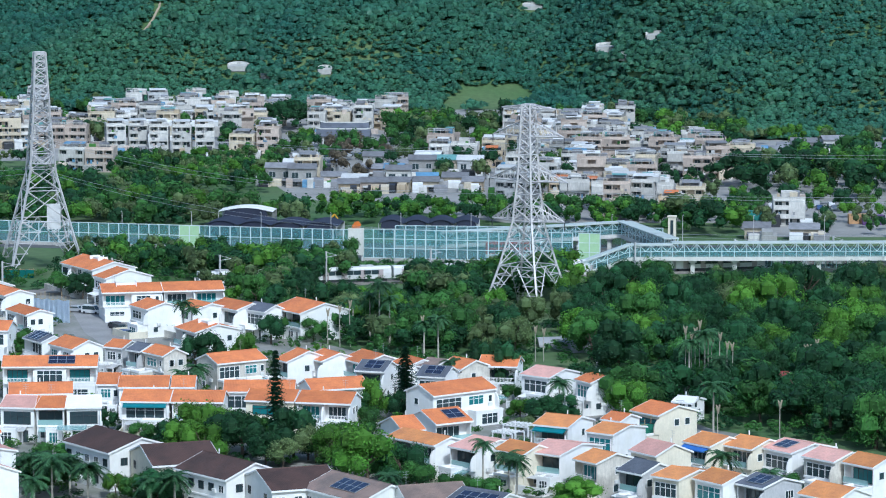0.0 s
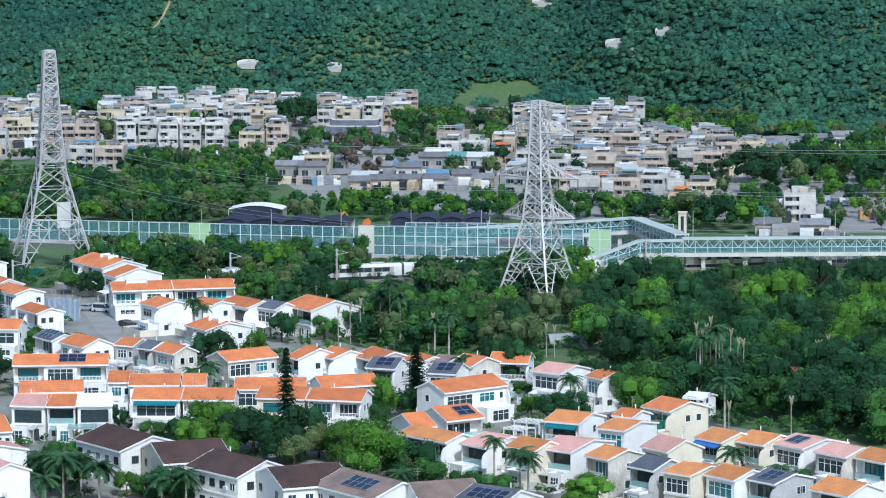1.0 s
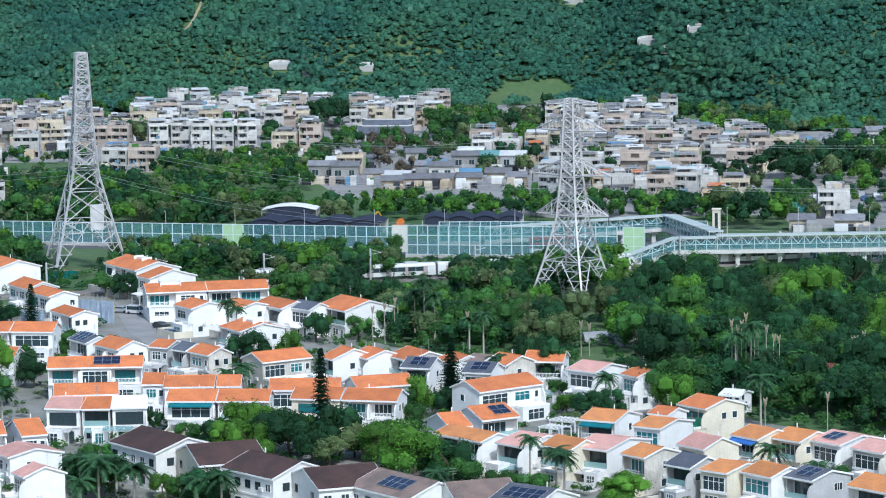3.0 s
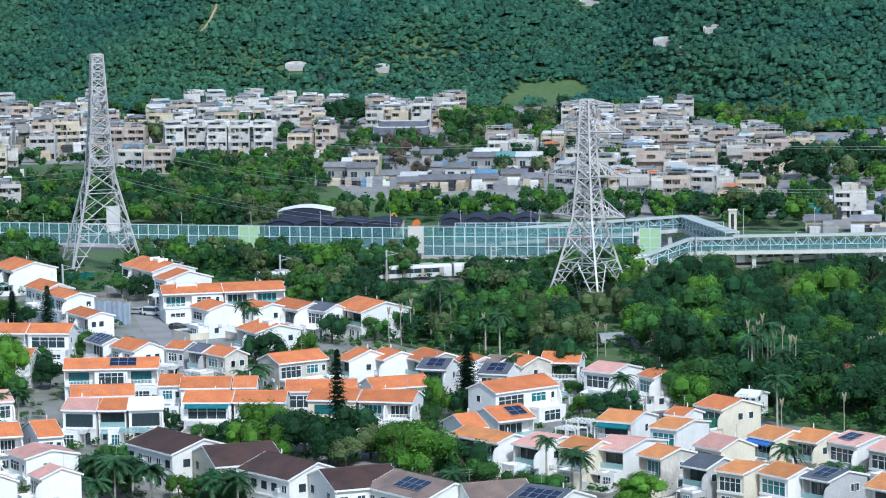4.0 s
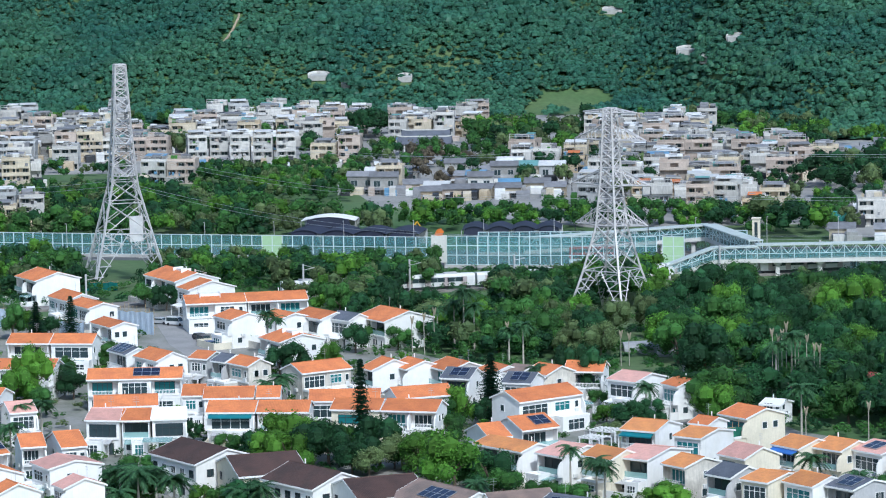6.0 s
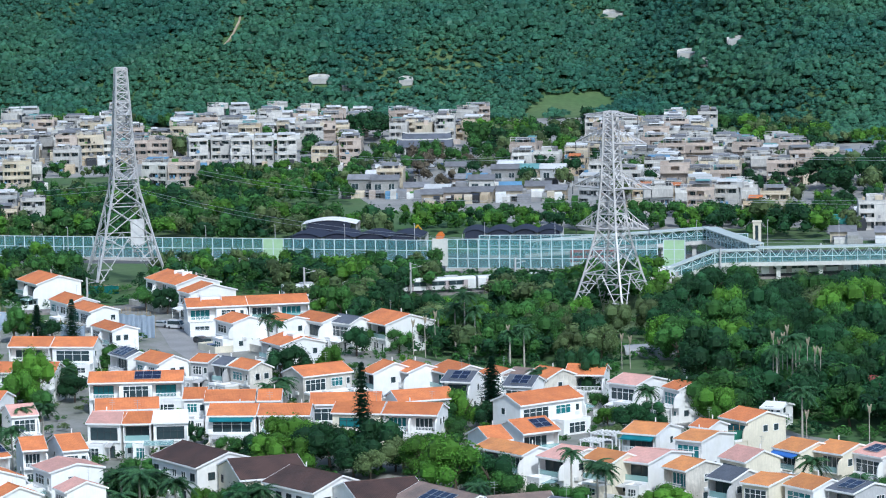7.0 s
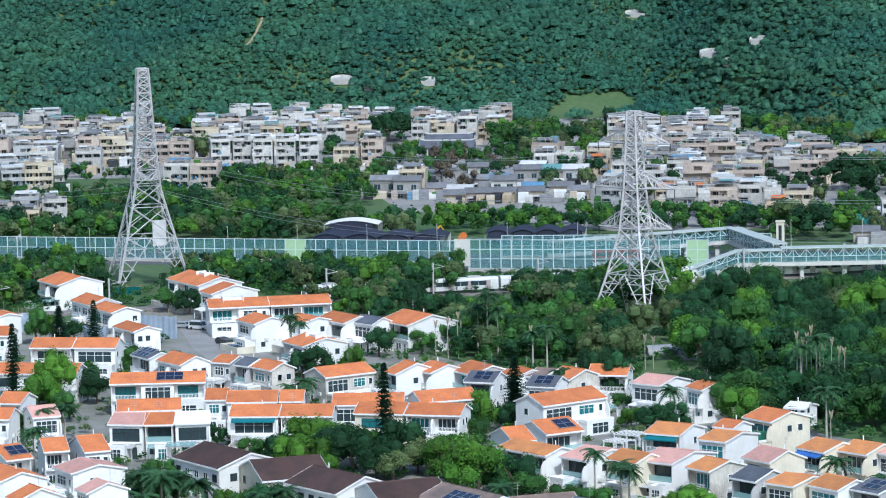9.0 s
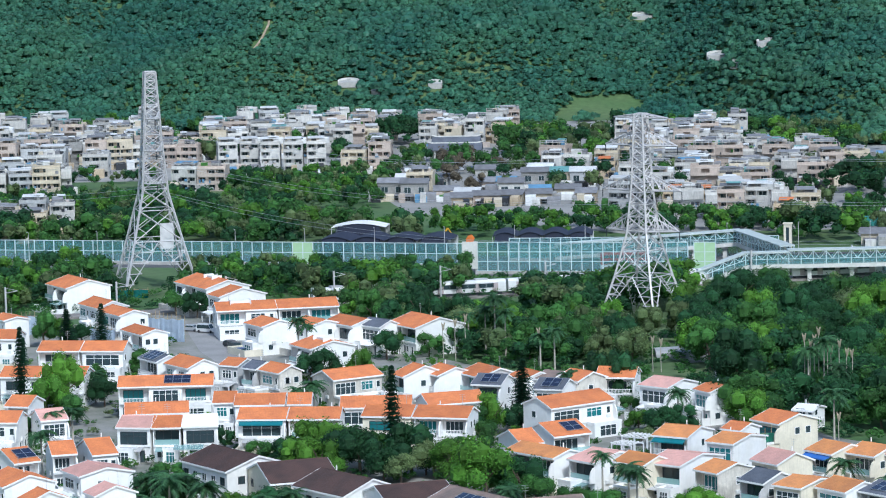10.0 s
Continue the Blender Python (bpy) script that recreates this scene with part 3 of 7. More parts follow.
def conifer_parts(seed, n=15):
    """Norfolk pine: tiers of drooping feathered branches; 1 high."""
    rng = np.random.default_rng(seed)
    ver, fac = [], []
    for i in range(n + 5):
        z = 0.08 + 0.92 * (i / (n + 5)) ** 0.92
        rad = 0.165 * (1 - (z - 0.1) / 0.93) ** 0.8 * (0.8 + 0.35 * rng.uniform()) + 0.006
        for k in range(15):
            a_ = k * 0.4189 + i * 0.37 + rng.uniform(-0.2, 0.2)
            ln = rad * rng.uniform(0.75, 1.1)
            for j in range(7):
                f = (j + 0.6) / 7
                cx, cy, cz = ln * f * math.cos(a_), ln * f * math.sin(a_), z + 0.020 * math.sin(f * 3) - 0.016 * f + rng.uniform(-0.012, 0.012)
                w, s = 0.026 * (1.25 - f), ln / 6
                px, py = -math.sin(a_) * w, math.cos(a_) * w
                dx, dy = math.cos(a_) * s, math.sin(a_) * s
                o = len(ver)
                ver += [(cx - px, cy - py, cz - 0.004), (cx + dx * 0.5, cy + dy * 0.5, cz + 0.010), (cx + px, cy + py, cz - 0.004), (cx - dx * 0.6, cy - dy * 0.6, cz)]
                fac.append([o, o + 1, o + 2, o + 3])
    me = bpy.data.meshes.new("needles")
    me.from_pydata(ver, [], fac)
    me.materials.append(CONIFER)
    return me


def conifer(x, y, h, wide=1.0, seed=1):
    key = ("conifer", seed)
    if key not in CACHE:
        CACHE[key] = conifer_parts(seed)
    b = root("norfolk_pine", x, y, -0.1, seed * 77, "tall dark green norfolk pine with tiered branches", "tree", "norfolk pines")
    o = put("crown", CACHE[key], b)
    o.scale = (h * wide, h * wide, h)
    o = put("trunk", shared("pine_trunk", lambda bm: rod(bm, (0, 0, -0.02), (0, 0, 0.98), 0.012, 7, 0.002), BARK), b)
    o.scale = (h, h, h)
    return b


def frond_mesh(seed, n=24, droop=1.0):
    rng = np.random.default_rng(seed)
    ver, fac = [], []
    for i in range(n):
        a_ = i * 2.4 + rng.uniform(-0.2, 0.2)
        up = rng.uniform(-0.1, 1.3)
        ln = rng.uniform(0.8, 1.1)
        prev = None
        for j in range(9):
            f = j / 8
            r = ln * (f * math.cos(up * (1 - f)))
            z = ln * (f * math.sin(up) - droop * 0.75 * f * f)
            c = np.array([r * math.cos(a_), r * math.sin(a_), z])
            if prev is not None:
                for s in (-1, 1):
                    for q in range(3):
                        m = prev + (c - prev) * (q / 3)
                        w = 0.36 * (1 - 0.7 * f) + 0.04
                        side = np.array([-math.sin(a_), math.cos(a_), 0]) * s * w + (c - prev) * 0.9 + np.array([0, 0, -0.35 * w])
                        o = len(ver)
                        ver += [m.tolist(), (m + (c - prev) * 0.42).tolist(), (m + side).tolist()]
                        fac.append([o, o + 1, o + 2])
            prev = c
    me = bpy.data.meshes.new("fronds")
    me.from_pydata(ver, [], fac)
    me.materials.append(PALML)
    return me


def palm(x, y, h, r=2.6, seed=0, n=24, bare=False):
    """A palm: slim ringed trunk and arching fronds, or a lopped one with a pale tuft."""
    rng = random.Random(int(x * 3 + y * 5 + seed))
    if bare:
        b = root("lopped_palm", x, y, -0.1, 0, "tall bare palm trunk with a small pale tuft", "palm", "lopped palms")
        bm = bmesh.new()
        rod(bm, (0, 0, -0.2), (rng.uniform(-0.2, 0.2), 0, h), 0.10, 7, 0.07)
        part("trunk", bm, PALMT, b)
        o = put("tuft", shared("tuft", lambda bm: [rod(bm, (0, 0, -0.1), (0.5 * math.cos(k * 0.9), 0.5 * math.sin(k * 0.9), 0.9 - 0.12 * (k % 3)), 0.22, 5, 0.10) for k in range(7)], mat("dry_fronds", (0.40, 0.35, 0.25), 0.9, 0.2, 1.0, 4.0)), b, (0, 0, h - 0.3))
        o.scale = (0.75, 0.75, 1.5)
        return b
    key = ("fronds", rng.randint(0, 3), n)
    if key not in CACHE:
        CACHE[key] = frond_mesh(key[1] + 5, n)
    b = root("palm", x, y, -0.1, rng.uniform(0, 360), "palm with a slim grey trunk and arching fronds", "palm", "palms")
    bm = bmesh.new()
    rod(bm, (0, 0, -0.2), (0, 0, h * 0.5), 0.22, 8, 0.18)
    rod(bm, (0, 0, h * 0.5), (0, 0, h), 0.18, 8, 0.12)
    part("trunk", bm, PALMT, b)
    o = put("fronds", CACHE[key], b, (0, 0, h))
    o.scale = (r, r, r)
    return b


# ---- power pylons ----
def pylon(x, y, rz, levels, arms, label, panel=None):
    """A lattice tower. levels: (height, half width) from foot to peak; arms: (height, reach, root depth)."""
    b = root("pylon", x, y, 0, rz, label, "pylon", "power pylons")
    cor = ((-1, -1), (1, -1), (1, 1), (-1, 1))

    def at(z):
        for (z0, w0), (z1, w1) in zip(levels, levels[1:]):
            if z <= z1:
                return w0 + (w1 - w0) * (z - z0) / (z1 - z0)
        return levels[-1][1]
    for sx, sy in cor:
        bm = bmesh.new()
        for (z0, w0), (z1, w1) in zip(levels, levels[1:]):
            rod(bm, (sx * w0, sy * w0, z0 - (0.4 if z0 == 0 else 0)), (sx * w1, sy * w1, z1), 0.29)
        part("leg", bm, STEEL, b)
    # portal feet: a lattice in each leg, then crossed panels upward
    zs = [0.0]
    while zs[-1] < levels[-1][0] - 0.5:
        zs.append(min(levels[-1][0], zs[-1] + max(1.5, at(zs[-1]) * (1.25 if zs[-1] > 0 else 1.35))))
    for i, (z0, z1) in enumerate(zip(zs, zs[1:])):
        bm = bmesh.new()
        w0, w1 = at(z0), at(z1)
        zm, wm = (z0 + z1) / 2, at((z0 + z1) / 2)
        for k in range(4):
            (ax, ay), (bx, by) = cor[k], cor[(k + 1) % 4]

            def P(f, z, w):
                return ((ax + (bx - ax) * f) * w, (ay + (by - ay) * f) * w, z)
            if i == 0:
                rod(bm, P(0, z0, w0), P(0.5, z1, w1), 0.13)
                rod(bm, P(1, z0, w0), P(0.5, z1, w1), 0.13)
                for f in (0.2, 0.4, 0.6, 0.8):
                    z, w = z1 * f, at(z1 * f)
                    rod(bm, P(0, z, w), P(0.5 * f, z, w), 0.11)
                    rod(bm, P(1, z, w), P(1 - 0.5 * f, z, w), 0.11)
                    z2, w2 = z1 * (f + 0.2), at(z1 * (f + 0.2))
                    rod(bm, P(0.5 * f, z, w), P(0, z2, w2), 0.11)
                    rod(bm, P(1 - 0.5 * f, z, w), P(1, z2, w2), 0.11)
            else:
                rod(bm, P(0, z0, w0), P(1, z1, w1), 0.135)
                rod(bm, P(1, z0, w0), P(0, z1, w1), 0.135)
                if w0 > 2.2:
                    rod(bm, P(0, zm, wm), P(0.25, z0 + (z1 - z0) * 0.25, (w0 * 3 + w1) / 4), 0.095)
                    rod(bm, P(1, zm, wm), P(0.75, z0 + (z1 - z0) * 0.25, (w0 * 3 + w1) / 4), 0.095)
                    rod(bm, P(0, zm, wm), P(0.25, z0 + (z1 - z0) * 0.75, (w0 + 3 * w1) / 4), 0.095)
                    rod(bm, P(1, zm, wm), P(0.75, z0 + (z1 - z0) * 0.75, (w0 + 3 * w1) / 4), 0.095)
            rod(bm, P(0, z1, w1), P(1, z1, w1), 0.13)
        part("bracing", bm, STEEL, b)
    tips = []
    for z, reach, dep in arms:
        for s in (-1, 1):
            w = at(z)
            tip = (s * reach, 0, z + 0.1)
            bm = bmesh.new()
            for sy in (-1, 1):
                rod(bm, (s * w, sy * w, z), tip, 0.15)
                rod(bm, (s * w, sy * at(z + dep), z + dep), tip, 0.13)
                n = 4
                for i in range(n):
                    f, g = i / n, (i + 1) / n
                    lo = lambda q: (s * (w + (reach - w) * q), sy * w * (1 - q), z + 0.1 * q)
                    hi = lambda q: (s * (w + (reach - w) * q), sy * at(z + dep) * (1 - q), z + dep * (1 - q))
                    rod(bm, lo(f), hi(f), 0.10)
                    rod(bm, hi(f), lo(g), 0.10)
            for i in range(4):
                q, g = i / 4, (i + 1) / 4
                rod(bm, (s * (w + (reach - w) * q), -w * (1 - q), z), (s * (w + (reach - w) * g), w * (1 - g), z), 0.05)
            arm = part("cross_arm", bm, STEEL, b)
            bm = bmesh.new()
            for i in range(9):
                rod(bm, (tip[0], 0, tip[2] - 0.2 * i - 0.15), (tip[0], 0, tip[2] - 0.2 * i - 0.30), 0.12, 6)
            rod(bm, (tip[0], 0, tip[2]), (tip[0], 0, tip[2] - 2.1), 0.03)
            part("insulator", bm, DARKIN, arm, "dark disc insulator string")
            m = Matrix.Translation((x, y, 0)) @ Matrix.Rotation(radians(rz), 4, "Z")
            tips.append(m @ Vector((tip[0], 0, tip[2] - 2.1)))
    if panel:
        bm = bmesh.new()
        box(bm, panel[0], panel[0] + 0.15, panel[1] - 1.7, panel[1] + 1.7, panel[2], panel[2] + 6.4)
        part("equipment_panel", bm, mat("panel_grey", (0.6, 0.6, 0.6), 0.6, 0.06), b, "pale grey flat panel")
    return tips


def cable(p, q, sag, r=0.035):
    cu = bpy.data.curves.new("cable", "CURVE")
    cu.dimensions, cu.bevel_depth, cu.bevel_resolution = "3D", r, 0
    sp = cu.splines.new("POLY")
    n = 20
    sp.points.add(n)
    for i in range(n + 1):
        f = i / n
        v = Vector(p).lerp(Vector(q), f)
        sp.points[i].co = (v.x, v.y, v.z - 4 * sag * f * (1 - f), 1)
    cu.materials.append(ALU)
    tagged(new("power_line", cu), "thin grey overhead power line between pylons", "cable", "power lines")


# ---- highway fence, footbridge, railway ----
FRAME = mat("pale_blue_steel", (0.60, 0.68, 0.70), 0.5, 0.06, 0.3, 3.0)
SCREEN = glass("screen_glass", (0.13, 0.30, 0.31), 0.36)
SCREEN.node_tree.nodes["Principled BSDF"].inputs["Roughness"].default_value = 0.1
GREENP = mat("pale_green_panel", (0.40, 0.58, 0.34), 0.7, 0.06, 0.3, 3.0)


def noise_screen(p, q, h, step, rows=2, solid=(), foot=1.0, label=""):
    """A roadside noise screen: posts, rails, glazed panes, and a low wall at its foot."""
    L_ = math.dist(p, q)
    rz = math.degrees(math.atan2(q[1] - p[1], q[0] - p[0]))
    b = root("noise_screen", p[0], p[1], 0, rz, label or "roadside noise screen of teal glass in a pale blue frame", "fence", "noise screens")
    n = int(L_ / step)
    bm = bmesh.new()
    box(bm, 0, L_, -0.15, 0.15, -0.3, foot)
    part("foot_wall", bm, CONC, b)
    post = shared("screen_post%s" % h, lambda bm: [box(bm, -0.11, 0.11, -0.14, 0.14, 0, h + 0.1)], FRAME)
    ph = (h - foot) / rows
    pane = shared("screen_pane%s_%s" % (step, round(ph, 2)), lambda bm: [box(bm, 0.11, step - 0.11, -0.02, 0.02, 0.08, ph - 0.08)], SCREEN)
    panel = shared("screen_panel%s_%s" % (step, round(ph, 2)), lambda bm: [box(bm, 0.11, step - 0.11, -0.06, 0.06, 0.08, ph - 0.08)], GREENP)
    for k in range(rows + 1):
        bm = bmesh.new()
        box(bm, 0, n * step, -0.08, 0.08, foot + k * ph - 0.08, foot + k * ph + 0.08)
        part("rail", bm, FRAME, b)
    for i in range(n + 1):
        put("post", post, b, (i * step, 0, -0.1))
        if i == n:
            break
        for k in range(rows):
            if i in solid:
                put("panel", panel, b, (i * step, 0, foot + k * ph), label="pale green solid panel")
            else:
                put("pane", pane, b, (i * step, 0, foot + k * ph))
    return b


def covered_way(pts, width, label, posts=0, bay=3.0, roof_t=0.35, deep=1.0, wallm=None):
    """A covered footbridge: deck, roof, lattice sides and glazing from point to point. pts: (x, y, deck height, roof height)."""
    b = root("footbridge", pts[0][0], pts[0][1], 0, 0, label, "footbridge", "footbridge")
    ox, oy = pts[0][:2]
    for (x0, y0, f0, r0), (x1, y1, f1, r1) in zip(pts, pts[1:]):
        d = Vector((x1 - x0, y1 - y0, 0))
        L_ = d.length
        u, s = d / L_, Vector((-d.y, d.x, 0)) / L_ * width / 2
        o = Vector((x0 - ox, y0 - oy, 0))

        def P(f, side, z):
            return o + u * (L_ * f) + s * side + Vector((0, 0, z))

        def slab(bm, za0, za1, th, wid):
            v = []
            for f, z in ((0, za0), (1, za1)):
                for side in (-wid, wid):
                    for e_ in (0, -th):
                        v.append(bm.verts.new(P(f, side, z + e_)))
            for f in ((0, 2, 6, 4), (1, 5, 7, 3), (0, 4, 5, 1), (2, 3, 7, 6), (0, 1, 3, 2), (4, 6, 7, 5)):
                bm.faces.new([v[i] for i in f])
        bm = bmesh.new()
        slab(bm, f0, f1, deep, 1.0)
        part("deck", bm, PALEC, b)
        bm = bmesh.new()
        slab(bm, r0, r1, roof_t, 1.15)
        part("roof", bm, mat_roof, b, "pale grey-green sheet roof")
        n = max(1, int(L_ / bay))
        for side in (-1, 1):
            bm = bmesh.new()
            for i in range(n + 1):
                f = i / n
                rod(bm, P(f, side, f0 + (f1 - f0) * f), P(f, side, r0 + (r1 - r0) * f), 0.10)
                if i < n:
                    g = (i + 1) / n
                    za, zb = r0 + (r1 - r0) * f - 0.35, f0 + (f1 - f0) * (f + g) / 2 + 1.3
                    zc = r0 + (r1 - r0) * g - 0.35
                    rod(bm, P(f, side, za), P((f + g) / 2, side, zb), 0.08)
                    rod(bm, P((f + g) / 2, side, zb), P(g, side, zc), 0.08)
            rod(bm, P(0, side, f0 + 1.3), P(1, side, f1 + 1.3), 0.08)
            part("side_truss", bm, FRAME, b)
            bm = bmesh.new()
            v = [bm.verts.new(P(f, side * 0.97, z)) for f, z in ((0, f0), (1, f1), (1, f1 + 2.2), (0, f0 + 2.2))]
            bm.faces.new(v)
            w_ = [bm.verts.new(vv.co + s.normalized() * 0.04) for vv in v]
            bm.faces.new(w_[::-1])
            for i in range(4):
                bm.faces.new((v[i], w_[i], w_[(i + 1) % 4], v[(i + 1) % 4]))
            part("side_glass", bm, SCREEN, b)
        for i in range(posts):
            f = (i + 0.5) / posts
            z = f0 + (f1 - f0) * f
            if z > 1.5:
                bm = bmesh.new()
                c = P(f, 0, 0)
                box(bm, c.x - 0.5, c.x + 0.5, c.y - 0.5, c.y + 0.5, -0.3, z - deep + 0.05)
                box(bm, c.x - 0.9, c.x + 0.9, c.y - 1.2, c.y + 1.2, z - deep - 0.5, z - deep + 0.02)
                part("column", bm, PALEC, b)
    return b


mat_roof = mat("bridge_roof_sheet", (0.50, 0.55, 0.53), 0.5, 0.06, 0.3, 3.0)
TRAINW = mat("train_white", (0.68, 0.68, 0.66), 0.4, 0.05, 0.3, 3.0)
VWD = mat("train_door", (0.42, 0.36, 0.35), 0.5, 0.06)
RED = mat("red_paint", (0.45, 0.035, 0.03), 0.4, 0.08, 0.5, 3.0)


def train_car(x, y, rz, L_=23.4):
    b = root("train_car", x, y, 0.9, rz, "white commuter train car with dark windows, on the track", "train", "train cars")
    bm = bmesh.new()
    prism_x(bm, [(-1.45, 0.3), (1.45, 0.3), (1.5, 1.6), (1.4, 2.7), (1.0, 3.15), (-1.0, 3.15), (-1.4, 2.7), (-1.5, 1.6)], -L_ / 2, L_ / 2)
    part("body", bm, TRAINW, b)
    bm = bmesh.new()
    box(bm, -L_ / 2 + 1, L_ / 2 - 1, -1.2, 1.2, -0.35, 0.3)
    part("underframe", bm, DARKIN, b)
    win = shared("train_window", lambda bm: box(bm, -0.93, 0.93, -1.54, -1.40, 1.35, 2.4), GLASS)
    door = shared("train_door", lambda bm: box(bm, -0.7, 0.7, -1.54, -1.42, 0.4, 2.5), VWD)
    for i in range(5):
        cx = (i - 2) * L_ / 5.2
        put("door", door, b, (cx, 0, 0), label="grey sliding door")
    for i in range(4):
        for s in (-1, 1):
            put("window", win, b, ((i - 1.5) * L_ / 5.2 + s * 0.97, 0, 0))
    bm = bmesh.new()
    for s in (-1, 1):
        box(bm, s * L_ / 4 - 1.6, s * L_ / 4 + 1.6, -0.9, 0.9, 3.15, 3.5)
    part("roof_equipment", bm, GREYW, b)
    for s in (-1, 1):
        for k in (-1, 1):
            part("wheel", wheel_bm(0.43, 0.2), DARKIN, b, at=(s * (L_ / 2 - 4 + k * 1.1), -0.85, -0.35))


def wheel_bm(r, t):
    bm = bmesh.new()
    rod(bm, (0, -t / 2, 0), (0, t / 2, 0), r, 12)
    return bm


CARS = [mat("car_" + n, c, 0.3, 0.04, 0.6, 4.0, metal=0.2) for n, c in (("white", (0.7, 0.7, 0.7)), ("silver", (0.42, 0.43, 0.45)), ("black", (0.03, 0.03, 0.035)), ("blue", (0.06, 0.10, 0.22)), ("red", (0.35, 0.03, 0.03)))]


def car(x, y, rz, c=0, van=False, z=0.06):
    name = ["white", "silver", "black", "blue", "red"][c]
    b = root("van" if van else "car", x, y, z, rz, "%s %s parked beside others" % (name, "van" if van else "saloon car"), "van" if van else "car", "parked cars")
    L_, H_ = (4.8, 1.95) if van else (4.4, 1.45)
    key = "body%d%d" % (c, van)
    pts = [(-L_ / 2, 0.3), (L_ / 2, 0.3), (L_ / 2, 0.75), (L_ / 2 - 0.15, 0.95), (L_ / 2 - 0.9, 1.0), (L_ / 2 - 1.5, H_ - 0.05), (L_ / 2 - 1.9, H_), (-L_ / 2 + (0.2 if van else 1.0), H_), (-L_ / 2 + 0.1, 0.95)]
    put("body", shared(key, lambda bm: prism(bm, pts, -0.86, 0.86), CARS[c]), b)
    g = [(L_ / 2 - 0.98, 1.02), (L_ / 2 - 1.5, H_ - 0.12), (-L_ / 2 + (0.4 if van else 1.1), H_ - 0.12), (-L_ / 2 + 0.4, 1.02)]
    put("side_window", shared("sidewin%d" % van, lambda bm: prism(bm, g, -0.885, 0.885), GLASS), b)
    put("windscreen", shared("screen%d" % van, lambda bm: prism(bm, [(L_ / 2 - 0.86, 1.01), (L_ / 2 - 1.46, H_ - 0.08), (L_ / 2 - 1.52, H_ - 0.1), (L_ / 2 - 0.95, 1.01)], -0.75, 0.75), GLASS), b)
    w = shared("car_wheel", lambda bm: rod(bm, (0, -0.11, 0), (0, 0.11, 0), 0.32, 10), DARKIN)
    for sx in (-1, 1):
        for sy in (-1, 1):
            put("wheel", w, b, (sx * (L_ / 2 - 0.85), sy * 0.80, 0.32))


def bus(x, y, rz):
    b = root("double_decker_bus", x, y, 0.05, rz, "red double-decker bus with a pale lower band on the highway", "bus")
    bm = bmesh.new()
    box(bm, -5.9, 5.9, -1.22, 1.22, 1.35, 4.25)
    bmesh.ops.bevel(bm, geom=bm.edges[:], offset=0.15, segments=2, affect="EDGES")
    part("upper_body", bm, RED, b)
    bm = bmesh.new()
    box(bm, -5.88, 5.88, -1.2, 1.2, 0.35, 1.35)
    part("lower_body", bm, TRIM, b, "pale lower body band")
    for z in (1.65, 3.0):
        for i in range(6):
            bm = bmesh.new()
            box(bm, -5.4 + i * 1.8, -3.75 + i * 1.8, -1.26, -1.2, z, z + 0.75)
            part("window", bm, GLASS, b)
    for sx in (-3.6, 3.4):
        part("wheel", wheel_bm(0.5, 0.3), DARKIN, b, at=(sx, -1.1, 0.45))


NAVY = mat('navy_shade_cloth', (0.022, 0.028, 0.055), 0.8, 0.15, 0.2, 2.0)


def shade_roof(x, y, rz, w, d, h, material, words, peaks=3):
    """A low shed: arched bays of shade cloth on posts, with cloth hung down the front."""
    b = root("shade_shed", x, y, 0, rz, words, "shed", "shade sheds")
    bw = w / peaks
    for i in range(peaks):
        x0 = -w / 2 + i * bw
        arc = [(x0 + bw * q / 8, h + 1.1 * math.sin(math.pi * q / 8)) for q in range(9)]
        bm = bmesh.new()
        prism(bm, arc + [(px, pz - 0.12) for px, pz in arc[::-1]], -d / 2, d / 2)
        part("roof", bm, material, b)
        bm = bmesh.new()
        prism(bm, [(x0 + 0.15, 1.2), (x0 + bw - 0.15, 1.2)] + [(px, pz - 0.14) for px, pz in arc[::-1][1:-1]], -d / 2 + 0.3, -d / 2 + 0.36)
        part("front_cloth", bm, NAVY, b)
    for i in range(peaks + 1):
        for s in (-1, 1):
            bm = bmesh.new()
            px = -w / 2 + i * bw
            rod(bm, (px, s * (d / 2 - 0.2), -0.2), (px, s * (d / 2 - 0.2), h), 0.09, 6)
            part("post", bm, STEEL, b)
    bm = bmesh.new()
    box(bm, -w / 2, w / 2, d / 2 - 0.3, d / 2 - 0.2, -0.2, h)
    part("back_wall", bm, GREYW, b)


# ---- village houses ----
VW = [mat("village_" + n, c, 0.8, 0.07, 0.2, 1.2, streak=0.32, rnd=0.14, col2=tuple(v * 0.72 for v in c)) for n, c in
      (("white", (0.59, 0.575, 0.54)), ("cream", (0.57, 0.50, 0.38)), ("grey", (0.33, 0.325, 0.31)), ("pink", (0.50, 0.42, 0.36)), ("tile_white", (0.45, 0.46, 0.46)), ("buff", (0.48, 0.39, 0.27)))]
VROOF = {"blue": mat("blue_sheet", (0.13, 0.27, 0.42), 0.6, 0.12), "teal": mat("teal_sheet", (0.14, 0.30, 0.29), 0.6, 0.12), "white": mat("pale_sheet", (0.60, 0.60, 0.59), 0.6, 0.10, 0.4, 2.0, rnd=0.15), "grey": mat("grey_sheet", (0.21, 0.21, 0.22), 0.7, 0.14, rnd=0.2), "orange": ORANGE, "red": mat("red_tiles", (0.30, 0.07, 0.05), 0.7, 0.12)}


def vwindow(parent, x, y, z, w, h, rz=0.0):
    casement(parent, x, y, z, w, h, rz, VWF)


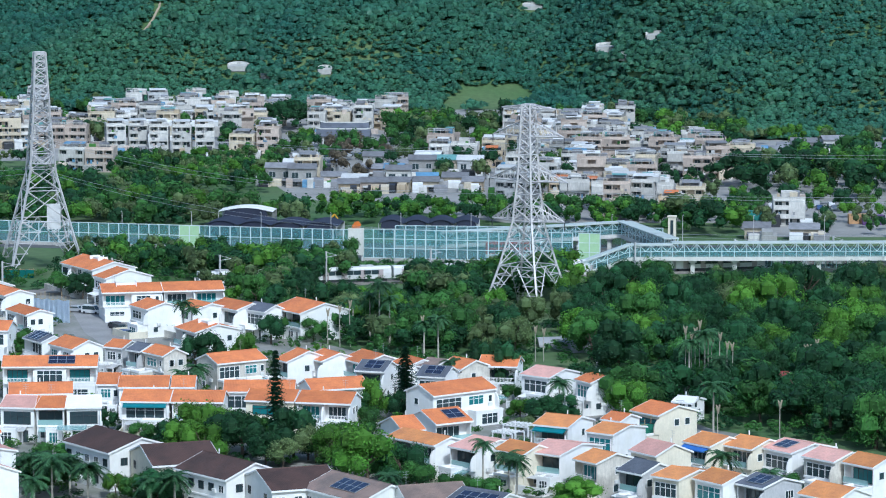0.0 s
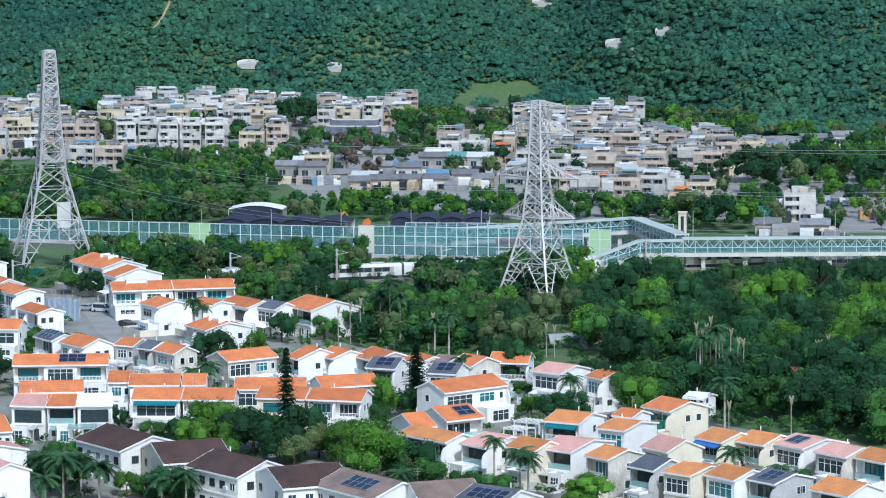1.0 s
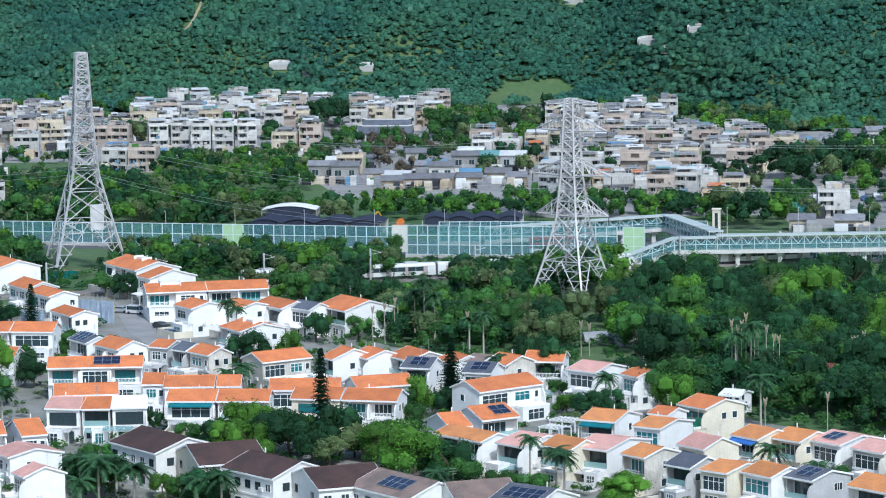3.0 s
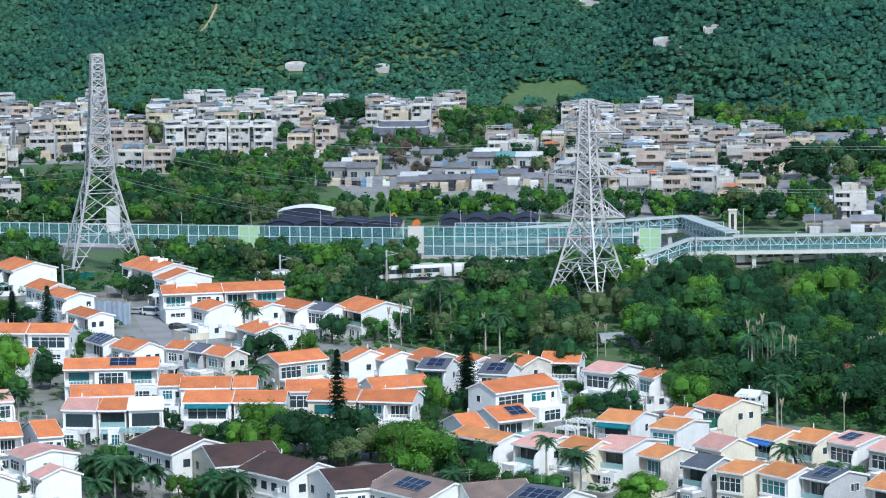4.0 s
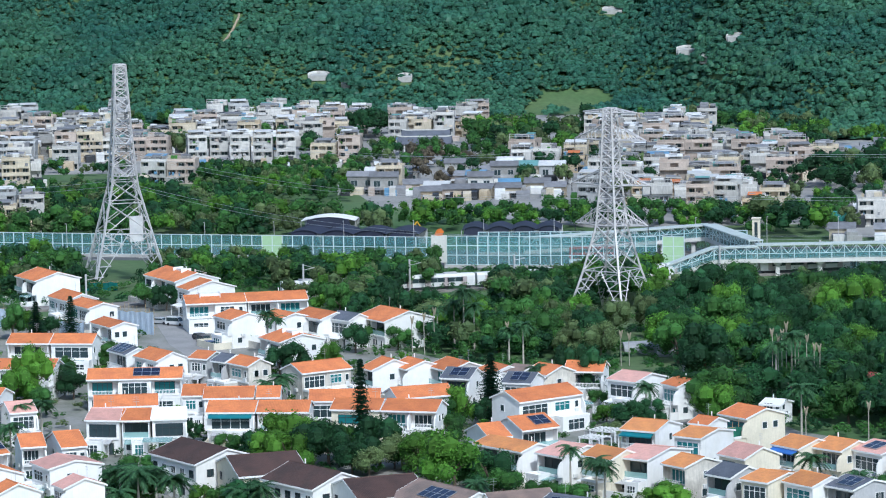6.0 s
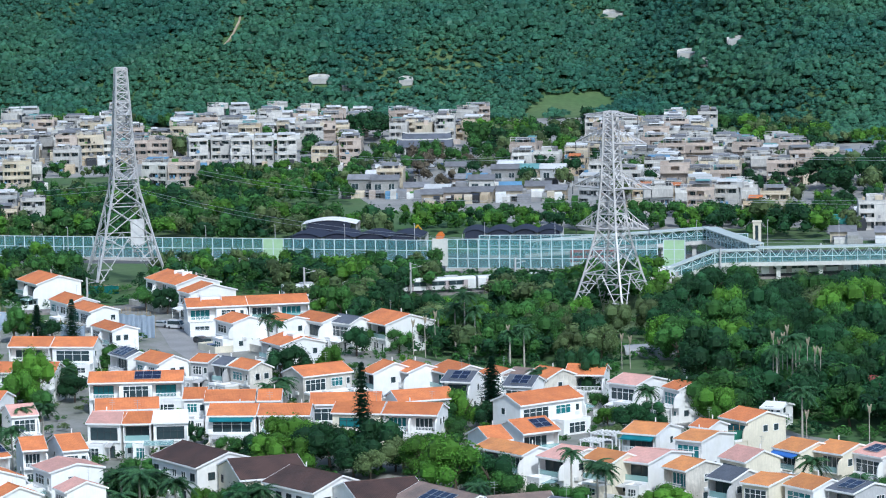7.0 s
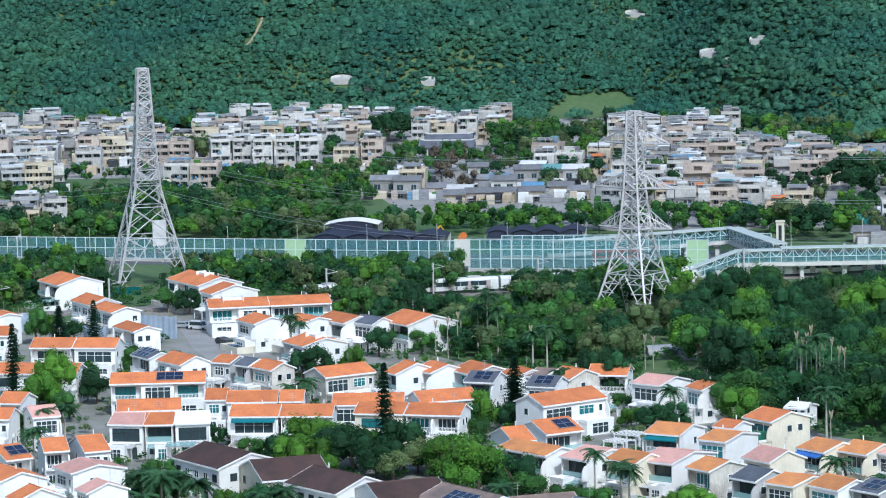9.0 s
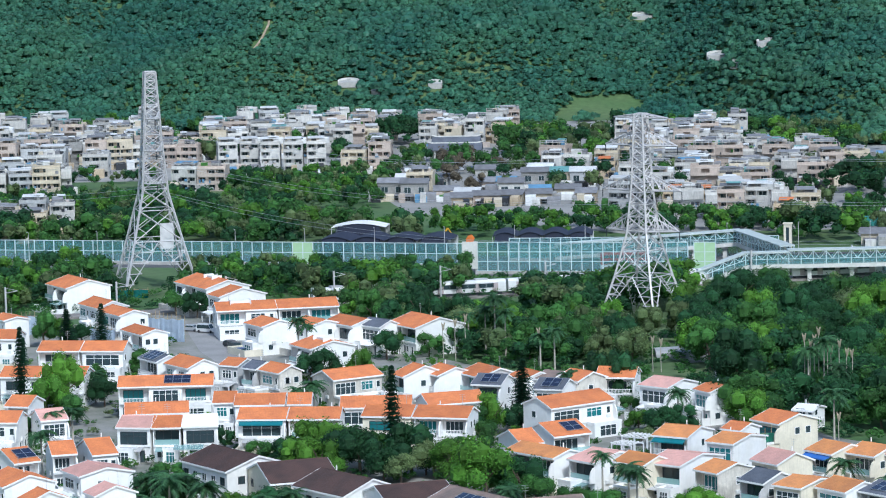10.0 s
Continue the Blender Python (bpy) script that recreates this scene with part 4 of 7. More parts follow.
VWF = mat("weathered_frame", (0.45, 0.45, 0.45), 0.6, 0.08)
PROTO, SIZE, VILLAGE = {}, {}, []


def village_proto(i):
    """One of the village houses: three or four storeys, balconies, parapet, roof sheds, awnings and tanks."""
    rng = random.Random(100 + i)
    lite, low = 16 <= i < 32, i >= 32
    w, d = rng.uniform(6.2, 9.2), rng.uniform(6.2, 8.0)
    fl = (rng.choice([1, 2, 1]) if low else rng.choice([3, 3, 3, 2, 4])) if i else 4
    fh = 2.45
    h = fl * fh
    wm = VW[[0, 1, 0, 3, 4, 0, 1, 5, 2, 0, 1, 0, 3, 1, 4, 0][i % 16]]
    words = {"village_white": "white", "village_cream": "cream", "village_grey": "grey", "village_pink": "pinkish", "village_tile_white": "pale tiled", "village_buff": "buff"}[wm.name.split(".")[0]]
    b = root("village_house", 0, 0, 0, 0, "%s %d-storey village house with %s" % (words, fl, "a pitched sheet roof" if low else "balconies and a cluttered roof"), "house", "village houses")
    bm = bmesh.new()
    prof = [(-d / 2, -1.0)]
    for k in range(fl):
        z = (k + 1) * fh
        prof += [(-d / 2, z - 0.24), (-d / 2 - 0.16, z - 0.24), (-d / 2 - 0.16, z - 0.02), (-d / 2, z - 0.02)]
    prism_x(bm, prof + [(-d / 2, h), (d / 2, h), (d / 2, -1.0)], -w / 2, w / 2)
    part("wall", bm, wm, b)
    bm = bmesh.new()
    lattice(bm, [-w / 2 - 0.1, -w / 2 + 0.1, w / 2 - 0.1, w / 2 + 0.1], [-d / 2 - 0.1, -d / 2 + 0.1, d / 2 - 0.1, d / 2 + 0.1], lambda i, j: (i, j) != (1, 1), -h - 0.8, -h)
    for v in bm.verts:
        v.co = (v.co.x, v.co.z, -v.co.y)
    part("parapet", bm, wm, b)
    if not low:
        # frame of columns, slabs and balcony fronts before the set-back wall
        n = rng.choice([2, 3, 3])
        xs = [-w / 2]
        for q in range(n):
            x0 = -w / 2 + q * (w - 0.3) / n
            xs += [x0 + 0.3, x0 + (w - 0.3) / n]
        xs.append(w / 2)
        zs, first = [], (fl - 1 if lite else 0)
        for k in range(first, fl):
            zs += [k * fh, k * fh + (0.85 if k else 0.15), k * fh + fh - 0.28]
        zs.append(h)
        shut = {(rng.randint(0, n - 1), rng.randint(first, fl - 1)) for _ in range(2)}
        bm = bmesh.new()
        lattice(bm, xs, zs, lambda i_, j_: i_ % 2 == 0 or j_ % 3 != 1 or (i_ // 2, first + j_ // 3) in shut, -d / 2 - 1.3, -d / 2 - 0.02)
        part("balcony_frame", bm, wm, b)
    for k in range(fl):
        z = k * fh
        if lite and k < fl - 1:
            continue
        n = 3 if w > 8.6 and not lite else 2
        for q in range(n):
            cx = -w / 2 + (q + 0.5) * w / n
            vwindow(b, cx, -d / 2, z + 0.2, rng.choice([1.8, 2.0, 2.2]), 1.8)
    if low:
        key = rng.choice(["grey", "grey", "white", "grey", "grey", "teal", "grey", "red"]) if i != 37 else "blue"
        bm = bmesh.new()
        prism_x(bm, [(-d / 2 - 0.6, h + 0.7), (0, h + 2.0), (d / 2 + 0.6, h + 0.7), (d / 2 + 0.6, h + 0.85), (0, h + 2.16), (-d / 2 - 0.6, h + 0.85)], -w / 2 - 0.4, w / 2 + 0.4)
        part("sheet_roof", bm, VROOF[key], b, "%s pitched roof" % key)
        bm = bmesh.new()
        prism_x(bm, [(-d / 2 - 0.05, fh - 0.3), (-d / 2 - 1.6, fh - 0.7), (-d / 2 - 1.6, fh - 0.8), (-d / 2 - 0.05, fh - 0.45)], -w * 0.4, w * 0.35)
        part("awning", bm, VROOF[rng.choice(["grey", "teal", "white"])], b)
        return b, w, d
    if rng.random() < 0.7:
        # white railing and pergola posts along the roof edge
        m_ = int(w / 1.1)
        xs = sorted([-w / 2 + q * (w - 0.12) / m_ for q in range(m_ + 1)] + [-w / 2 + q * (w - 0.12) / m_ + 0.12 for q in range(m_ + 1)])
        hi = rng.choice([0.6, 0.7, 1.4])
        bm = bmesh.new()
        lattice(bm, xs, [h + 0.78, h + 0.9 + hi * 0.5, h + 1.0 + hi * 0.5, h + 0.9 + hi, h + 1.02 + hi], lambda i_, j_: i_ % 4 == 0 or j_ in (1, 3), -d / 2 - 0.02, -d / 2 + 0.1)
        part("roof_railing", bm, VW[0], b, "white roof railing")
    # roof sheds and canopies
    bm = bmesh.new()
    sx = rng.uniform(-0.2, 0.2) * w
    box(bm, sx - 1.4, sx + 1.4, 0, 2.6, h, h + 1.9)
    box(bm, sx - 1.6, sx + 1.6, -0.2, 2.8, h + 1.9, h + 2.05)
    part("stair_hood", bm, wm, b)
    if rng.random() < 0.8:
        key = rng.choice(["white", "grey", "white", "grey", "teal" if i % 2 else "grey", "white"])
        if i in (5, 11):
            key = "blue"
        if i in (7,):
            key = "orange"
        cw = w * rng.uniform(0.5, 0.95)
        bm = bmesh.new()
        prism_x(bm, [(-d / 2 + 0.2, h + 1.6), (d * 0.1, h + 2.1), (d * 0.1, h + 2.2), (-d / 2 + 0.2, h + 1.72)], -cw / 2, cw / 2)
        can = part("roof_canopy", bm, VROOF[key], b, "%s sheet canopy" % key)
        for px in () if lite or i % 4 else (-cw / 2 + 0.2, cw / 2 - 0.2):
            bm = bmesh.new()
            box(bm, px - 0.06, px + 0.06, -d / 2 + 0.3, -d / 2 + 0.42, h, h + 1.62)
            part("canopy_post", bm, VWF, can)
    for q in range(rng.randint(1, 2)):
        x0, y0, sw = rng.uniform(-0.42, 0.2) * w, rng.uniform(-0.3, 0.2) * d, rng.uniform(1.6, 3.6)
        z0 = rng.uniform(1.4, 1.9)
        bm = bmesh.new()
        prism_x(bm, [(y0 - 1.3, h - 0.1), (y0 + 1.3, h - 0.1), (y0 + 1.3, h + z0), (y0, h + z0 + 0.35), (y0 - 1.5, h + z0 - 0.15)], x0, x0 + sw)
        part("roof_shed", bm, rng.choice([VW[0], VW[4], VROOF["grey"], VROOF["white"], VROOF["grey"], VROOF["blue"] if i % 5 == 0 else VROOF["teal"] if i % 4 == 0 else VW[2]]), b)
    if rng.random() < 0.25 and not lite:
        bm = bmesh.new()
        rod(bm, (w * 0.3, d * 0.2, h), (w * 0.3, d * 0.2, h + 1.5), 0.6, 10)
        part("water_tank", bm, VWF, b)
    for q in range(0 if lite or i % 3 else 1):
        ac_unit(b, rng.uniform(-0.4, 0.4) * w, -d / 2, rng.randint(0, fl - 1) * fh + 0.3)
    if lite or i % 3:
        return b, w, d
    bm = bmesh.new()
    rod(bm, (-w * 0.3, 0.5, h - 0.1), (-w * 0.3, 0.5, h + 3.0), 0.04, 4)
    rod(bm, (-w * 0.3 - 0.6, 0.5, h + 2.7), (-w * 0.3 + 0.6, 0.5, h + 2.7), 0.03, 4)
    part("aerial", bm, ALU, b)
    return b, w, d


def village_house(x, y, rz, i):
    """Places house i (from 16 on: those of the rear rows, of which only the top shows)."""
    if i not in PROTO:
        b, w, d = village_proto(i)
        b.matrix_basis = pose(x, y, land(x, y), 0, 0, rz)
        PROTO[i] = (b, w, d)
        SIZE[i] = (w, d, max(v.co.z for c in b.children if c.name.startswith("wall") for v in c.data.vertices), i >= 32)
    else:
        copy_thing(PROTO[i][0], pose(x, y, land(x, y), 0, 0, rz))
    KEEP.append((x, y, 4.8))
    VILLAGE.append((x, y, rz, *SIZE[i]))


def village(p, q, depth, n, seed, turn=0.0, kinds=range(16), gap=7.9):
    """Rows of houses filling a strip from p to q and depth metres back."""
    rng = random.Random(seed)
    L_ = math.dist(p, q)
    u = ((q[0] - p[0]) / L_, (q[1] - p[1]) / L_)
    m = max(1, int(depth / 12.5))
    per = int(L_ / gap)
    cells = [(a_, k) for k in range(m) for a_ in range(per)]
    rng.shuffle(cells)
    for a_, k in sorted(cells[:n], key=lambda c: (c[1], c[0])):
        s = (a_ + 0.5 + 0.4 * (k % 2) + rng.uniform(-0.15, 0.15)) * gap
        t = (k + 0.5) * depth / m + rng.uniform(-2, 2)
        x, y = p[0] + u[0] * s - u[1] * t, p[1] + u[1] * s + u[0] * t
        if all((x - c[0]) ** 2 + (y - c[1]) ** 2 > 56 for c in KEEP):
            village_house(x, y, turn + rng.choice([0, 0, 0, 8, -8]) + rng.uniform(-4, 4), rng.choice(list(kinds)) + (16 if k and kinds == range(16) else 0))


def village_clutter():
    """What is heaped on the village roofs and between the houses: huts, tanks, cabinets, lean-tos, near-black boxes for
    shaded openings, too many to count.
    """
    rng = random.Random(77)
    # DARKIN boxes give the shade in doorways and gaps as near-black colour
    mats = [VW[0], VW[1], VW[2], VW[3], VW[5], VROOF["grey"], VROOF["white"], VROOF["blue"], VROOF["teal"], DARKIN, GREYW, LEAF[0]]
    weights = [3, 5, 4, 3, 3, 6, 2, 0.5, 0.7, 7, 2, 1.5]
    ver, fac, idx = [], [], []

    def heap(m, x0, y0, z0, sx, sy, sz, tilt, k):
        o = len(ver)
        for cz in (0, 1):
            for cy in (-0.5, 0.5):
                for cx in (-0.5, 0.5):
                    v = m @ Vector((x0 + cx * sx, y0 + cy * sy, z0 + cz * sz + (cy * tilt if cz else 0)))
                    ver.append(v[:])
        for f in ((0, 2, 3, 1), (4, 5, 7, 6), (0, 1, 5, 4), (2, 6, 7, 3), (0, 4, 6, 2), (1, 3, 7, 5)):
            fac.append([o + q for q in f])
            idx.append(k)
    for x, y, rz, w, d, h, low in VILLAGE:
        m = pose(x, y, land(x, y), 0, 0, rz)
        pick = lambda: rng.choices(range(len(mats)), weights)[0]
        if not low:
            for _ in range(rng.randint(5, 9)):
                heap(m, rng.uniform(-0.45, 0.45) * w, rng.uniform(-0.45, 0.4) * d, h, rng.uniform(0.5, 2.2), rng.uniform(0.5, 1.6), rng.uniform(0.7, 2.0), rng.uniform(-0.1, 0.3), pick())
            if rng.random() < 0.55:
                # canopy sheet on thin posts
                cx, cy, sx, sy, z = rng.uniform(-0.25, 0.25) * w, rng.uniform(-0.3, 0.2) * d, rng.uniform(2.2, 4.5), rng.uniform(1.8, 3.0), h + rng.uniform(2.0, 2.5)
                heap(m, cx, cy, z, sx, sy, 0.1, 0.35, rng.choice([5, 5, 6, 6, 8]))
                for ex in (-0.48, 0.48):
                    for ey in (-0.48, 0.48):
                        heap(m, cx + ex * sx, cy + ey * sy, h - 0.1, 0.1, 0.1, z - h + 0.1, 0, 10)
            for k in range(int(h / 2.45)):
                # small dark windows of the side walls
                for e in (-1, 1):
                    for q in range(rng.randint(1, 2)):
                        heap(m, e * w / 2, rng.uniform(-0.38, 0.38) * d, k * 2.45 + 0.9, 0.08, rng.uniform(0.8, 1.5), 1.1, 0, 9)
            for _ in range(rng.randint(6, 11)):
                # things on the balconies; near-black ones paint the dark of openings
                k = rng.randint(0, max(0, int(h / 2.45) - 1))
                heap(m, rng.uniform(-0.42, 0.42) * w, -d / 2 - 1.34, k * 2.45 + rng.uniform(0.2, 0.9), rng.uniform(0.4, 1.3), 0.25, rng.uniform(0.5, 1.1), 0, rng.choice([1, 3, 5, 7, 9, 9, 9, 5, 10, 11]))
        for _ in range(rng.randint(1, 3) if not low else rng.randint(3, 5)):
            # lean-tos before and beside the house
            heap(m, rng.uniform(-0.7, 0.7) * w, -d / 2 - rng.uniform(1.0, 3.6), -0.3, rng.uniform(1.6, 4.4), rng.uniform(1.4, 3.0), rng.uniform(2.0, 3.4), rng.uniform(0.2, 0.7), pick())
    me = bpy.data.meshes.new("village_clutter")
    me.from_pydata(ver, [], fac)
    for mm in mats:
        me.materials.append(mm)
    me.polygons.foreach_set("material_index", idx)
    tagged(new("village_clutter", me), "huts, tanks, canopies and lean-tos heaped round the village houses", "roof clutter", kind="stuff")


# ---- hillside wood ----
def hill_wood():
    """The wooded hillside: thousands of crowns too many to count, in one mesh."""
    rng = np.random.default_rng(5)
    ver, fac, off = [], [], 0
    tmpl = []
    for s in range(7):
        r = np.random.default_rng(40 + s)
        lobes, n = 4, 46
        a_ = r.uniform(0, 6.28, lobes)
        cs = np.stack([0.58 * np.cos(a_), 0.58 * np.sin(a_), r.uniform(-0.1, 0.62, lobes)], 1) * r.uniform(0.5, 1.15, lobes)[:, None]
        rs = r.uniform(0.34, 0.58, lobes)
        k = r.integers(0, lobes, n)
        d = r.normal(size=(n, 3))
        d /= np.linalg.norm(d, axis=1)[:, None]
        d[:, 2] = np.abs(d[:, 2]) - 0.15
        c = cs[k] + d * (rs[k] * r.uniform(0.85, 1.2, n))[:, None]
        nn = d + r.normal(size=(n, 3)) * 0.38
        nn /= np.linalg.norm(nn, axis=1)[:, None]
        t = np.cross(nn, r.normal(size=(n, 3)))
        t /= np.linalg.norm(t, axis=1)[:, None]
        b = np.cross(nn, t)
        q = r.uniform(0.06, 0.15, n)[:, None]
        leaves = np.stack([c - t * q, c - b * q * 0.7 + nn * q * 0.3, c + t * q, c + b * q * 0.7 + nn * q * 0.3], 1).reshape(-1, 3)
        ring = np.array([(math.cos(u) * math.cos(e_), math.sin(u) * math.cos(e_), math.sin(e_)) for e_ in (-0.3, 0.5) for u in np.arange(6) * 1.0472] + [(0, 0, 1)])
        rf = np.array([[i, (i + 1) % 6, 6 + (i + 1) % 6, 6 + i] for i in range(6)] + [[6 + i, 6 + (i + 1) % 6, 12, 12] for i in range(6)])
        hearts = np.concatenate([cs[i] + ring * rs[i] * 0.92 * r.uniform(0.85, 1.15, (13, 1)) for i in range(lobes)])
        hf = np.concatenate([rf + 13 * i for i in range(lobes)])
        tmpl.append((np.concatenate([leaves, hearts]), np.concatenate([np.arange(n * 4).reshape(-1, 4), hf + n * 4])))
    step = 2.9
    for yy in np.arange(1225, 1620, step):
        for xx in np.arange(-290, 270, step):
            x, y = xx + rng.uniform(-1.3, 1.3), yy + rng.uniform(-1.3, 1.3)
            up = y - foot_of(x)
            if up < -8 or up > 150 or x > 0.14 * y + 4 or x < -0.17 * y - 4 or any((x - c[0]) ** 2 + ((y - c[1]) * c[3]) ** 2 < c[2] ** 2 for c in CLEAR):
                continue
            if any((x - c[0]) ** 2 + (y - c[1]) ** 2 < (c[2] + 2) ** 2 for c in KEEP):
                continue
            big = noise.noise((x / 26.0, y / 26.0, 0.3))
            r = rng.uniform(1.7, 2.6) * (1.35 + 0.75 * big) * (1.4 if rng.random() < 0.10 else 1.0)
            z = land(x, y)
            hh = r * rng.uniform(0.65, 1.05)
            lift = rng.uniform(0.5, 1.2) + 0.8 * max(0, big)
            src, ff = tmpl[rng.integers(0, 7)]
            a_ = rng.uniform(0, 6.28)
            ca, sa = math.cos(a_), math.sin(a_)
            p = src * (r, r, hh)
            ver.append(np.stack([p[:, 0] * ca - p[:, 1] * sa + x, p[:, 0] * sa + p[:, 1] * ca + y, p[:, 2] + z + lift], 1))
            fac.append(ff + off)
            off += len(p)
    V, Q = np.concatenate(ver), np.concatenate(fac)
    me = bpy.data.meshes.new("hill_wood")
    me.from_pydata(V.tolist(), [], [f if f[2] != f[3] else f[:3] for f in Q.tolist()])
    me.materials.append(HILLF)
    tagged(new("hill_wood", me), "dense dark green subtropical wood covering the hillside", "wood", kind="stuff")


CLEAR = []


# ---- things on the hillside and by the roads ----
def grave(x, y, z, w):
    """A horseshoe-shaped hillside grave: curved pale wall, terrace and tablet."""
    b = root("hillside_grave", x, y, z, 0, "pale concrete horseshoe grave terrace on the hillside", "grave", "hillside graves")
    bm = bmesh.new()
    n = 14
    pts = [(w / 2 * math.cos(math.pi * i / n), w / 2 * 0.7 * math.sin(math.pi * i / n)) for i in range(n + 1)]
    for (x0, y0), (x1, y1) in zip(pts, pts[1:]):
        v = [bm.verts.new((px * k, py * k, zz)) for px, py in ((x0, y0), (x1, y1)) for k in (1, 0.86) for zz in (-2.5, 0.4 + 0.9 * py / (w * 0.35))]
        for f in ((0, 1, 5, 4), (2, 6, 7, 3), (1, 3, 7, 5), (0, 4, 6, 2), (0, 2, 3, 1), (4, 5, 7, 6)):
            bm.faces.new([v[i] for i in f])
    bmesh.ops.remove_doubles(bm, verts=bm.verts, dist=0.001)
    part("wall", bm, PALEC, b, "pale curved wall")
    bm = bmesh.new()
    prism_x(bm, [(-w * 0.3, -2.5), (-w * 0.3, -0.4), (w * 0.3, 0.3), (w * 0.3, -2.5)], -w * 0.45, w * 0.45)
    part("terrace", bm, CONC, b)
    bm = bmesh.new()
    box(bm, -w * 0.08, w * 0.08, w * 0.2, w * 0.26, 0.3, 1.1)
    part("tablet", bm, CONC, b)


def hill_path(pts, width):
    """A bare earth path on the slope."""
    bm = bmesh.new()
    prev = None
    for x, y in pts:
        c = [bm.verts.new((x + s, y, land(x + s, y) + 0.5)) for s in (-width / 2, width / 2)] + [bm.verts.new((x + s, y, land(x + s, y) - 1.0)) for s in (-width / 2, width / 2)]
        if prev:
            bm.faces.new((prev[0], prev[1], c[1], c[0]))
            bm.faces.new((prev[0], c[0], c[2], prev[2]))
            bm.faces.new((prev[1], prev[3], c[3], c[1]))
        prev = c
    tagged(part("hill_path", bm, mat("bare_earth", (0.38, 0.31, 0.22), 0.95, 0.15, 0.3, 2.0), None), "bare pale earth path up the hillside", "path", kind="structure")


TARP = mat("pale_blue_tarpaulin", (0.62, 0.71, 0.82), 0.6, 0.08, 0.4, 3.0, streak=0.1)
BAMBOO = mat("bamboo", (0.42, 0.33, 0.19), 0.7, 0.15, 1.0, 5.0)


def scaffold(p, q, h, material, words, extra=1.5):
    """Hoarding of sheeting on a bamboo scaffold whose poles stand above it."""
    L_ = math.dist(p, q)
    b = root("scaffold_screen", p[0], p[1], 0, math.degrees(math.atan2(q[1] - p[1], q[0] - p[0])), words, "scaffold", "scaffolds")
    rng = random.Random(int(p[0] * 3))
    bm = bmesh.new()
    n = int(L_ / 0.4)
    lo = [bm.verts.new((i * L_ / n, 0.10 * math.sin(i * 1.9) + 0.05 * rng.uniform(-1, 1), 0)) for i in range(n + 1)]
    hi = [bm.verts.new((v.co.x, v.co.y * 0.6, h + 0.12 * math.sin(i * 0.9))) for i, v in enumerate(lo)]
    for i in range(n):
        bm.faces.new((lo[i], lo[i + 1], hi[i + 1], hi[i]))
    bmesh.ops.solidify(bm, geom=bm.faces[:], thickness=0.03)
    part("sheeting", bm, material, b)
    for i in range(int(L_ / 1.1) + 1):
        bm = bmesh.new()
        rod(bm, (i * 1.1, 0.3, -0.2), (i * 1.1 + rng.uniform(-0.1, 0.1), 0.35, h + extra * rng.uniform(0.4, 1.2)), 0.06, 5)
        part("pole", bm, BAMBOO, b)
    for z in (h * 0.3, h * 0.65, h * 0.97):
        bm = bmesh.new()
        rod(bm, (-0.3, 0.38, z), (L_ + 0.3, 0.38, z + 0.1), 0.05, 5)
        part("ledger", bm, BAMBOO, b)


def street_lamp(x, y, h, rz=0.0, z=0.0):
    b = root("street_lamp", x, y, z, rz, "slim grey street lamp with a bent arm", "street lamp", "street lamps")
    bm = bmesh.new()
    rod(bm, (0, 0, -0.2), (0, 0, h), 0.11, 6, 0.07)
    rod(bm, (0, 0, h), (0, -1.6, h + 0.3), 0.06, 6)
    part("pole", bm, STEEL, b)
    bm = bmesh.new()
    box(bm, -0.16, 0.16, -2.2, -1.5, h + 0.22, h + 0.38)
    part("lantern", bm, ALU, b)


def rail_mast(x, y, rz):
    b = root("catenary_mast", x, y, 0.4, rz, "pale steel catenary mast beside the railway", "mast", "catenary masts")
    bm = bmesh.new()
    box(bm, -0.17, 0.17, -0.17, 0.17, -0.3, 8.0)
    part("post", bm, STEEL, b)
    bm = bmesh.new()
    rod(bm, (0, 0, 6.6), (0, 3.2, 6.9), 0.07, 5)
    rod(bm, (0, 0, 7.8), (0, 3.0, 6.95), 0.05, 5)
    part("bracket", bm, STEEL, b)


def signboard(x, y):
    b = root("roadside_signboard", x, y, 0, -6, "tall grey-white roadside signboard with an orange top ornament", "sign")
    bm = bmesh.new()
    box(bm, -2.0, 2.0, -0.5, 0.5, 1.5, 8.4)
    part("board", bm, PALEC, b)
    bm = bmesh.new()
    prism(bm, [(-1.0, 8.4), (0.9, 8.4), (1.3, 9.3), (0.6, 10.2), (-0.3, 10.0), (-0.9, 9.2)], -0.3, 0.3)
    part("ornament", bm, mat("orange_paint", (0.65, 0.18, 0.03), 0.5, 0.1), b, "orange rounded ornament")
    for s in (-1.5, 1.5):
        bm = bmesh.new()
        rod(bm, (s, 0, -0.3), (s, 0, 1.6), 0.25, 8)
        part("post", bm, STEEL, b)


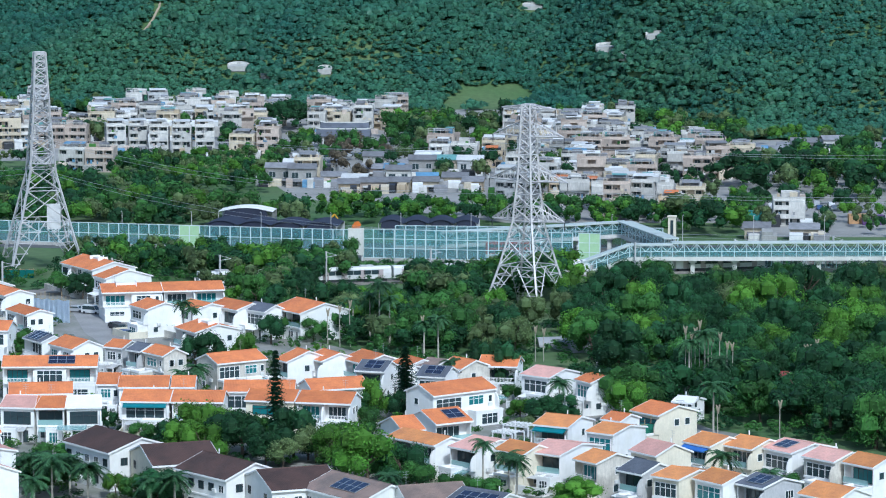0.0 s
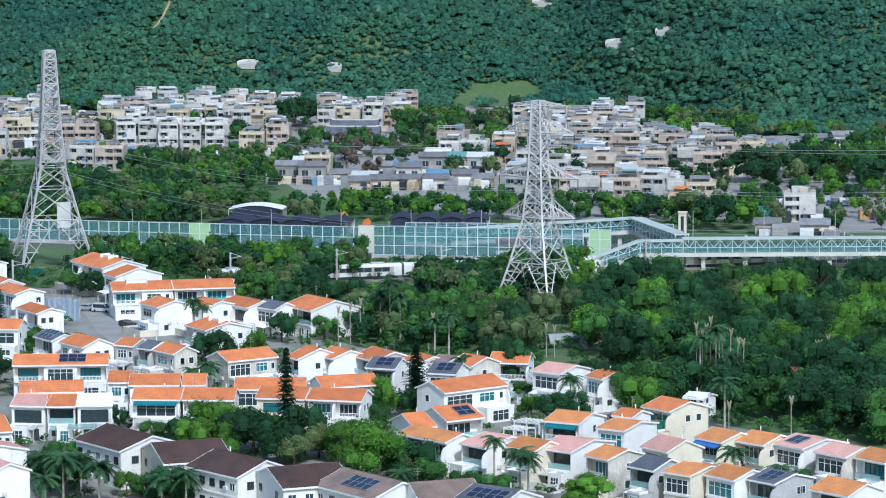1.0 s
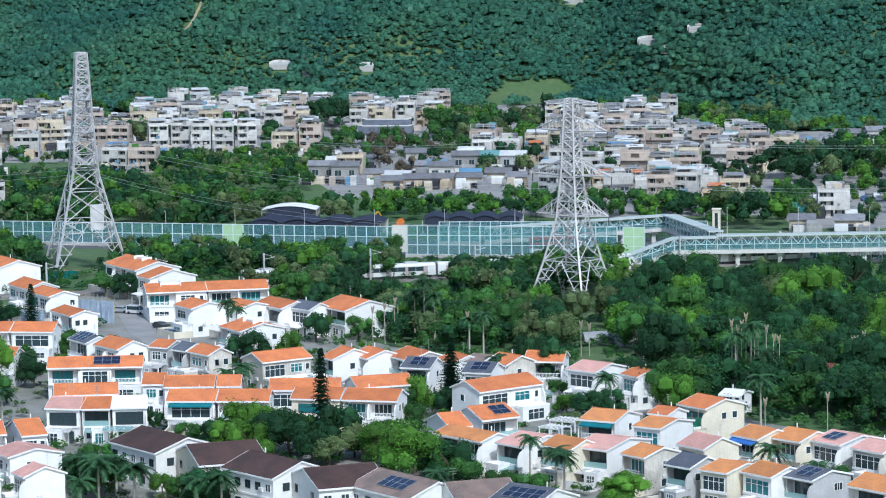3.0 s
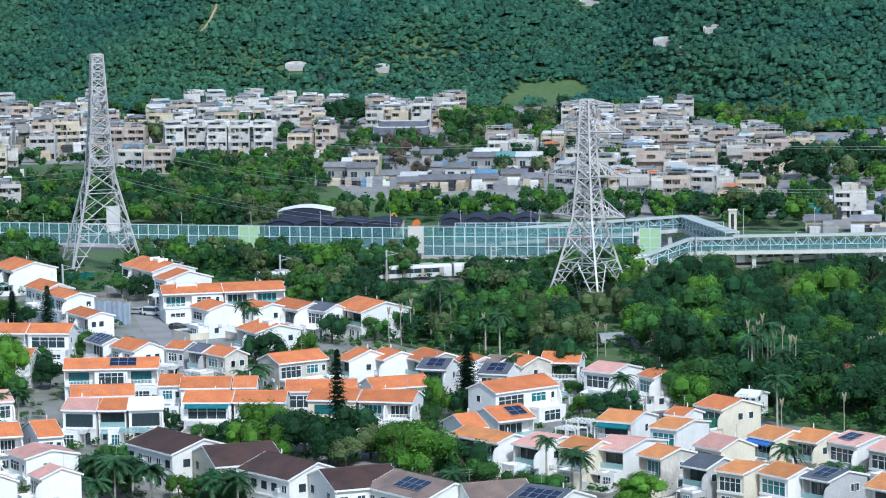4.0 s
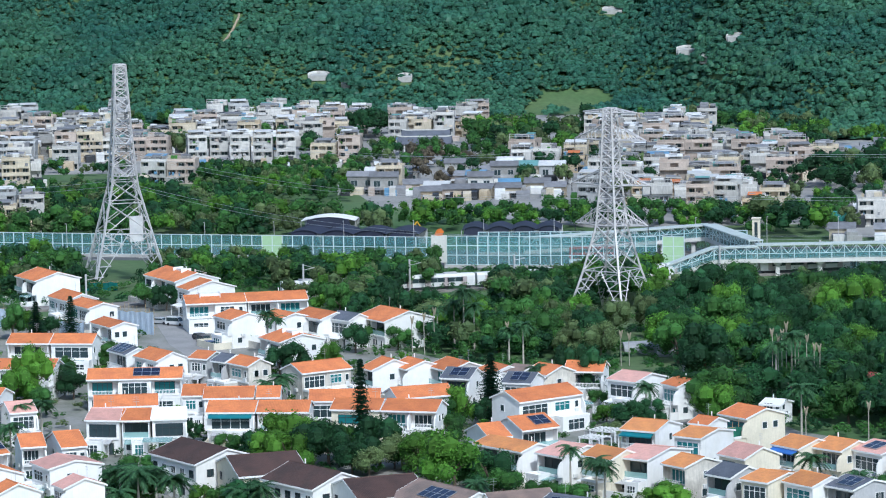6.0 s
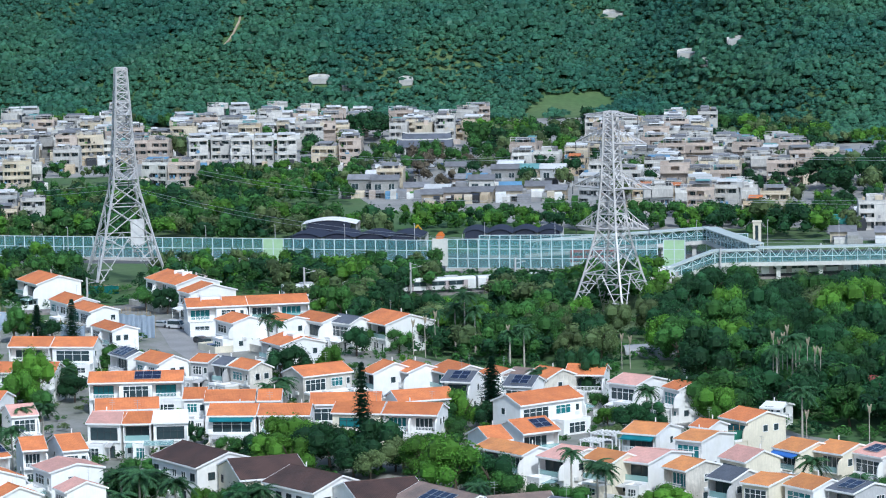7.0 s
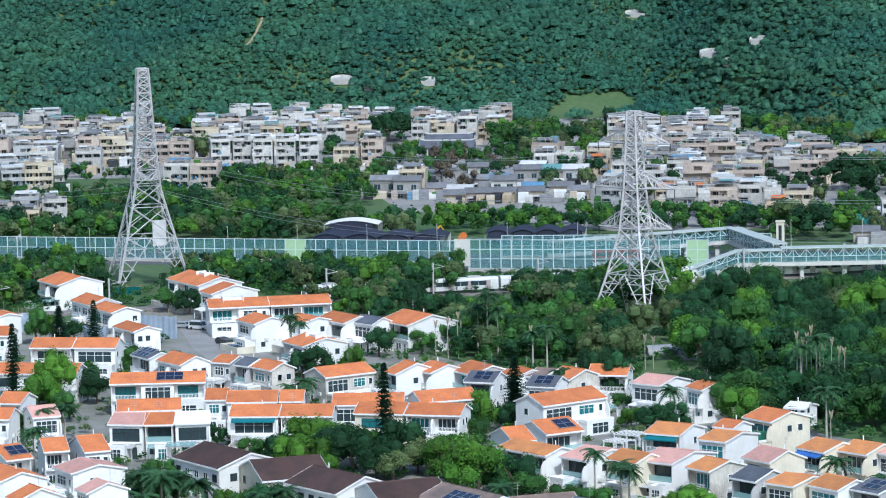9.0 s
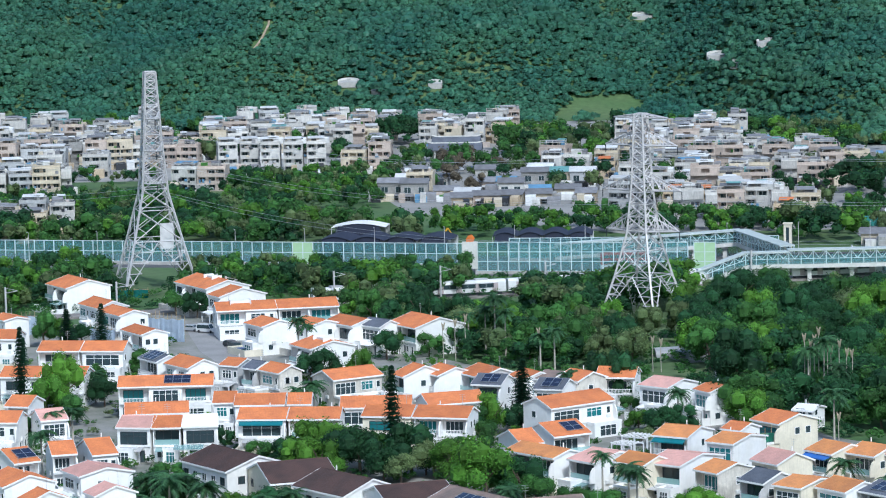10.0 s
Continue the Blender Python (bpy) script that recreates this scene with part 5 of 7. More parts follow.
def container(x, y, rz, material, words):
    b = root("shipping_container", x, y, 0.05, rz, words, "container", "containers")
    bm = bmesh.new()
    pts = []
    for i in range(31):
        pts.append((-3.0 + i * 0.2, -1.2 + (0.06 if i % 2 else 0)))
    v0 = [bm.verts.new((a_, c, 0)) for a_, c in pts] + [bm.verts.new((3.0, 1.2, 0)), bm.verts.new((-3.0, 1.2, 0))]
    v1 = [bm.verts.new((v.co.x, v.co.y, 2.6)) for v in v0]
    for i in range(len(v0)):
        j = (i + 1) % len(v0)
        bm.faces.new((v0[i], v0[j], v1[j], v1[i]))
    bm.faces.new(v1)
    part("shell", bm, material, b)
    bm = bmesh.new()
    box(bm, -3.05, 3.05, -1.25, 1.25, 2.6, 2.68)
    part("roof", bm, material, b)


def temple(x, y, rz):
    b = root("ancestral_hall", x, y, 0, rz, "low hall with dark tiled roofs and pale stone columns", "hall")
    bm = bmesh.new()
    box(bm, -9, 9, 0, 9, -0.5, 4.6)
    part("wall", bm, VW[2], b)
    for dy, dz, ww in ((-1.0, 0, 9.6), (4.0, 1.9, 8.6)):
        bm = bmesh.new()
        prism_x(bm, [(dy - 2.2, 4.4 + dz), (dy + 1.6, 6.6 + dz), (dy + 5.4, 4.4 + dz), (dy + 5.4, 4.15 + dz), (dy - 2.2, 4.15 + dz)], -ww, ww)
        ro = part("roof", bm, SLATE, b, "dark grey tiled roof")
        bm = bmesh.new()
        prism(bm, [(-ww - 0.2, 6.9 + dz), (-ww + 1.5, 6.45 + dz), (ww - 1.5, 6.45 + dz), (ww + 0.2, 6.9 + dz), (ww, 7.2 + dz), (ww - 2, 6.85 + dz), (-ww + 2, 6.85 + dz), (-ww, 7.2 + dz)], dy + 1.4, dy + 1.8)
        part("ridge", bm, PALEC, ro)
    for i in range(6):
        bm = bmesh.new()
        rod(bm, (-7 + i * 2.8, -2.4, -0.3), (-7 + i * 2.8, -2.4, 4.3), 0.28, 10)
        part("column", bm, PALEC, b)


def tent(x, y, rz, w=4.0):
    b = root("poly_tunnel", x, y, 0, rz, "low grey-white plastic growing tunnel among the trees", "tunnel", "growing tunnels")
    bm = bmesh.new()
    prism_x(bm, [(w / 2 * math.cos(math.pi * i / 10), 1.9 * math.sin(math.pi * i / 10)) for i in range(11)], -3.2, 3.2)
    part("cover", bm, mat("tunnel_film", (0.30, 0.31, 0.32), 0.5, 0.1, 0.3, 2.0), b)


def digger(x, y):
    b = root("yellow_digger", x, y, 0, 20, "yellow tracked digger standing among the sheds", "digger")
    Y = mat("yellow_paint", (0.60, 0.33, 0.02), 0.45, 0.1)
    for s in (-1, 1):
        bm = bmesh.new()
        prism(bm, [(-1.9, 0.4), (-1.5, 0), (1.5, 0), (1.9, 0.4), (1.5, 0.85), (-1.5, 0.85)], s * 1.15 - 0.3, s * 1.15 + 0.3)
        part("track", bm, DARKIN, b)
    bm = bmesh.new()
    prism(bm, [(-2.0, 0.95), (1.4, 0.95), (1.4, 1.7), (0.4, 1.8), (0.2, 3.2), (-0.9, 3.2), (-1.0, 2.1), (-2.0, 2.0)], -1.3, 1.3)
    part("cab", bm, Y, b)
    bm = bmesh.new()
    rod(bm, (1.2, 0, 1.5), (3.4, 0, 4.4), 0.25, 6)
    rod(bm, (3.4, 0, 4.4), (5.0, 0, 2.2), 0.2, 6)
    part("boom", bm, Y, b)
    bm = bmesh.new()
    prism(bm, [(4.6, 2.3), (5.4, 2.2), (5.2, 1.3), (4.7, 1.2)], -0.5, 0.5)
    part("bucket", bm, DARKIN, b)


def lift_tower(x, y, z1):
    b = root("lift_tower", x, y, 0, -8, "pale rendered lift tower with a dark glazed slot", "tower")
    bm = bmesh.new()
    box(bm, -1.0, 1.0, -1.0, 1.0, -0.3, z1)
    box(bm, -1.2, 1.2, -1.2, 1.2, z1, z1 + 0.3)
    part("shaft", bm, CREAM, b)
    bm = bmesh.new()
    box(bm, -0.4, 0.4, -1.05, -0.98, 1.0, z1 - 0.8)
    part("glazing", bm, GLASS, b)

# ---- the estate ----
house(-82.0, 822.3, -60.0, 17.7, 11.2, 6.2, 1.61, seed=3, terrace=1)
house(-74.3, 801.6, -60.0, 6.5, 11.6, 6.2, 1.66, seed=4)
house(-70.3, 775.7, 12.6, 13.3, 7.4, 6.2, 1.35, seed=5, terrace=-1)
house(-56.7, 778.7, 12.6, 13.4, 7.4, 6.2, 1.35, seed=6)
house(-62.2, 748.0, -60.0, 8.7, 8.0, 6.2, 1.15, seed=7)
house(-52.4, 747.7, -55.7, 8.6, 7.6, 6.2, 0.95, seed=8)
house(-44.3, 747.8, -54.2, 11.0, 7.6, 6.2, 1.09, seed=9)
house(-48.6, 712.7, -60.0, 9.4, 10.0, 6.2, 1.25, seed=10, terrace=1)
house(-88.5, 739.3, -60.0, 10.9, 6.0, 6.2, 0.86, seed=11)
house(-97.1, 772.2, -60.0, 12.1, 6.8, 6.2, 0.97, seed=12)
house(-103.3, 786.1, -60.0, 11.1, 7.2, 6.2, 1.31, seed=13)
house(-80.5, 697.0, -58.3, 8.2, 5.2, 6.2, 1.05, seed=14, roof='slate', solar=0.7)
house(-73.2, 688.4, -54.7, 9.3, 6.8, 6.2, 1.37, seed=15)
house(-64.0, 688.0, -30.3, 4.3, 6.0, 6.2, 0.97, seed=16, wall=GREYW)
house(-59.2, 682.9, -44.4, 4.0, 5.2, 6.2, 1.05, seed=17, roof='slate', wall=GREYW)
house(-54.6, 677.9, -53.7, 7.2, 5.2, 6.2, 1.16, seed=18, wall=WORN)
house(-75.5, 663.4, 2.3, 17.9, 7.4, 6.2, 1.35, seed=19, solar=0.3)
house(-62.0, 641.2, 0.0, 4.0, 7.4, 6.2, 1.35, seed=20)
house(-55.2, 637.8, 0.0, 9.0, 7.4, 6.2, 1.35, seed=21)
house(-47.9, 637.8, 0.0, 4.1, 7.4, 6.2, 1.35, seed=22)
house(-73.6, 629.8, 6.4, 11.3, 7.4, 6.2, 1.35, seed=23)
house(-74.9, 614.3, -11.1, 6.1, 7.4, 6.2, 1.35, seed=24, roof='pink')
house(-69.7, 613.7, 0.0, 4.8, 7.4, 6.2, 1.35, seed=25, front='dark')
house(-64.2, 614.7, 5.6, 6.0, 7.4, 6.2, 1.35, seed=26, roof='white', front='glass')
house(-53.2, 621.0, -4.1, 8.5, 7.4, 6.2, 1.35, seed=27, awning='teal')
house(-43.8, 620.4, -3.9, 9.1, 7.4, 6.2, 1.35, seed=28)
house(-54.0, 571.8, -54.4, 14.8, 12.0, 6.4, 1.85, seed=29, roof='brown', style='block')
house(-43.7, 560.3, 20.0, 11.4, 14.6, 6.2, 2.1, seed=30, roof='brown', style='block', wall=CREAM)
house(-34.1, 547.9, -51.0, 13.8, 11.0, 6.2, 2.0, seed=31, roof='brown', style='block', wall=WHITE)
house(-23.7, 538.2, 22.0, 11.4, 13.8, 6.2, 2.0, seed=32, roof='brown', style='block')
house(-12.6, 529.8, -53.0, 15.4, 11.0, 6.2, 1.95, seed=33, roof='grey', style='block', solar=0.5)
house(-2.0, 524.7, 20.0, 10.1, 9.0, 6.2, 1.9, seed=34, roof='grey', style='block')
house(6.5, 520.6, -38.6, 8.7, 10.5, 6.2, 1.7, seed=35, roof='slate', solar=0.8)
house(-30.4, 621.6, -12.0, 8.8, 7.4, 6.2, 1.35, seed=36, wall=CREAM)
house(-20.5, 619.3, -14.3, 9.9, 7.4, 6.2, 1.35, seed=37)
house(-33.6, 632.4, 0.0, 12.7, 7.4, 6.2, 1.35, seed=38)
house(-20.2, 635.5, 20.8, 10.9, 7.4, 6.2, 1.35, seed=39)
house(-41.1, 669.3, 35.6, 11.1, 7.4, 6.2, 1.35, seed=40, wall=WORN)
house(-27.2, 669.9, -60.0, 4.7, 9.2, 6.2, 1.67, seed=41, front='dark')
house(-21.7, 671.0, -60.0, 6.6, 7.6, 6.2, 1.23, seed=42)
house(-13.6, 668.6, -60.0, 8.5, 8.4, 6.2, 1.36, seed=43, wall=GREYW)
house(-12.6, 657.3, -20.6, 5.7, 7.4, 6.2, 1.35, seed=44, roof='slate', solar=0.8)
house(-5.4, 663.7, -60.0, 6.3, 6.4, 6.2, 1.04, seed=45)
house(-1.0, 662.0, -39.1, 4.2, 7.2, 6.2, 1.03, seed=46, roof='grey')
house(4.2, 660.4, -49.7, 6.3, 7.2, 6.2, 1.31, seed=47, wall=WORN)
house(11.2, 663.7, -10.9, 7.3, 7.4, 6.2, 1.35, seed=48)
house(-1.0, 650.3, -20.5, 5.6, 7.4, 6.2, 1.35, seed=49, roof='slate', solar=0.8)
house(1.4, 631.1, 38.6, 14.5, 8.0, 6.2, 1.46, seed=50)
house(-7.0, 590.3, 26.1, 4.0, 9.0, 6.2, 1.64, seed=51)
house(-0.6, 598.2, 32.8, 7.3, 9.0, 6.2, 1.64, seed=52, solar=0.6)
house(-2.7, 577.6, -49.4, 12.1, 6.8, 6.2, 0.97, seed=53, roof='amber')
house(7.3, 571.3, -48.3, 6.2, 10.8, 6.2, 1.15, seed=54, roof='pink', front='dark')
house(13.4, 566.8, -48.7, 6.8, 6.4, 6.2, 1.16, seed=55, roof='amber', wall=CREAM)
house(20.2, 568.1, -37.3, 6.7, 12.4, 6.2, 1.09, seed=56, roof='pink', front='dark')
house(26.3, 558.4, -52.1, 5.5, 8.0, 6.2, 1.15, seed=57, roof='amber', front='loggia', wall=WORN)
house(20.9, 594.6, -30.4, 6.6, 9.2, 6.2, 1.15, seed=58, front='loggia', awning='teal', roof='amber')
house(29.6, 587.1, -36.5, 5.4, 10.0, 6.2, 0.88, seed=59, front='glass', roof='amber')
house(35.9, 565.9, -55.1, 6.8, 7.2, 6.2, 1.45, seed=60, roof='pink', wall=CREAM)
house(39.1, 607.0, -53.1, 7.3, 8.8, 6.2, 1.26, seed=61, wall=CREAM)
house(31.0, 598.7, -41.5, 4.1, 5.2, 6.2, 0.84, seed=62)
house(20.4, 650.7, -42.4, 6.9, 8.8, 6.2, 1.10, seed=63, roof='pink', front='glass')
house(28.8, 642.6, -60.0, 5.3, 6.0, 6.2, 0.97, seed=64)
house(45.6, 574.7, -53.3, 6.5, 8.0, 6.2, 1.15, seed=65, awning='blue', front='loggia', roof='amber', wall=CREAM)
house(51.9, 572.0, -47.8, 6.2, 8.0, 6.2, 1.15, seed=66, roof='amber', wall=CREAM)
house(59.0, 568.9, -53.7, 7.0, 9.6, 6.2, 1.02, seed=67, roof='pink', solar=0.4)
house(64.1, 560.4, -51.4, 7.0, 7.6, 6.2, 1.09, seed=68, roof='pink', wall=WORN)
house(69.5, 554.8, -52.6, 6.7, 6.4, 6.2, 1.16, seed=69, roof='amber')
house(32.6, 548.5, -50.0, 5.5, 7.2, 6.2, 1.31, seed=70, roof='slate', front='dark', wall=GREYW)
house(38.4, 544.5, -43.3, 5.4, 9.6, 6.2, 0.85, seed=71, roof='amber', front='glass', wall=CREAM)
house(44.6, 540.1, -54.1, 6.8, 7.2, 6.2, 1.17, seed=72, roof='amber', front='glass')
house(51.1, 536.8, -50.5, 5.8, 8.4, 6.2, 1.05, seed=73, roof='slate', solar=0.7, wall=GREYW)
house(60.3, 527.1, -50.6, 8.0, 7.6, 6.2, 1.38, seed=74, roof='amber')
house(-102.6, 714.9, -7.7, 8.6, 7.4, 6.2, 1.35, seed=75, front='loggia')
house(-93.4, 713.7, -7.7, 8.7, 7.4, 6.2, 1.35, seed=76, front='glass')
house(-105.1, 678.9, -7.2, 8.0, 7.4, 6.2, 1.35, seed=77)
house(-96.4, 677.8, -7.2, 8.2, 7.4, 6.2, 1.35, seed=78)
house(-118.4, 735.0, -7.9, 8.0, 7.4, 6.2, 1.35, seed=79)
house(-121.5, 765.7, -60.0, 8.3, 5.6, 6.2, 0.60, seed=80)
house(-99.5, 641.0, -14.6, 4.5, 7.4, 6.2, 1.35, seed=81)
house(-100.1, 622.6, -6.5, 5.9, 7.4, 6.2, 1.35, seed=82)
house(-92.6, 624.4, 22.5, 4.8, 7.4, 6.2, 1.35, seed=83, roof='pink')
house(-92.1, 580.1, 35.6, 4.6, 9.0, 6.2, 1.64, seed=84, solar=0.7)
house(-79.1, 587.6, 22.8, 4.2, 10.0, 6.2, 1.82, seed=85)
house(-85.3, 587.5, 16.8, 4.0, 8.0, 6.2, 1.46, seed=86)
house(-76.3, 566.7, -60.0, 7.8, 9.2, 6.2, 0.98, seed=87, roof='pink')
house(-71.7, 546.9, -60.0, 4.6, 6.8, 6.2, 1.24, seed=88, roof='pink')
house(-88.1, 558.9, -60.0, 9.5, 8.8, 6.2, 1.43, seed=89)
house(-81.5, 541.2, -60.0, 4.6, 7.6, 6.2, 1.54, seed=90)
house(-114.4, 826.1, -60.0, 12.5, 11.2, 6.2, 1.61, seed=91)
house(-28.5, 743.7, -57.1, 11.6, 12.0, 6.2, 1.72, seed=92, front='dark')
house(-38.3, 742.8, -48.3, 7.0, 5.6, 6.2, 1.13, seed=93, roof='slate')
house(59.6, 659.7, -24.6, 4.7, 7.0, 4.5, 1.27, seed=94, roof='red')
house(64.4, 659.5, -29.3, 4.0, 6.0, 4.0, 1.09, seed=95, roof='red')
house(45.3, 634.0, -28.9, 4.0, 5.0, 3.7, 0.6, seed=96, roof='white')


# ---- roads and paving ----
sheet('highway', [(-179.5, 928.2), (-22.2, 894.4), (-20.3, 879.6), (41.4, 870.0), (64.3, 862.9), (155.6, 852.5), (166.1, 911.0), (-21.7, 924.2), (-186.2, 963.2)], 0.05, ASPH, 'grey asphalt highway behind the noise screens', 'road')
sheet('railway_bed', [(-142.3, 802.1), (-33.1, 830.3), (72.5, 859.4), (160.7, 880.8), (161.8, 886.9), (73.0, 865.3), (-33.4, 836.9), (-143.6, 809.2)], 0.5, mat('ballast', (0.24, 0.22, 0.20), 0.95, 0.2, 0.3, 4.0), 'grey-brown railway ballast', 'railway')
sheet('estate_lane', [(-86.6, 797.0), (-80.3, 799.0), (-62.9, 732.7), (-51.2, 686.6), (-59.7, 681.4), (-68.4, 720.2), (-77.9, 750.0)], 0.06, LANE, 'pale grey asphalt lane with parked cars', 'road')
sheet('estate_ground', [(-141.9, 777.5), (-109.5, 792.1), (-93.3, 833.6), (-71.9, 839.1), (-46.6, 782.3), (-27.1, 736.9), (-9.8, 708.1), (32.6, 670.6), (48.8, 624.2), (87.2, 578.3), (87.3, 520.7), (-94.2, 512.2)], 0.03, mat('estate_yards', (0.27, 0.26, 0.24), 0.9, 0.15, 0.12, 1.5, col2=(0.16, 0.17, 0.13)), 'grey paved yards between the villas', 'paving')
sheet('village_ground', [(-210.3, 1168.8), (-69.3, 1168.8), (-45.0, 1045.0), (18.4, 973.5), (82.0, 973.5), (83.6, 937.8), (171.0, 937.8), (226.8, 1248.3), (98.1, 1293.5), (26.4, 1397.4), (-65.3, 1412.7), (-253.7, 1412.7)], 0.02, mat('village_paving', (0.30, 0.29, 0.27), 0.9, 0.12, 0.08, 1.0), 'grey concrete ground between the village houses', 'paving')

# ---- power pylons ----
t1 = pylon(-100.2, 864.1, 106, [(0, 9.4), (9.5, 6.8), (24.5, 3.2), (37, 2.2), (54.5, 1.25)], [(27, 6.5, 2.2), (35, 6.5, 2.0), (43, 6.0, 1.8)], 'tall grey lattice steel pylon on spread feet', (-3.4, -2.5, 10.5))
t2 = pylon(19.4, 789.1, -34, [(0, 7.6), (10, 4.8), (20, 2.6), (31, 1.7), (47, 1.1)], [(20.5, 9.8, 4.0), (29.6, 10.6, 3.6), (39.8, 9.6, 3.4), (46.0, 7.2, 0.9)], 'grey lattice steel pylon with wide cross-arms, among trees')
for i in range(6):
    cable(t1[i], t2[i], 5.0)
    cable(t1[i], t1[i] + Vector((-260, 90 + 4 * i, 6)), 9.0)
    cable(t2[i], t2[i] + Vector((300, 130, 4)), 9.0)

# ---- highway screens and footbridge ----
noise_screen((-159.0, 932.3), (-22.3, 898.2), 6.3, 2.8, 2, (33, 34, 80, 81), 0.9)
noise_screen((-20.4, 883.3), (34.3, 873.6), 8.2, 2.7, 3, (), 0.9)
noise_screen((34.3, 873.6), (41.5, 872.4), 8.2, 2.7, 3, (0, 1), 0.9)
noise_screen((-12.5, 909.7), (59.9, 903.3), 6.2, 2.7, 2, (), 0.9)
noise_screen((65.8, 864.1), (149.0, 854.8), 5.2, 2.7, 2, (), 0.9)
covered_way([(-0.6, 903.3, 2.0, 5.3), (47.4, 903.3, 4.9, 8.1), (56.9, 861.8, 5.0, 8.3)], 3.4, 'covered pedestrian bridge with lattice sides rising over the highway', 6, 3.2)
covered_way([(32.0, 851.4, 0.3, 3.0), (45.8, 853.7, 4.6, 7.7), (56.5, 854.8, 4.6, 7.7)], 3.0, 'covered stair climbing to the footbridge', 2, 2.6)
covered_way([(56.6, 856.0, 4.4, 8.0), (108.8, 857.1, 4.4, 8.0), (150.2, 861.8, 4.4, 8.0)], 3.4, 'long level covered footbridge with glazed lattice sides', 5, 3.0)

# ---- train and bus ----
train_car(-47.4, 830.2, 14.8)
train_car(-24.2, 836.3, 14.8)
train_car(-1.0, 842.4, 14.8)
train_car(22.2, 848.5, 14.8)
train_car(45.4, 854.6, 14.8)
train_car(68.6, 860.7, 14.8)
train_car(91.9, 866.8, 14.8)
bus(16.8, 888.2, 2.0)

# ---- village ----
village((-117.7, 1192.7), (-72.0, 1188.3), 14, 30, 1, 0, (0, 1, 2, 5, 8), 7.6)
village((-71.5, 1179.5), (-54.6, 1179.5), 30, 12, 2, -8)
village((-203.1, 1206.1), (-120.0, 1219.9), 40, 38, 3, 4)
village((-135.0, 1248.3), (-57.7, 1248.3), 110, 54, 4, 2)
village((-213.0, 1265.5), (-137.6, 1273.0), 100, 34, 5, 4)
village((-49.7, 1278.1), (-14.4, 1278.1), 70, 34, 6, -4)
village((-46.0, 1089.4), (-30.9, 1089.4), 14, 6, 7, 0, (1, 35, 6))
village((-31.6, 1053.6), (16.6, 1062.3), 26, 40, 8, -6, range(32, 44))
village((-25.9, 1102.5), (17.3, 1106.3), 30, 40, 28, -6, range(32, 44))
village((-2.6, 1137.7), (21.6, 1141.8), 26, 20, 9, -8)
village((14.6, 1041.6), (51.3, 1028.2), 60, 34, 10, -6)
village((48.4, 984.0), (82.3, 996.2), 60, 40, 11, -5)
village((20.9, 1102.5), (90.3, 1095.0), 75, 48, 12, -6)
village((22.1, 1166.7), (67.7, 1166.7), 80, 34, 22, -6)
village((19.5, 1248.3), (59.7, 1238.7), 40, 22, 13, -6)
village((62.4, 1273.0), (73.8, 1273.0), 14, 3, 23, 0)
village((83.8, 1102.5), (107.1, 1102.5), 40, 14, 14, -4)
village((87.0, 1170.9), (186.2, 1170.9), 26, 44, 15, 0, range(32, 44))
village((93.1, 963.2), (103.2, 963.2), 13, 3, 16, -8, (5, 11))
village((80.9, 926.9), (91.8, 926.9), 13, 4, 17, -4, (33, 36, 38))
village((93.0, 924.2), (108.1, 924.2), 13, 6, 27, -4, (33, 35, 37))
village((-164.3, 973.5), (-129.7, 988.5), 40, 16, 18, 4)
village((-124.4, 1125.8), (-107.2, 1125.8), 14, 8, 19, -6)
village((-51.6, 1114.0), (-33.4, 1114.0), 24, 12, 31, -4, range(32, 44))
village((-55.3, 1080.2), (-25.2, 1073.0), 10, 10, 32, -4, (33, 36, 40))

village((-192.0, 1112.0), (-160.0, 1114.0), 26, 10, 61, 4)
village((-178.0, 1184.0), (-146.0, 1184.0), 14, 6, 62, 4)
village_clutter()

# ---- woods ----
for x, y, r in ((-53.0, 936.0, 13), (-36.0, 934.0, 13), (-2.0, 940.0, 12), (-53.7, 952.0, 9), (-33.0, 955.0, 6)):
    KEEP.append((x, y, r))
KEEP.append((-101.5, 864.1, 9.0))
KEEP.append((21.2, 789.1, 6.0))
KEEP.append((19.6, 766.3, 8.0))
KEEP.append((19.0, 744.7, 7.0))
KEEP.append((-97.7, 839.1, 7.0))
KEEP.append((25.9, 731.0, 5.0))
wood([(-91.9, 859.4), (-64.3, 866.5), (-22.5, 839.1), (-42.0, 817.5), (-63.0, 848.0), (-87.0, 839.1)], 60, 5, 7, 10, 21, joined=True)
wood([(-153.3, 898.2), (-116.2, 895.7), (-107.6, 839.1), (-139.7, 817.5)], 50, 5.5, 6, 9, 22, joined=True)
wood([(-98.9, 898.2), (-23.6, 878.4), (-22.7, 845.8), (-64.5, 868.8), (-92.4, 864.1)], 70, 5, 5, 7.5, 52, joined=True)
wood([(85.6, 1036.5), (172.6, 1041.6), (163.2, 984.0), (83.4, 990.0)], 36, 7.5, 5, 8, 53, "mid dark olive mid bright", joined=True)
wood([(-44.6, 792.1), (-37.5, 807.2), (-3.0, 772.8), (27.5, 777.5), (26.2, 741.2), (11.2, 708.1), (-10.0, 728.5), (-27.5, 750.0)], 60, 7.2, 6, 10, 23)
wood([(-6.6, 826.0), (29.7, 839.1), (28.4, 802.1), (2.0, 777.5), (-6.4, 792.1)], 70, 4.2, 7, 9.5, 24, joined=True)
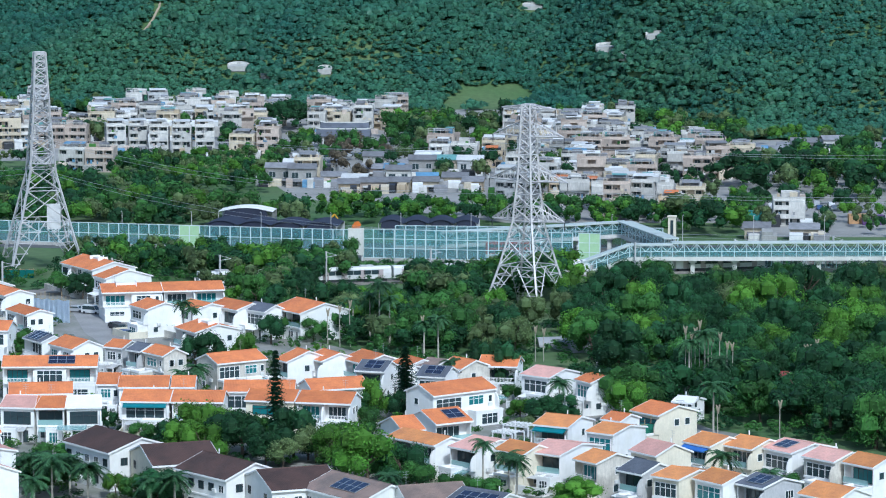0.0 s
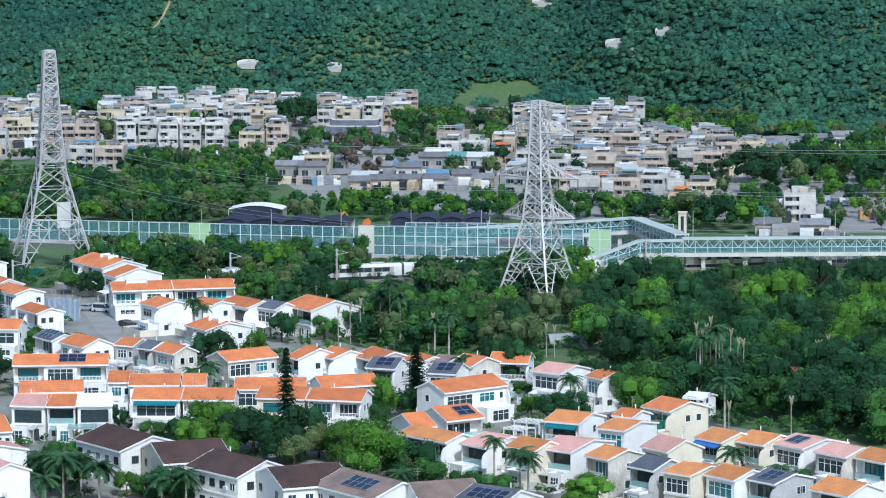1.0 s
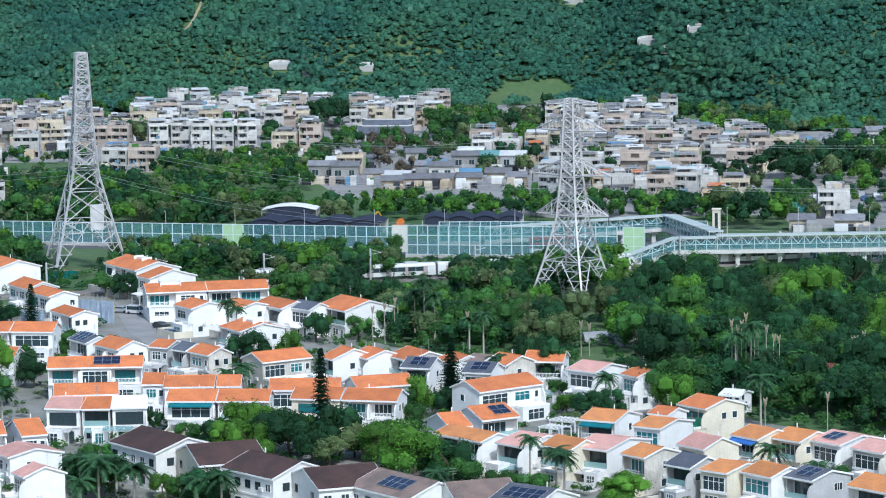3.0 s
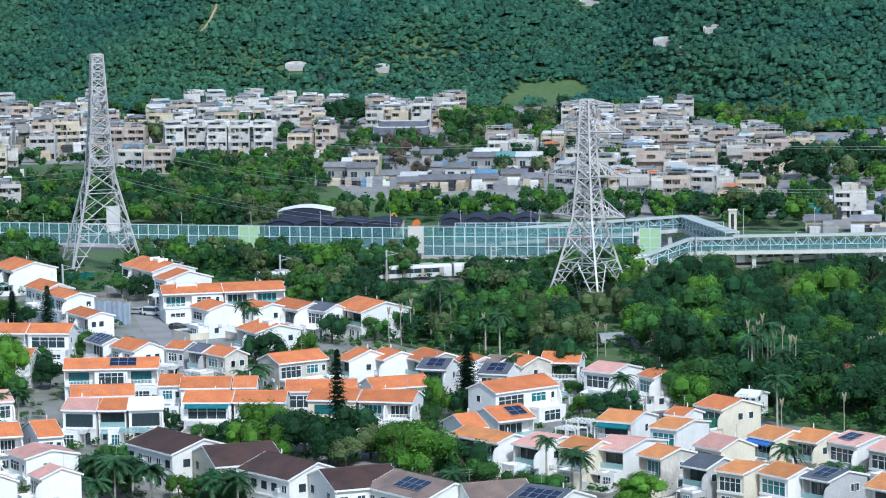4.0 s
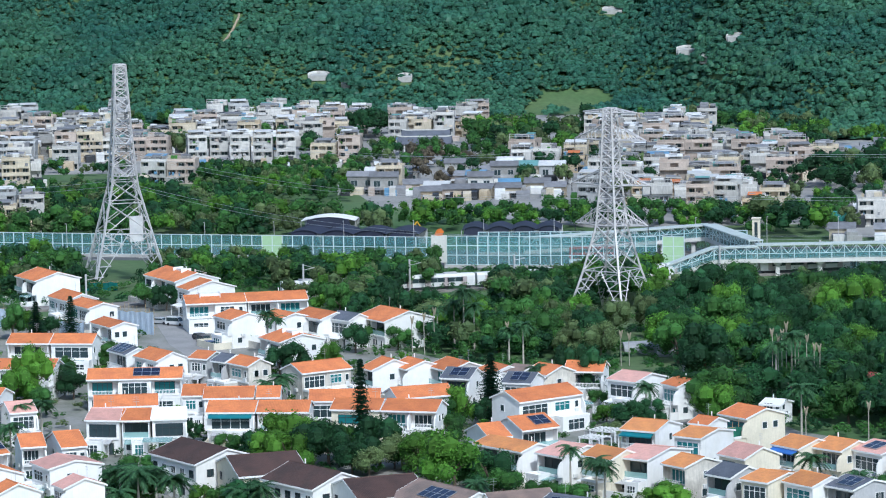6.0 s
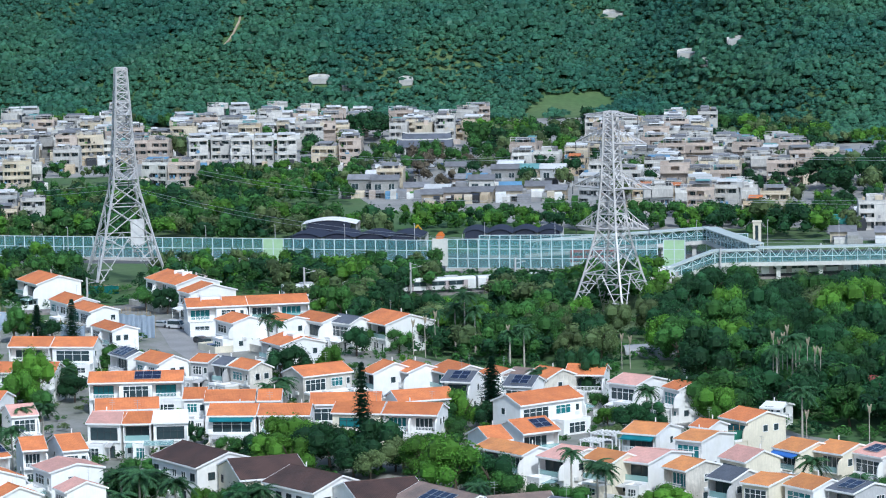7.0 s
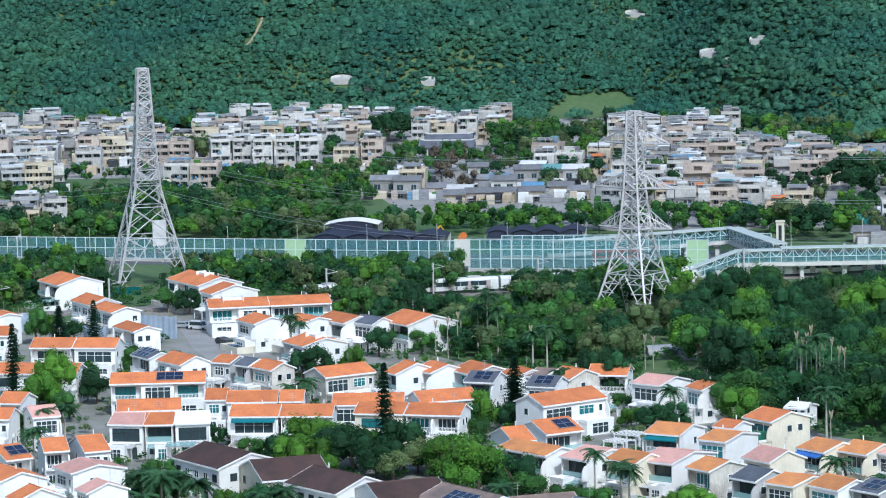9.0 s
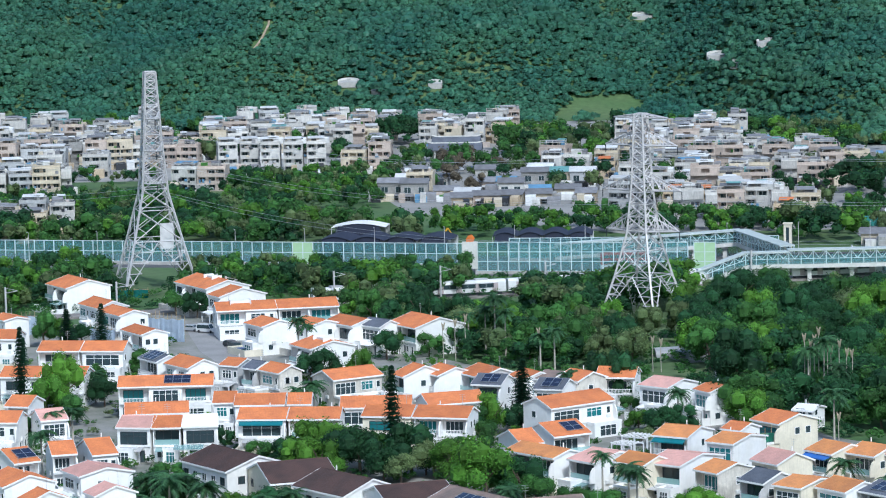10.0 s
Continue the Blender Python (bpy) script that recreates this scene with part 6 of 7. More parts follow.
wood([(-57.7, 812.3), (-35.4, 819.6), (-32.5, 797.0), (-44.6, 792.1)], 26, 4.2, 7, 9, 41, joined=True)
wood([(-31.5, 789.1), (-6.3, 789.1), (-6.2, 777.5), (-30.9, 772.8)], 14, 5, 3, 4.5, 42, joined=True)
wood([(27.7, 782.3), (61.7, 792.1), (119.5, 797.0), (111.9, 670.6), (51.8, 708.1), (34.6, 688.9), (25.7, 724.3)], 105, 7.8, 8, 12, 25, "dark mid dark bright dark mid")
wood([(28.9, 817.5), (69.7, 826.0), (138.6, 833.6), (132.6, 797.0), (27.8, 787.2)], 70, 5.5, 5, 7.5, 43, joined=True)
# Dark-leaved kinds; they also carry the cloud shade on this corner as leaf colour.
wood([(47.3, 692.6), (113.0, 677.8), (101.5, 578.3), (71.4, 606.2), (50.1, 640.0)], 60, 7.8, 8, 12, 26, "dark dark dark mid dark")
wood([(-165.9, 954.6), (-98.3, 948.9), (-40.9, 948.9), (-35.4, 969.0), (-74.7, 1008.8), (-117.6, 1053.6), (-182.9, 1053.6)], 190, 6, 7, 11, 27, "mid dark mid olive dark bright", joined=True)
wood([(-32.2, 966.1), (18.2, 963.2), (49.3, 954.6), (81.4, 966.1), (82.6, 980.9), (18.7, 990.0), (-33.3, 999.3)], 70, 5.5, 6, 8.5, 28, "mid mid dark bright", joined=True)
wood([(-18.2, 1190.5), (16.5, 1179.5), (18.0, 1283.2), (-17.7, 1293.5)], 40, 8, 8, 12, 29, "mid olive dark bright", joined=True)
wood([(-40.1, 1098.8), (15.1, 1080.2), (16.4, 1168.8), (-35.0, 1168.8)], 18, 10, 6, 9, 54, "dark mid olive bare", joined=True)
wood([(19.5, 1028.2), (81.3, 1004.0), (97.1, 1201.6), (23.0, 1219.9)], 22, 14, 6, 9, 55, "dark mid olive", joined=True)
wood([(-195.5, 1219.9), (-59.5, 1201.6), (-66.3, 1339.3), (-215.8, 1347.7)], 16, 20, 7, 10, 56, "dark mid olive", joined=True)
wood([(-63.6, 1285.7), (-50.8, 1278.1), (-52.4, 1320.0), (-64.5, 1325.5)], 7, 7, 10, 14, 30, "dark", joined=True)
wood([(-55.0, 1168.8), (-43.0, 1179.5), (-44.5, 1219.9), (-56.4, 1219.9)], 7, 8, 7, 10, 31, joined=True)
wood([(87.7, 1041.6), (133.2, 1041.6), (173.2, 1045.0), (188.4, 1137.7), (113.2, 1127.7), (93.4, 1089.4)], 70, 8, 9, 14, 32, "dark dark mid olive bright", joined=True)
wood([(99.8, 930.9), (154.5, 930.9), (164.0, 988.5), (107.5, 988.5)], 26, 8, 5, 9, 47, joined=True)
wood([(78.5, 930.9), (87.6, 930.9), (92.9, 988.5), (83.3, 988.5)], 8, 7, 5, 8, 48, joined=True)
wood([(64.2, 1137.7), (94.0, 1117.9), (101.0, 1201.6), (68.7, 1219.9)], 16, 9, 8, 11, 49, joined=True)
wood([(19.7, 1260.5), (43.9, 1248.3), (47.1, 1339.3), (23.3, 1353.3)], 16, 8, 7, 10, 50, joined=True)
wood([(65.3, 1312.0), (92.6, 1219.9), (94.7, 1248.3), (66.7, 1339.3)], 16, 8, 7, 10, 51, joined=True)
wood([(63.7, 937.8), (80.6, 937.8), (83.2, 969.0), (65.8, 969.0)], 14, 8, 7, 11, 33, joined=True)
wood([(-132.9, 1219.9), (-119.0, 1219.9), (-123.6, 1278.1), (-137.6, 1273.0)], 10, 8, 8, 11, 34, "dark olive mid", joined=True)
wood([(85.2, 1273.0), (107.3, 1253.2), (109.9, 1283.2), (88.3, 1304.0)], 12, 9, 7, 9, 35, joined=True)
wood([(-34.6, 1154.1), (-23.3, 1154.1), (-24.0, 1190.5), (-35.7, 1190.5)], 6, 9, 8, 11, 36, "dark bare mid", joined=True)
wood([(-101.2, 1062.3), (-52.2, 1053.6), (-56.4, 1137.7), (-108.3, 1158.3)], 90, 5.2, 5, 8, 37, joined=True)
wood([(-182.9, 1053.6), (-115.8, 1053.6), (-121.2, 1102.5), (-197.3, 1137.7)], 34, 8, 5, 7.5, 44, "mid olive dark mid", joined=True)
wood([(-72.1, 1137.7), (-49.3, 1145.9), (-50.4, 1170.9), (-74.2, 1170.9)], 12, 6, 5, 7, 45, joined=True)
wood([(-197.3, 1137.7), (-145.4, 1137.7), (-126.8, 1137.7), (-131.0, 1175.2), (-204.5, 1179.5)], 14, 9, 5, 7, 46, "dark olive mid", joined=True)
wood([(28.5, 1053.6), (37.1, 1053.6), (38.8, 1102.5), (29.8, 1102.5)], 4, 8, 9, 12, 38, joined=True)
wood([(-222.9, 1364.8), (-63.1, 1364.8), (-64.4, 1394.4), (-227.7, 1394.4)], 30, 9, 6, 9, 57, "bright olive mid", joined=True)
wood([(70.7, 1219.9), (198.9, 1201.6), (203.4, 1229.2), (72.4, 1248.3)], 26, 9, 6, 9, 58, "olive mid bright mid", joined=True)
wood([(27.7, 770.0), (61.7, 785.0), (119.5, 790.0), (111.9, 670.6), (51.8, 690.0), (36.0, 690.0), (30.0, 720.0)], 150, 5.6, 5.5, 9, 81, "dark mid dark mid dark bright", joined=True, clear=0.5)
# Same corner: cloud shade again put into the choice of dark leaves.
wood([(50.0, 692.6), (113.0, 677.8), (101.5, 578.3), (75.0, 604.0), (52.0, 632.0), (44.0, 650.0)], 120, 5.4, 6, 9.5, 82, "dark dark mid dark", joined=True, clear=0.5)
wood([(-40.0, 775.0), (-8.0, 772.8), (18.0, 772.0), (10.0, 712.0), (-10.0, 715.0), (-27.5, 742.0)], 80, 5.6, 5, 8.5, 83, "dark mid mid olive", joined=True, clear=0.5)
joined_trees('distant_trees', 'belts of green trees round the village and along the railway', 270, 0.090)
for x, y in scatter([(-44.9, 797.0), (-21.9, 817.5), (28.0, 792.1), (134.2, 807.2), (101.5, 578.3), (70.4, 597.6), (46.7, 623.0), (32.3, 663.6), (10.9, 688.9), (-9.8, 708.1), (-26.8, 731.0), (-43.0, 763.5)], 640, 3.5, 71, 0.3) + scatter([(-152.0, 873.6), (-93.4, 873.6), (-23.3, 867.6), (30.4, 861.8), (29.7, 839.1), (-6.7, 833.6), (-62.3, 839.1), (-140.6, 807.2)], 420, 3.8, 72, 1.0):
    JOIN.append((x, y, 2.6 + 1.6 * noise.noise((x / 9, y / 9, 0)), 2.3, 0 if (x * 7) % 1 < 0.6 else 1))
joined_trees('undergrowth', 'dense green shrubs under the valley trees', 150, 0.15, False)

for x, y, h, r, k in ((44.0, 812.0, 9.5, 5.5, "dark"), (50.5, 808.0, 10, 6.0, "mid"), (38.5, 801.0, 9, 5.0, "dark"), (50.0, 828.0, 8, 5.5, "dark"), (62.0, 760.0, 11, 7.0, "olive"), (88.0, 742.0, 11, 6.5, "bright"), (60.0, 700.0, 11, 6.5, "dark")):
    tree(x, y, h, r, k, group="trees of the valley wood")

# ---- estate trees ----
tree(-43.4, 600.4, 9.4, 5.0, 'bright', group='trees of the estate')
tree(-39.8, 606.2, 8.2, 4.2, 'bright', group='trees of the estate')
tree(-34.5, 592.0, 10.5, 5.5, 'dark', group='trees of the estate')
tree(-25.7, 592.0, 9.4, 5.3, 'dark', group='trees of the estate')
tree(-21.7, 589.2, 7.2, 4.3, 'olive', group='trees of the estate')
tree(-18.7, 586.4, 7.2, 4.6, 'bright', group='trees of the estate')
tree(-12.5, 564.8, 12.1, 6.7, 'bright', group='trees of the estate')
tree(-6.4, 564.8, 8.2, 5.0, 'dark', group='trees of the estate')
tree(-15.0, 633.6, 6.6, 3.8, 'mid', group='trees of the estate')
tree(-12.4, 633.6, 8.8, 3.1, 'bright', group='trees of the estate')
tree(-14.1, 640.0, 6.6, 4.1, 'dark', group='trees of the estate')
tree(-8.7, 633.6, 6.6, 3.6, 'dark', group='trees of the estate')
tree(-45.5, 548.1, 6.6, 4.8, 'dark', group='trees of the estate')
tree(-53.2, 557.8, 4.4, 2.6, 'bright', group='trees of the estate')
tree(-49.1, 552.9, 5.0, 3.1, 'mid', group='trees of the estate')
tree(-33.6, 545.7, 6.1, 5.4, 'bright', group='trees of the estate')
tree(-65.3, 575.7, 6.1, 4.8, 'mid', group='trees of the estate')
tree(-18.3, 606.2, 5.5, 4.3, 'mid', group='trees of the estate')
tree(-47.6, 700.3, 7.7, 4.3, 'dark', group='trees of the estate')
tree(-50.5, 701.8, 6.6, 3.6, 'dark', group='trees of the estate')
tree(-40.9, 704.2, 7.2, 3.4, 'bright', group='trees of the estate')
tree(-47.2, 750.0, 6.6, 4.1, 'dark', group='trees of the estate')
tree(-60.6, 748.2, 5.5, 3.8, 'mid', group='trees of the estate')
tree(-89.6, 812.3, 7.2, 4.8, 'mid', group='trees of the estate')
tree(-84.4, 807.2, 6.6, 3.6, 'dark', group='trees of the estate')
tree(7.3, 670.6, 9.9, 3.8, 'dark', group='trees of the estate')
tree(11.6, 663.6, 11.0, 4.3, 'dark', group='trees of the estate')
tree(35.3, 640.0, 9.9, 7.2, 'mid', group='trees of the estate')
tree(30.3, 644.6, 8.8, 4.8, 'dark', group='trees of the estate')
tree(33.8, 630.4, 8.8, 4.8, 'bright', group='trees of the estate')
tree(39.9, 646.6, 11.0, 6.6, 'dark', group='trees of the estate')
tree(14.2, 635.5, 4.4, 2.6, 'bright', group='trees of the estate')
tree(18.2, 630.4, 6.6, 4.8, 'dark', group='trees of the estate')
tree(22.4, 631.7, 5.5, 3.6, 'dark', group='trees of the estate')
tree(1.5, 555.3, 5.0, 3.4, 'mid', group='trees of the estate')
tree(6.9, 553.9, 4.4, 3.6, 'mid', group='trees of the estate')
tree(21.2, 545.7, 5.5, 4.8, 'bright', group='trees of the estate')
tree(62.8, 563.8, 6.6, 4.1, 'dark', group='trees of the estate')
tree(55.7, 557.8, 4.4, 3.0, 'mid', group='trees of the estate')
tree(-77.8, 714.5, 4.4, 3.6, 'mid', group='trees of the estate')
tree(-87.0, 717.7, 5.5, 4.1, 'mid', group='trees of the estate')
tree(-83.5, 717.7, 5.0, 3.6, 'dark', group='trees of the estate')
tree(-32.1, 741.2, 6.6, 4.2, 'mid', group='trees of the estate')
tree(-36.5, 732.7, 7.7, 4.2, 'dark', group='trees of the estate')
tree(-27.7, 736.9, 5.5, 3.6, 'mid', group='trees of the estate')
tree(-35.3, 759.0, 6.6, 4.8, 'dark', group='trees of the estate')
tree(14.3, 618.1, 3.9, 2.4, 'olive', group='trees of the estate')
tree(55.3, 593.6, 2.6, 2.4, 'bright', group='trees of the estate')
tree(13.0, 655.3, 3.9, 2.4, 'mid', group='trees of the estate')
tree(-98.5, 659.2, 9.9, 4.6, 'bright', group='trees of the estate')
tree(-96.2, 665.8, 12.1, 5.3, 'bright', group='trees of the estate')
tree(-92.6, 651.8, 6.6, 3.4, 'mid', group='trees of the estate')
tree(-113.4, 762.3, 8.8, 3.4, 'mid', group='trees of the estate')
tree(-110.6, 764.6, 6.6, 3.4, 'bright', group='trees of the estate')
tree(-105.1, 761.2, 6.6, 4.8, 'dark', group='trees of the estate')
tree(-89.2, 675.4, 6.6, 4.0, 'dark', group='trees of the estate')
tree(-92.8, 690.4, 7.7, 3.4, 'mid', group='trees of the estate')
tree(-89.8, 716.9, 4.4, 3.4, 'mid', group='trees of the estate')
tree(-87.1, 718.9, 4.4, 3.4, 'dark', group='trees of the estate')
tree(-129.8, 833.2, 5.5, 3.4, 'olive', group='trees of the estate')
tree(-126.3, 832.7, 4.4, 3.4, 'olive', group='trees of the estate')
tree(-100.7, 624.2, 5.5, 4.0, 'mid', group='trees of the estate')
tree(-96.4, 629.9, 5.5, 3.9, 'mid', group='trees of the estate')
tree(-68.3, 565.8, 6.6, 4.6, 'dark', group='trees of the estate')
tree(-64.2, 562.9, 6.6, 5.2, 'mid', group='trees of the estate')
tree(-45.3, 593.6, 7, 4.4, 'bright', group='trees of the estate')
tree(-47.8, 600.4, 6, 3.6, 'dark', group='trees of the estate')
tree(-41.3, 592.0, 7.5, 4.6, 'bright', group='trees of the estate')
tree(-37.6, 594.7, 8, 4.6, 'dark', group='trees of the estate')
tree(-33.0, 600.4, 7, 4, 'mid', group='trees of the estate')
tree(-30.3, 586.4, 7.5, 4.5, 'dark', group='trees of the estate')
tree(-27.3, 584.8, 6.5, 4.4, 'olive', group='trees of the estate')
tree(-23.3, 592.0, 6.5, 4.2, 'mid', group='trees of the estate')
tree(-20.0, 594.7, 6, 4, 'dark', group='trees of the estate')
tree(-16.5, 592.0, 6, 3.8, 'olive', group='trees of the estate')
tree(-14.5, 573.1, 7.5, 4.4, 'bright', group='trees of the estate')
tree(-9.7, 567.9, 8, 4.6, 'mid', group='trees of the estate')
tree(-4.1, 561.8, 6.5, 4.2, 'mid', group='trees of the estate')
tree(-8.3, 600.4, 5, 3.2, 'dark', group='trees of the estate')
tree(-14.1, 618.1, 5.5, 3.4, 'mid', group='trees of the estate')
tree(-16.5, 630.4, 5, 3, 'dark', group='trees of the estate')
tree(-53.8, 612.1, 3.6, 2.4, 'mid', group='trees of the estate')
tree(-60.8, 623.0, 4, 2, 'dark', group='trees of the estate')
tree(-50.5, 603.3, 4.5, 3, 'mid', group='trees of the estate')
conifer(-29.2, 600.4, 18.3, 1.05, 1)
conifer(-7.0, 640.0, 13.2, 1.85, 2)
conifer(-106.5, 748.0, 10.5, 1.9, 3)
conifer(-99.5, 752.5, 11, 1.7, 4)
conifer(-103.5, 663.2, 18, 1.0, 5)
conifer(-107.3, 692.1, 12, 1.0, 6)
palm(-66.5, 557.8, 6.4, 3.5)
palm(-63.0, 552.9, 7.0, 3.6)
palm(-60.6, 557.3, 6.2, 3.3)
palm(-57.0, 550.5, 6.2, 3.5)
palm(-65.4, 548.0, 4.6, 3.0)
palm(-46.5, 546.0, 5.0, 3.0)
palm(-55.1, 732.7, 9, 2.6)
palm(-53.2, 731.0, 8, 2.4)
palm(-47.0, 660.1, 6, 3)
palm(-48.4, 656.7, 5, 2.6)
palm(-50.3, 660.1, 5, 2.4)
palm(-13.5, 732.7, 13, 3.2)
palm(-15.6, 736.1, 10, 2.8)
palm(-11.3, 731.0, 10, 2.8)
palm(-19.2, 736.1, 9, 2.4)
palm(-3.9, 708.1, 8, 2.4)
palm(1.7, 660.1, 7, 2.6)
palm(21.5, 635.5, 7, 2.8)
palm(44.4, 545.7, 9, 3)
palm(51.4, 541.0, 7, 3)
palm(6.5, 557.8, 9, 2.2)
palm(10.7, 557.8, 7, 2.8)
palm(11.9, 552.9, 7, 2.6)
palm(48.6, 618.1, 9, 3.2)
palm(-8.4, 543.3, 6, 2.6)
palm(56.2, 573.1, 5, 2.2)
palm(-1.0, 708.1, 9, 2.6)
palm(70.7, 563.8, 5, 2.4)
palm(-92.3, 623.3, 7, 2.8)
palm(-88.6, 626.0, 7, 2.8)
palm(-89.6, 594.2, 8, 3)
palm(-91.4, 679.3, 6, 2.6)
palm(-74.0, 700.3, 4, 2)
palm(-71.7, 700.3, 4.5, 2)
palm(-42.5, 543.3, 6, 3)
for i, (x, h) in enumerate(((45.9, 12.5), (47.3, 11.0), (49.0, 13.0), (50.3, 10.5), (51.2, 9.8), (52.9, 10.6), (53.9, 9.6), (55.0, 9.0), (48.2, 11.6), (46.4, 9.0))):
    palm(x, 653.0 + 2.5 * (i % 3), h + 1.5, bare=True)
palm(49.6, 653.0, 13.5, 3.2)
palm(46.6, 652.0, 12.0, 2.8)
palm(52.0, 650.0, 9.0, 2.8)
palm(-24.4, 731.0, 7, bare=True)
palm(-21.8, 729.3, 8, bare=True)
palm(-19.6, 729.3, 9, bare=True)
palm(32.1, 741.2, 7, bare=True)
palm(19.0, 708.1, 6.5, bare=True)
palm(20.7, 708.1, 6, bare=True)
palm(-4.3, 720.2, 7, bare=True)
palm(59.3, 605.0, 7.5, bare=True)
palm(48.7, 609.1, 6, bare=True)
palm(70.6, 670.6, 8, bare=True)
palm(71.3, 670.6, 8, bare=True)
palm(72.8, 670.6, 9, bare=True)
palm(30.0, 643.3, 5.5, bare=True)
palm(31.0, 642.0, 6, bare=True)
palm(31.9, 644.6, 5.5, bare=True)
palm(32.5, 642.0, 5, bare=True)

# ---- garden pergolas ----
def pergola(x, y, rz, w, d, h, glazed):
    """A white garden pergola: posts, edge beams, slats or a glass sheet."""
    b = root("pergola", x, y, 0, rz, "white garden pergola with a glass sheet roof" if glazed else "white slatted garden pergola beside a villa", "pergola", "garden pergolas")
    post = shared("pergola_post%.1f" % h, lambda bm: box(bm, -0.08, 0.08, -0.08, 0.08, -0.2, h), TRIM)
    for sx in (-1, 0, 1):
        for sy in (-1, 1):
            put("post", post, b, (sx * (w / 2 - 0.1), sy * (d / 2 - 0.1), 0))
    for sy in (-1, 1):
        bm = bmesh.new()
        box(bm, -w / 2, w / 2, sy * (d / 2 - 0.1) - 0.07, sy * (d / 2 - 0.1) + 0.07, h, h + 0.2)
        part("beam", bm, TRIM, b)
    if glazed:
        bm = bmesh.new()
        prism_x(bm, [(-d / 2 - 0.2, h + 0.2), (d / 2, h + 0.5), (d / 2, h + 0.54), (-d / 2 - 0.2, h + 0.24)], -w / 2 - 0.1, w / 2 + 0.1)
        part("glass_roof", bm, BALG, b, "greenish glass sheet")
    else:
        slat = shared("pergola_slat%.1f" % d, lambda bm: box(bm, -0.05, 0.05, -d / 2 - 0.2, d / 2 + 0.2, h + 0.2, h + 0.34), TRIM)
        for i in range(int(w / 0.8) + 1):
            put("slat", slat, b, (-w / 2 + 0.1 + i * 0.8, 0, 0))


for x, y, rz, w, d, g in ((14.0, 611.0, -35, 5.6, 4.0, 0), (18.5, 604.5, -35, 5.0, 3.6, 1), (11.5, 603.5, -40, 4.6, 3.6, 0), (33.5, 604.0, -40, 4.6, 3.6, 1), (-65.5, 606.5, 2, 5.0, 3.0, 1), (-72.5, 655.5, 2, 6.0, 3.2, 0),
                          (-98.0, 705.5, -7, 6.4, 3.4, 1), (-45.5, 737.5, -50, 5.0, 3.4, 0), (9.0, 640.5, 38, 5.0, 3.2, 1), (25.5, 640.0, -45, 4.6, 3.2, 0), (-35.0, 660.5, 35, 5.2, 3.2, 1), (40.5, 579.5, -50, 4.6, 3.0, 0)):
    pergola(x, y, rz, w, d, 2.9, g)

# ---- cars ----
car(-83.4, 784.3, -20, 1, False)
car(-79.5, 781.4, -25, 0, True)
car(-70.2, 750.0, -60, 2, True)
car(-68.6, 744.7, -60, 3, False)
car(-71.8, 757.1, -55, 2, False)
crng = random.Random(9)
for i in range(24):
    car(-113.4 + i * 3.7, 1183.9 + crng.uniform(-0.6, 0.6), 90 + crng.uniform(-6, 6), crng.choice([0, 0, 1, 2, 3, 1]))
for i in range(18):
    car(83.3 + (i % 9) * 4.4, 1008.8 + (i // 9) * 9 + crng.uniform(-0.6, 0.6), 90 + crng.uniform(-8, 8), crng.choice([0, 0, 1, 2, 3, 1]), i % 5 == 0)

# ---- sheds by the highway ----
shade_roof(-45.5, 937.0, -8, 36, 13, 4.0, NAVY, 'long shed under navy shade cloth by the highway', 4)
shade_roof(-3.7, 943.0, -2, 27, 13, 3.8, NAVY, 'shed under navy shade cloth by the highway', 4)
shade_roof(-53.7, 951.5, -4, 15, 9, 6.0, WHITET, 'open shed with a white canopy', 1)
for x, y in scatter([(-133.8, 732.7), (-103.7, 750.0), (-102.2, 817.5), (-81.6, 750.0), (-62.2, 677.8), (-50.5, 677.8), (-55.8, 750.0), (-72.8, 817.5), (-46.4, 777.5), (-26.9, 732.7), (-9.5, 692.6), (32.3, 663.6), (47.9, 612.1), (85.7, 567.9), (87.3, 520.7), (-94.2, 512.2)], 900, 2.2, 73, 0.2):
    JOIN.append((x, y, 1.9 + 1.3 * noise.noise((x / 6, y / 6, 2)), 1.6 + 0.6 * noise.noise((x / 5, y / 5, 7)), (0, 1, 2, 0, 3)[int(x * 7) % 5]))
joined_trees('garden_shrubs', 'green garden shrubs and hedges between the villas', 120, 0.16, False)

# ---- small structures ----
lift_tower(59.3, 895.7, 10.0)
signboard(-22.2, 883.3)
temple(-35.0, 1219.9, -4)
digger(-33.2, 954.5)
tent(22.9, 731.0, 15)
tent(26.9, 726.0, 20)
tent(29.7, 722.7, 10)
container(84.2, 990.0, 5, mat('container_purple', (0.13, 0.05, 0.22), 0.6, 0.08, streak=0.1), 'purple corrugated shipping container in the yard')
container(120.4, 969.0, 5, mat('container_purple', (0.13, 0.05, 0.22), 0.6, 0.08, streak=0.1), 'purple corrugated shipping container in the yard')
container(88.2, 980.9, 5, mat('container_teal', (0.05, 0.25, 0.22), 0.6, 0.08, streak=0.1), 'teal corrugated shipping container in the yard')
container(116.8, 972.0, 5, mat('container_buff', (0.5, 0.3, 0.15), 0.6, 0.08, streak=0.1), 'buff corrugated shipping container in the yard')
for i in range(16):
    street_lamp(-140.6 + i * 18.5, 921.5 - i * 1.2, 9.0)
for i in range(14):
    rail_mast(-153.8 + i * 25.14, 798.5 + i * 6.62, -55.0)
scaffold((-93.8, 771.9), (-82.9, 766.3), 5.0, TARP, 'pale blue tarpaulin hoarding on a bamboo scaffold')
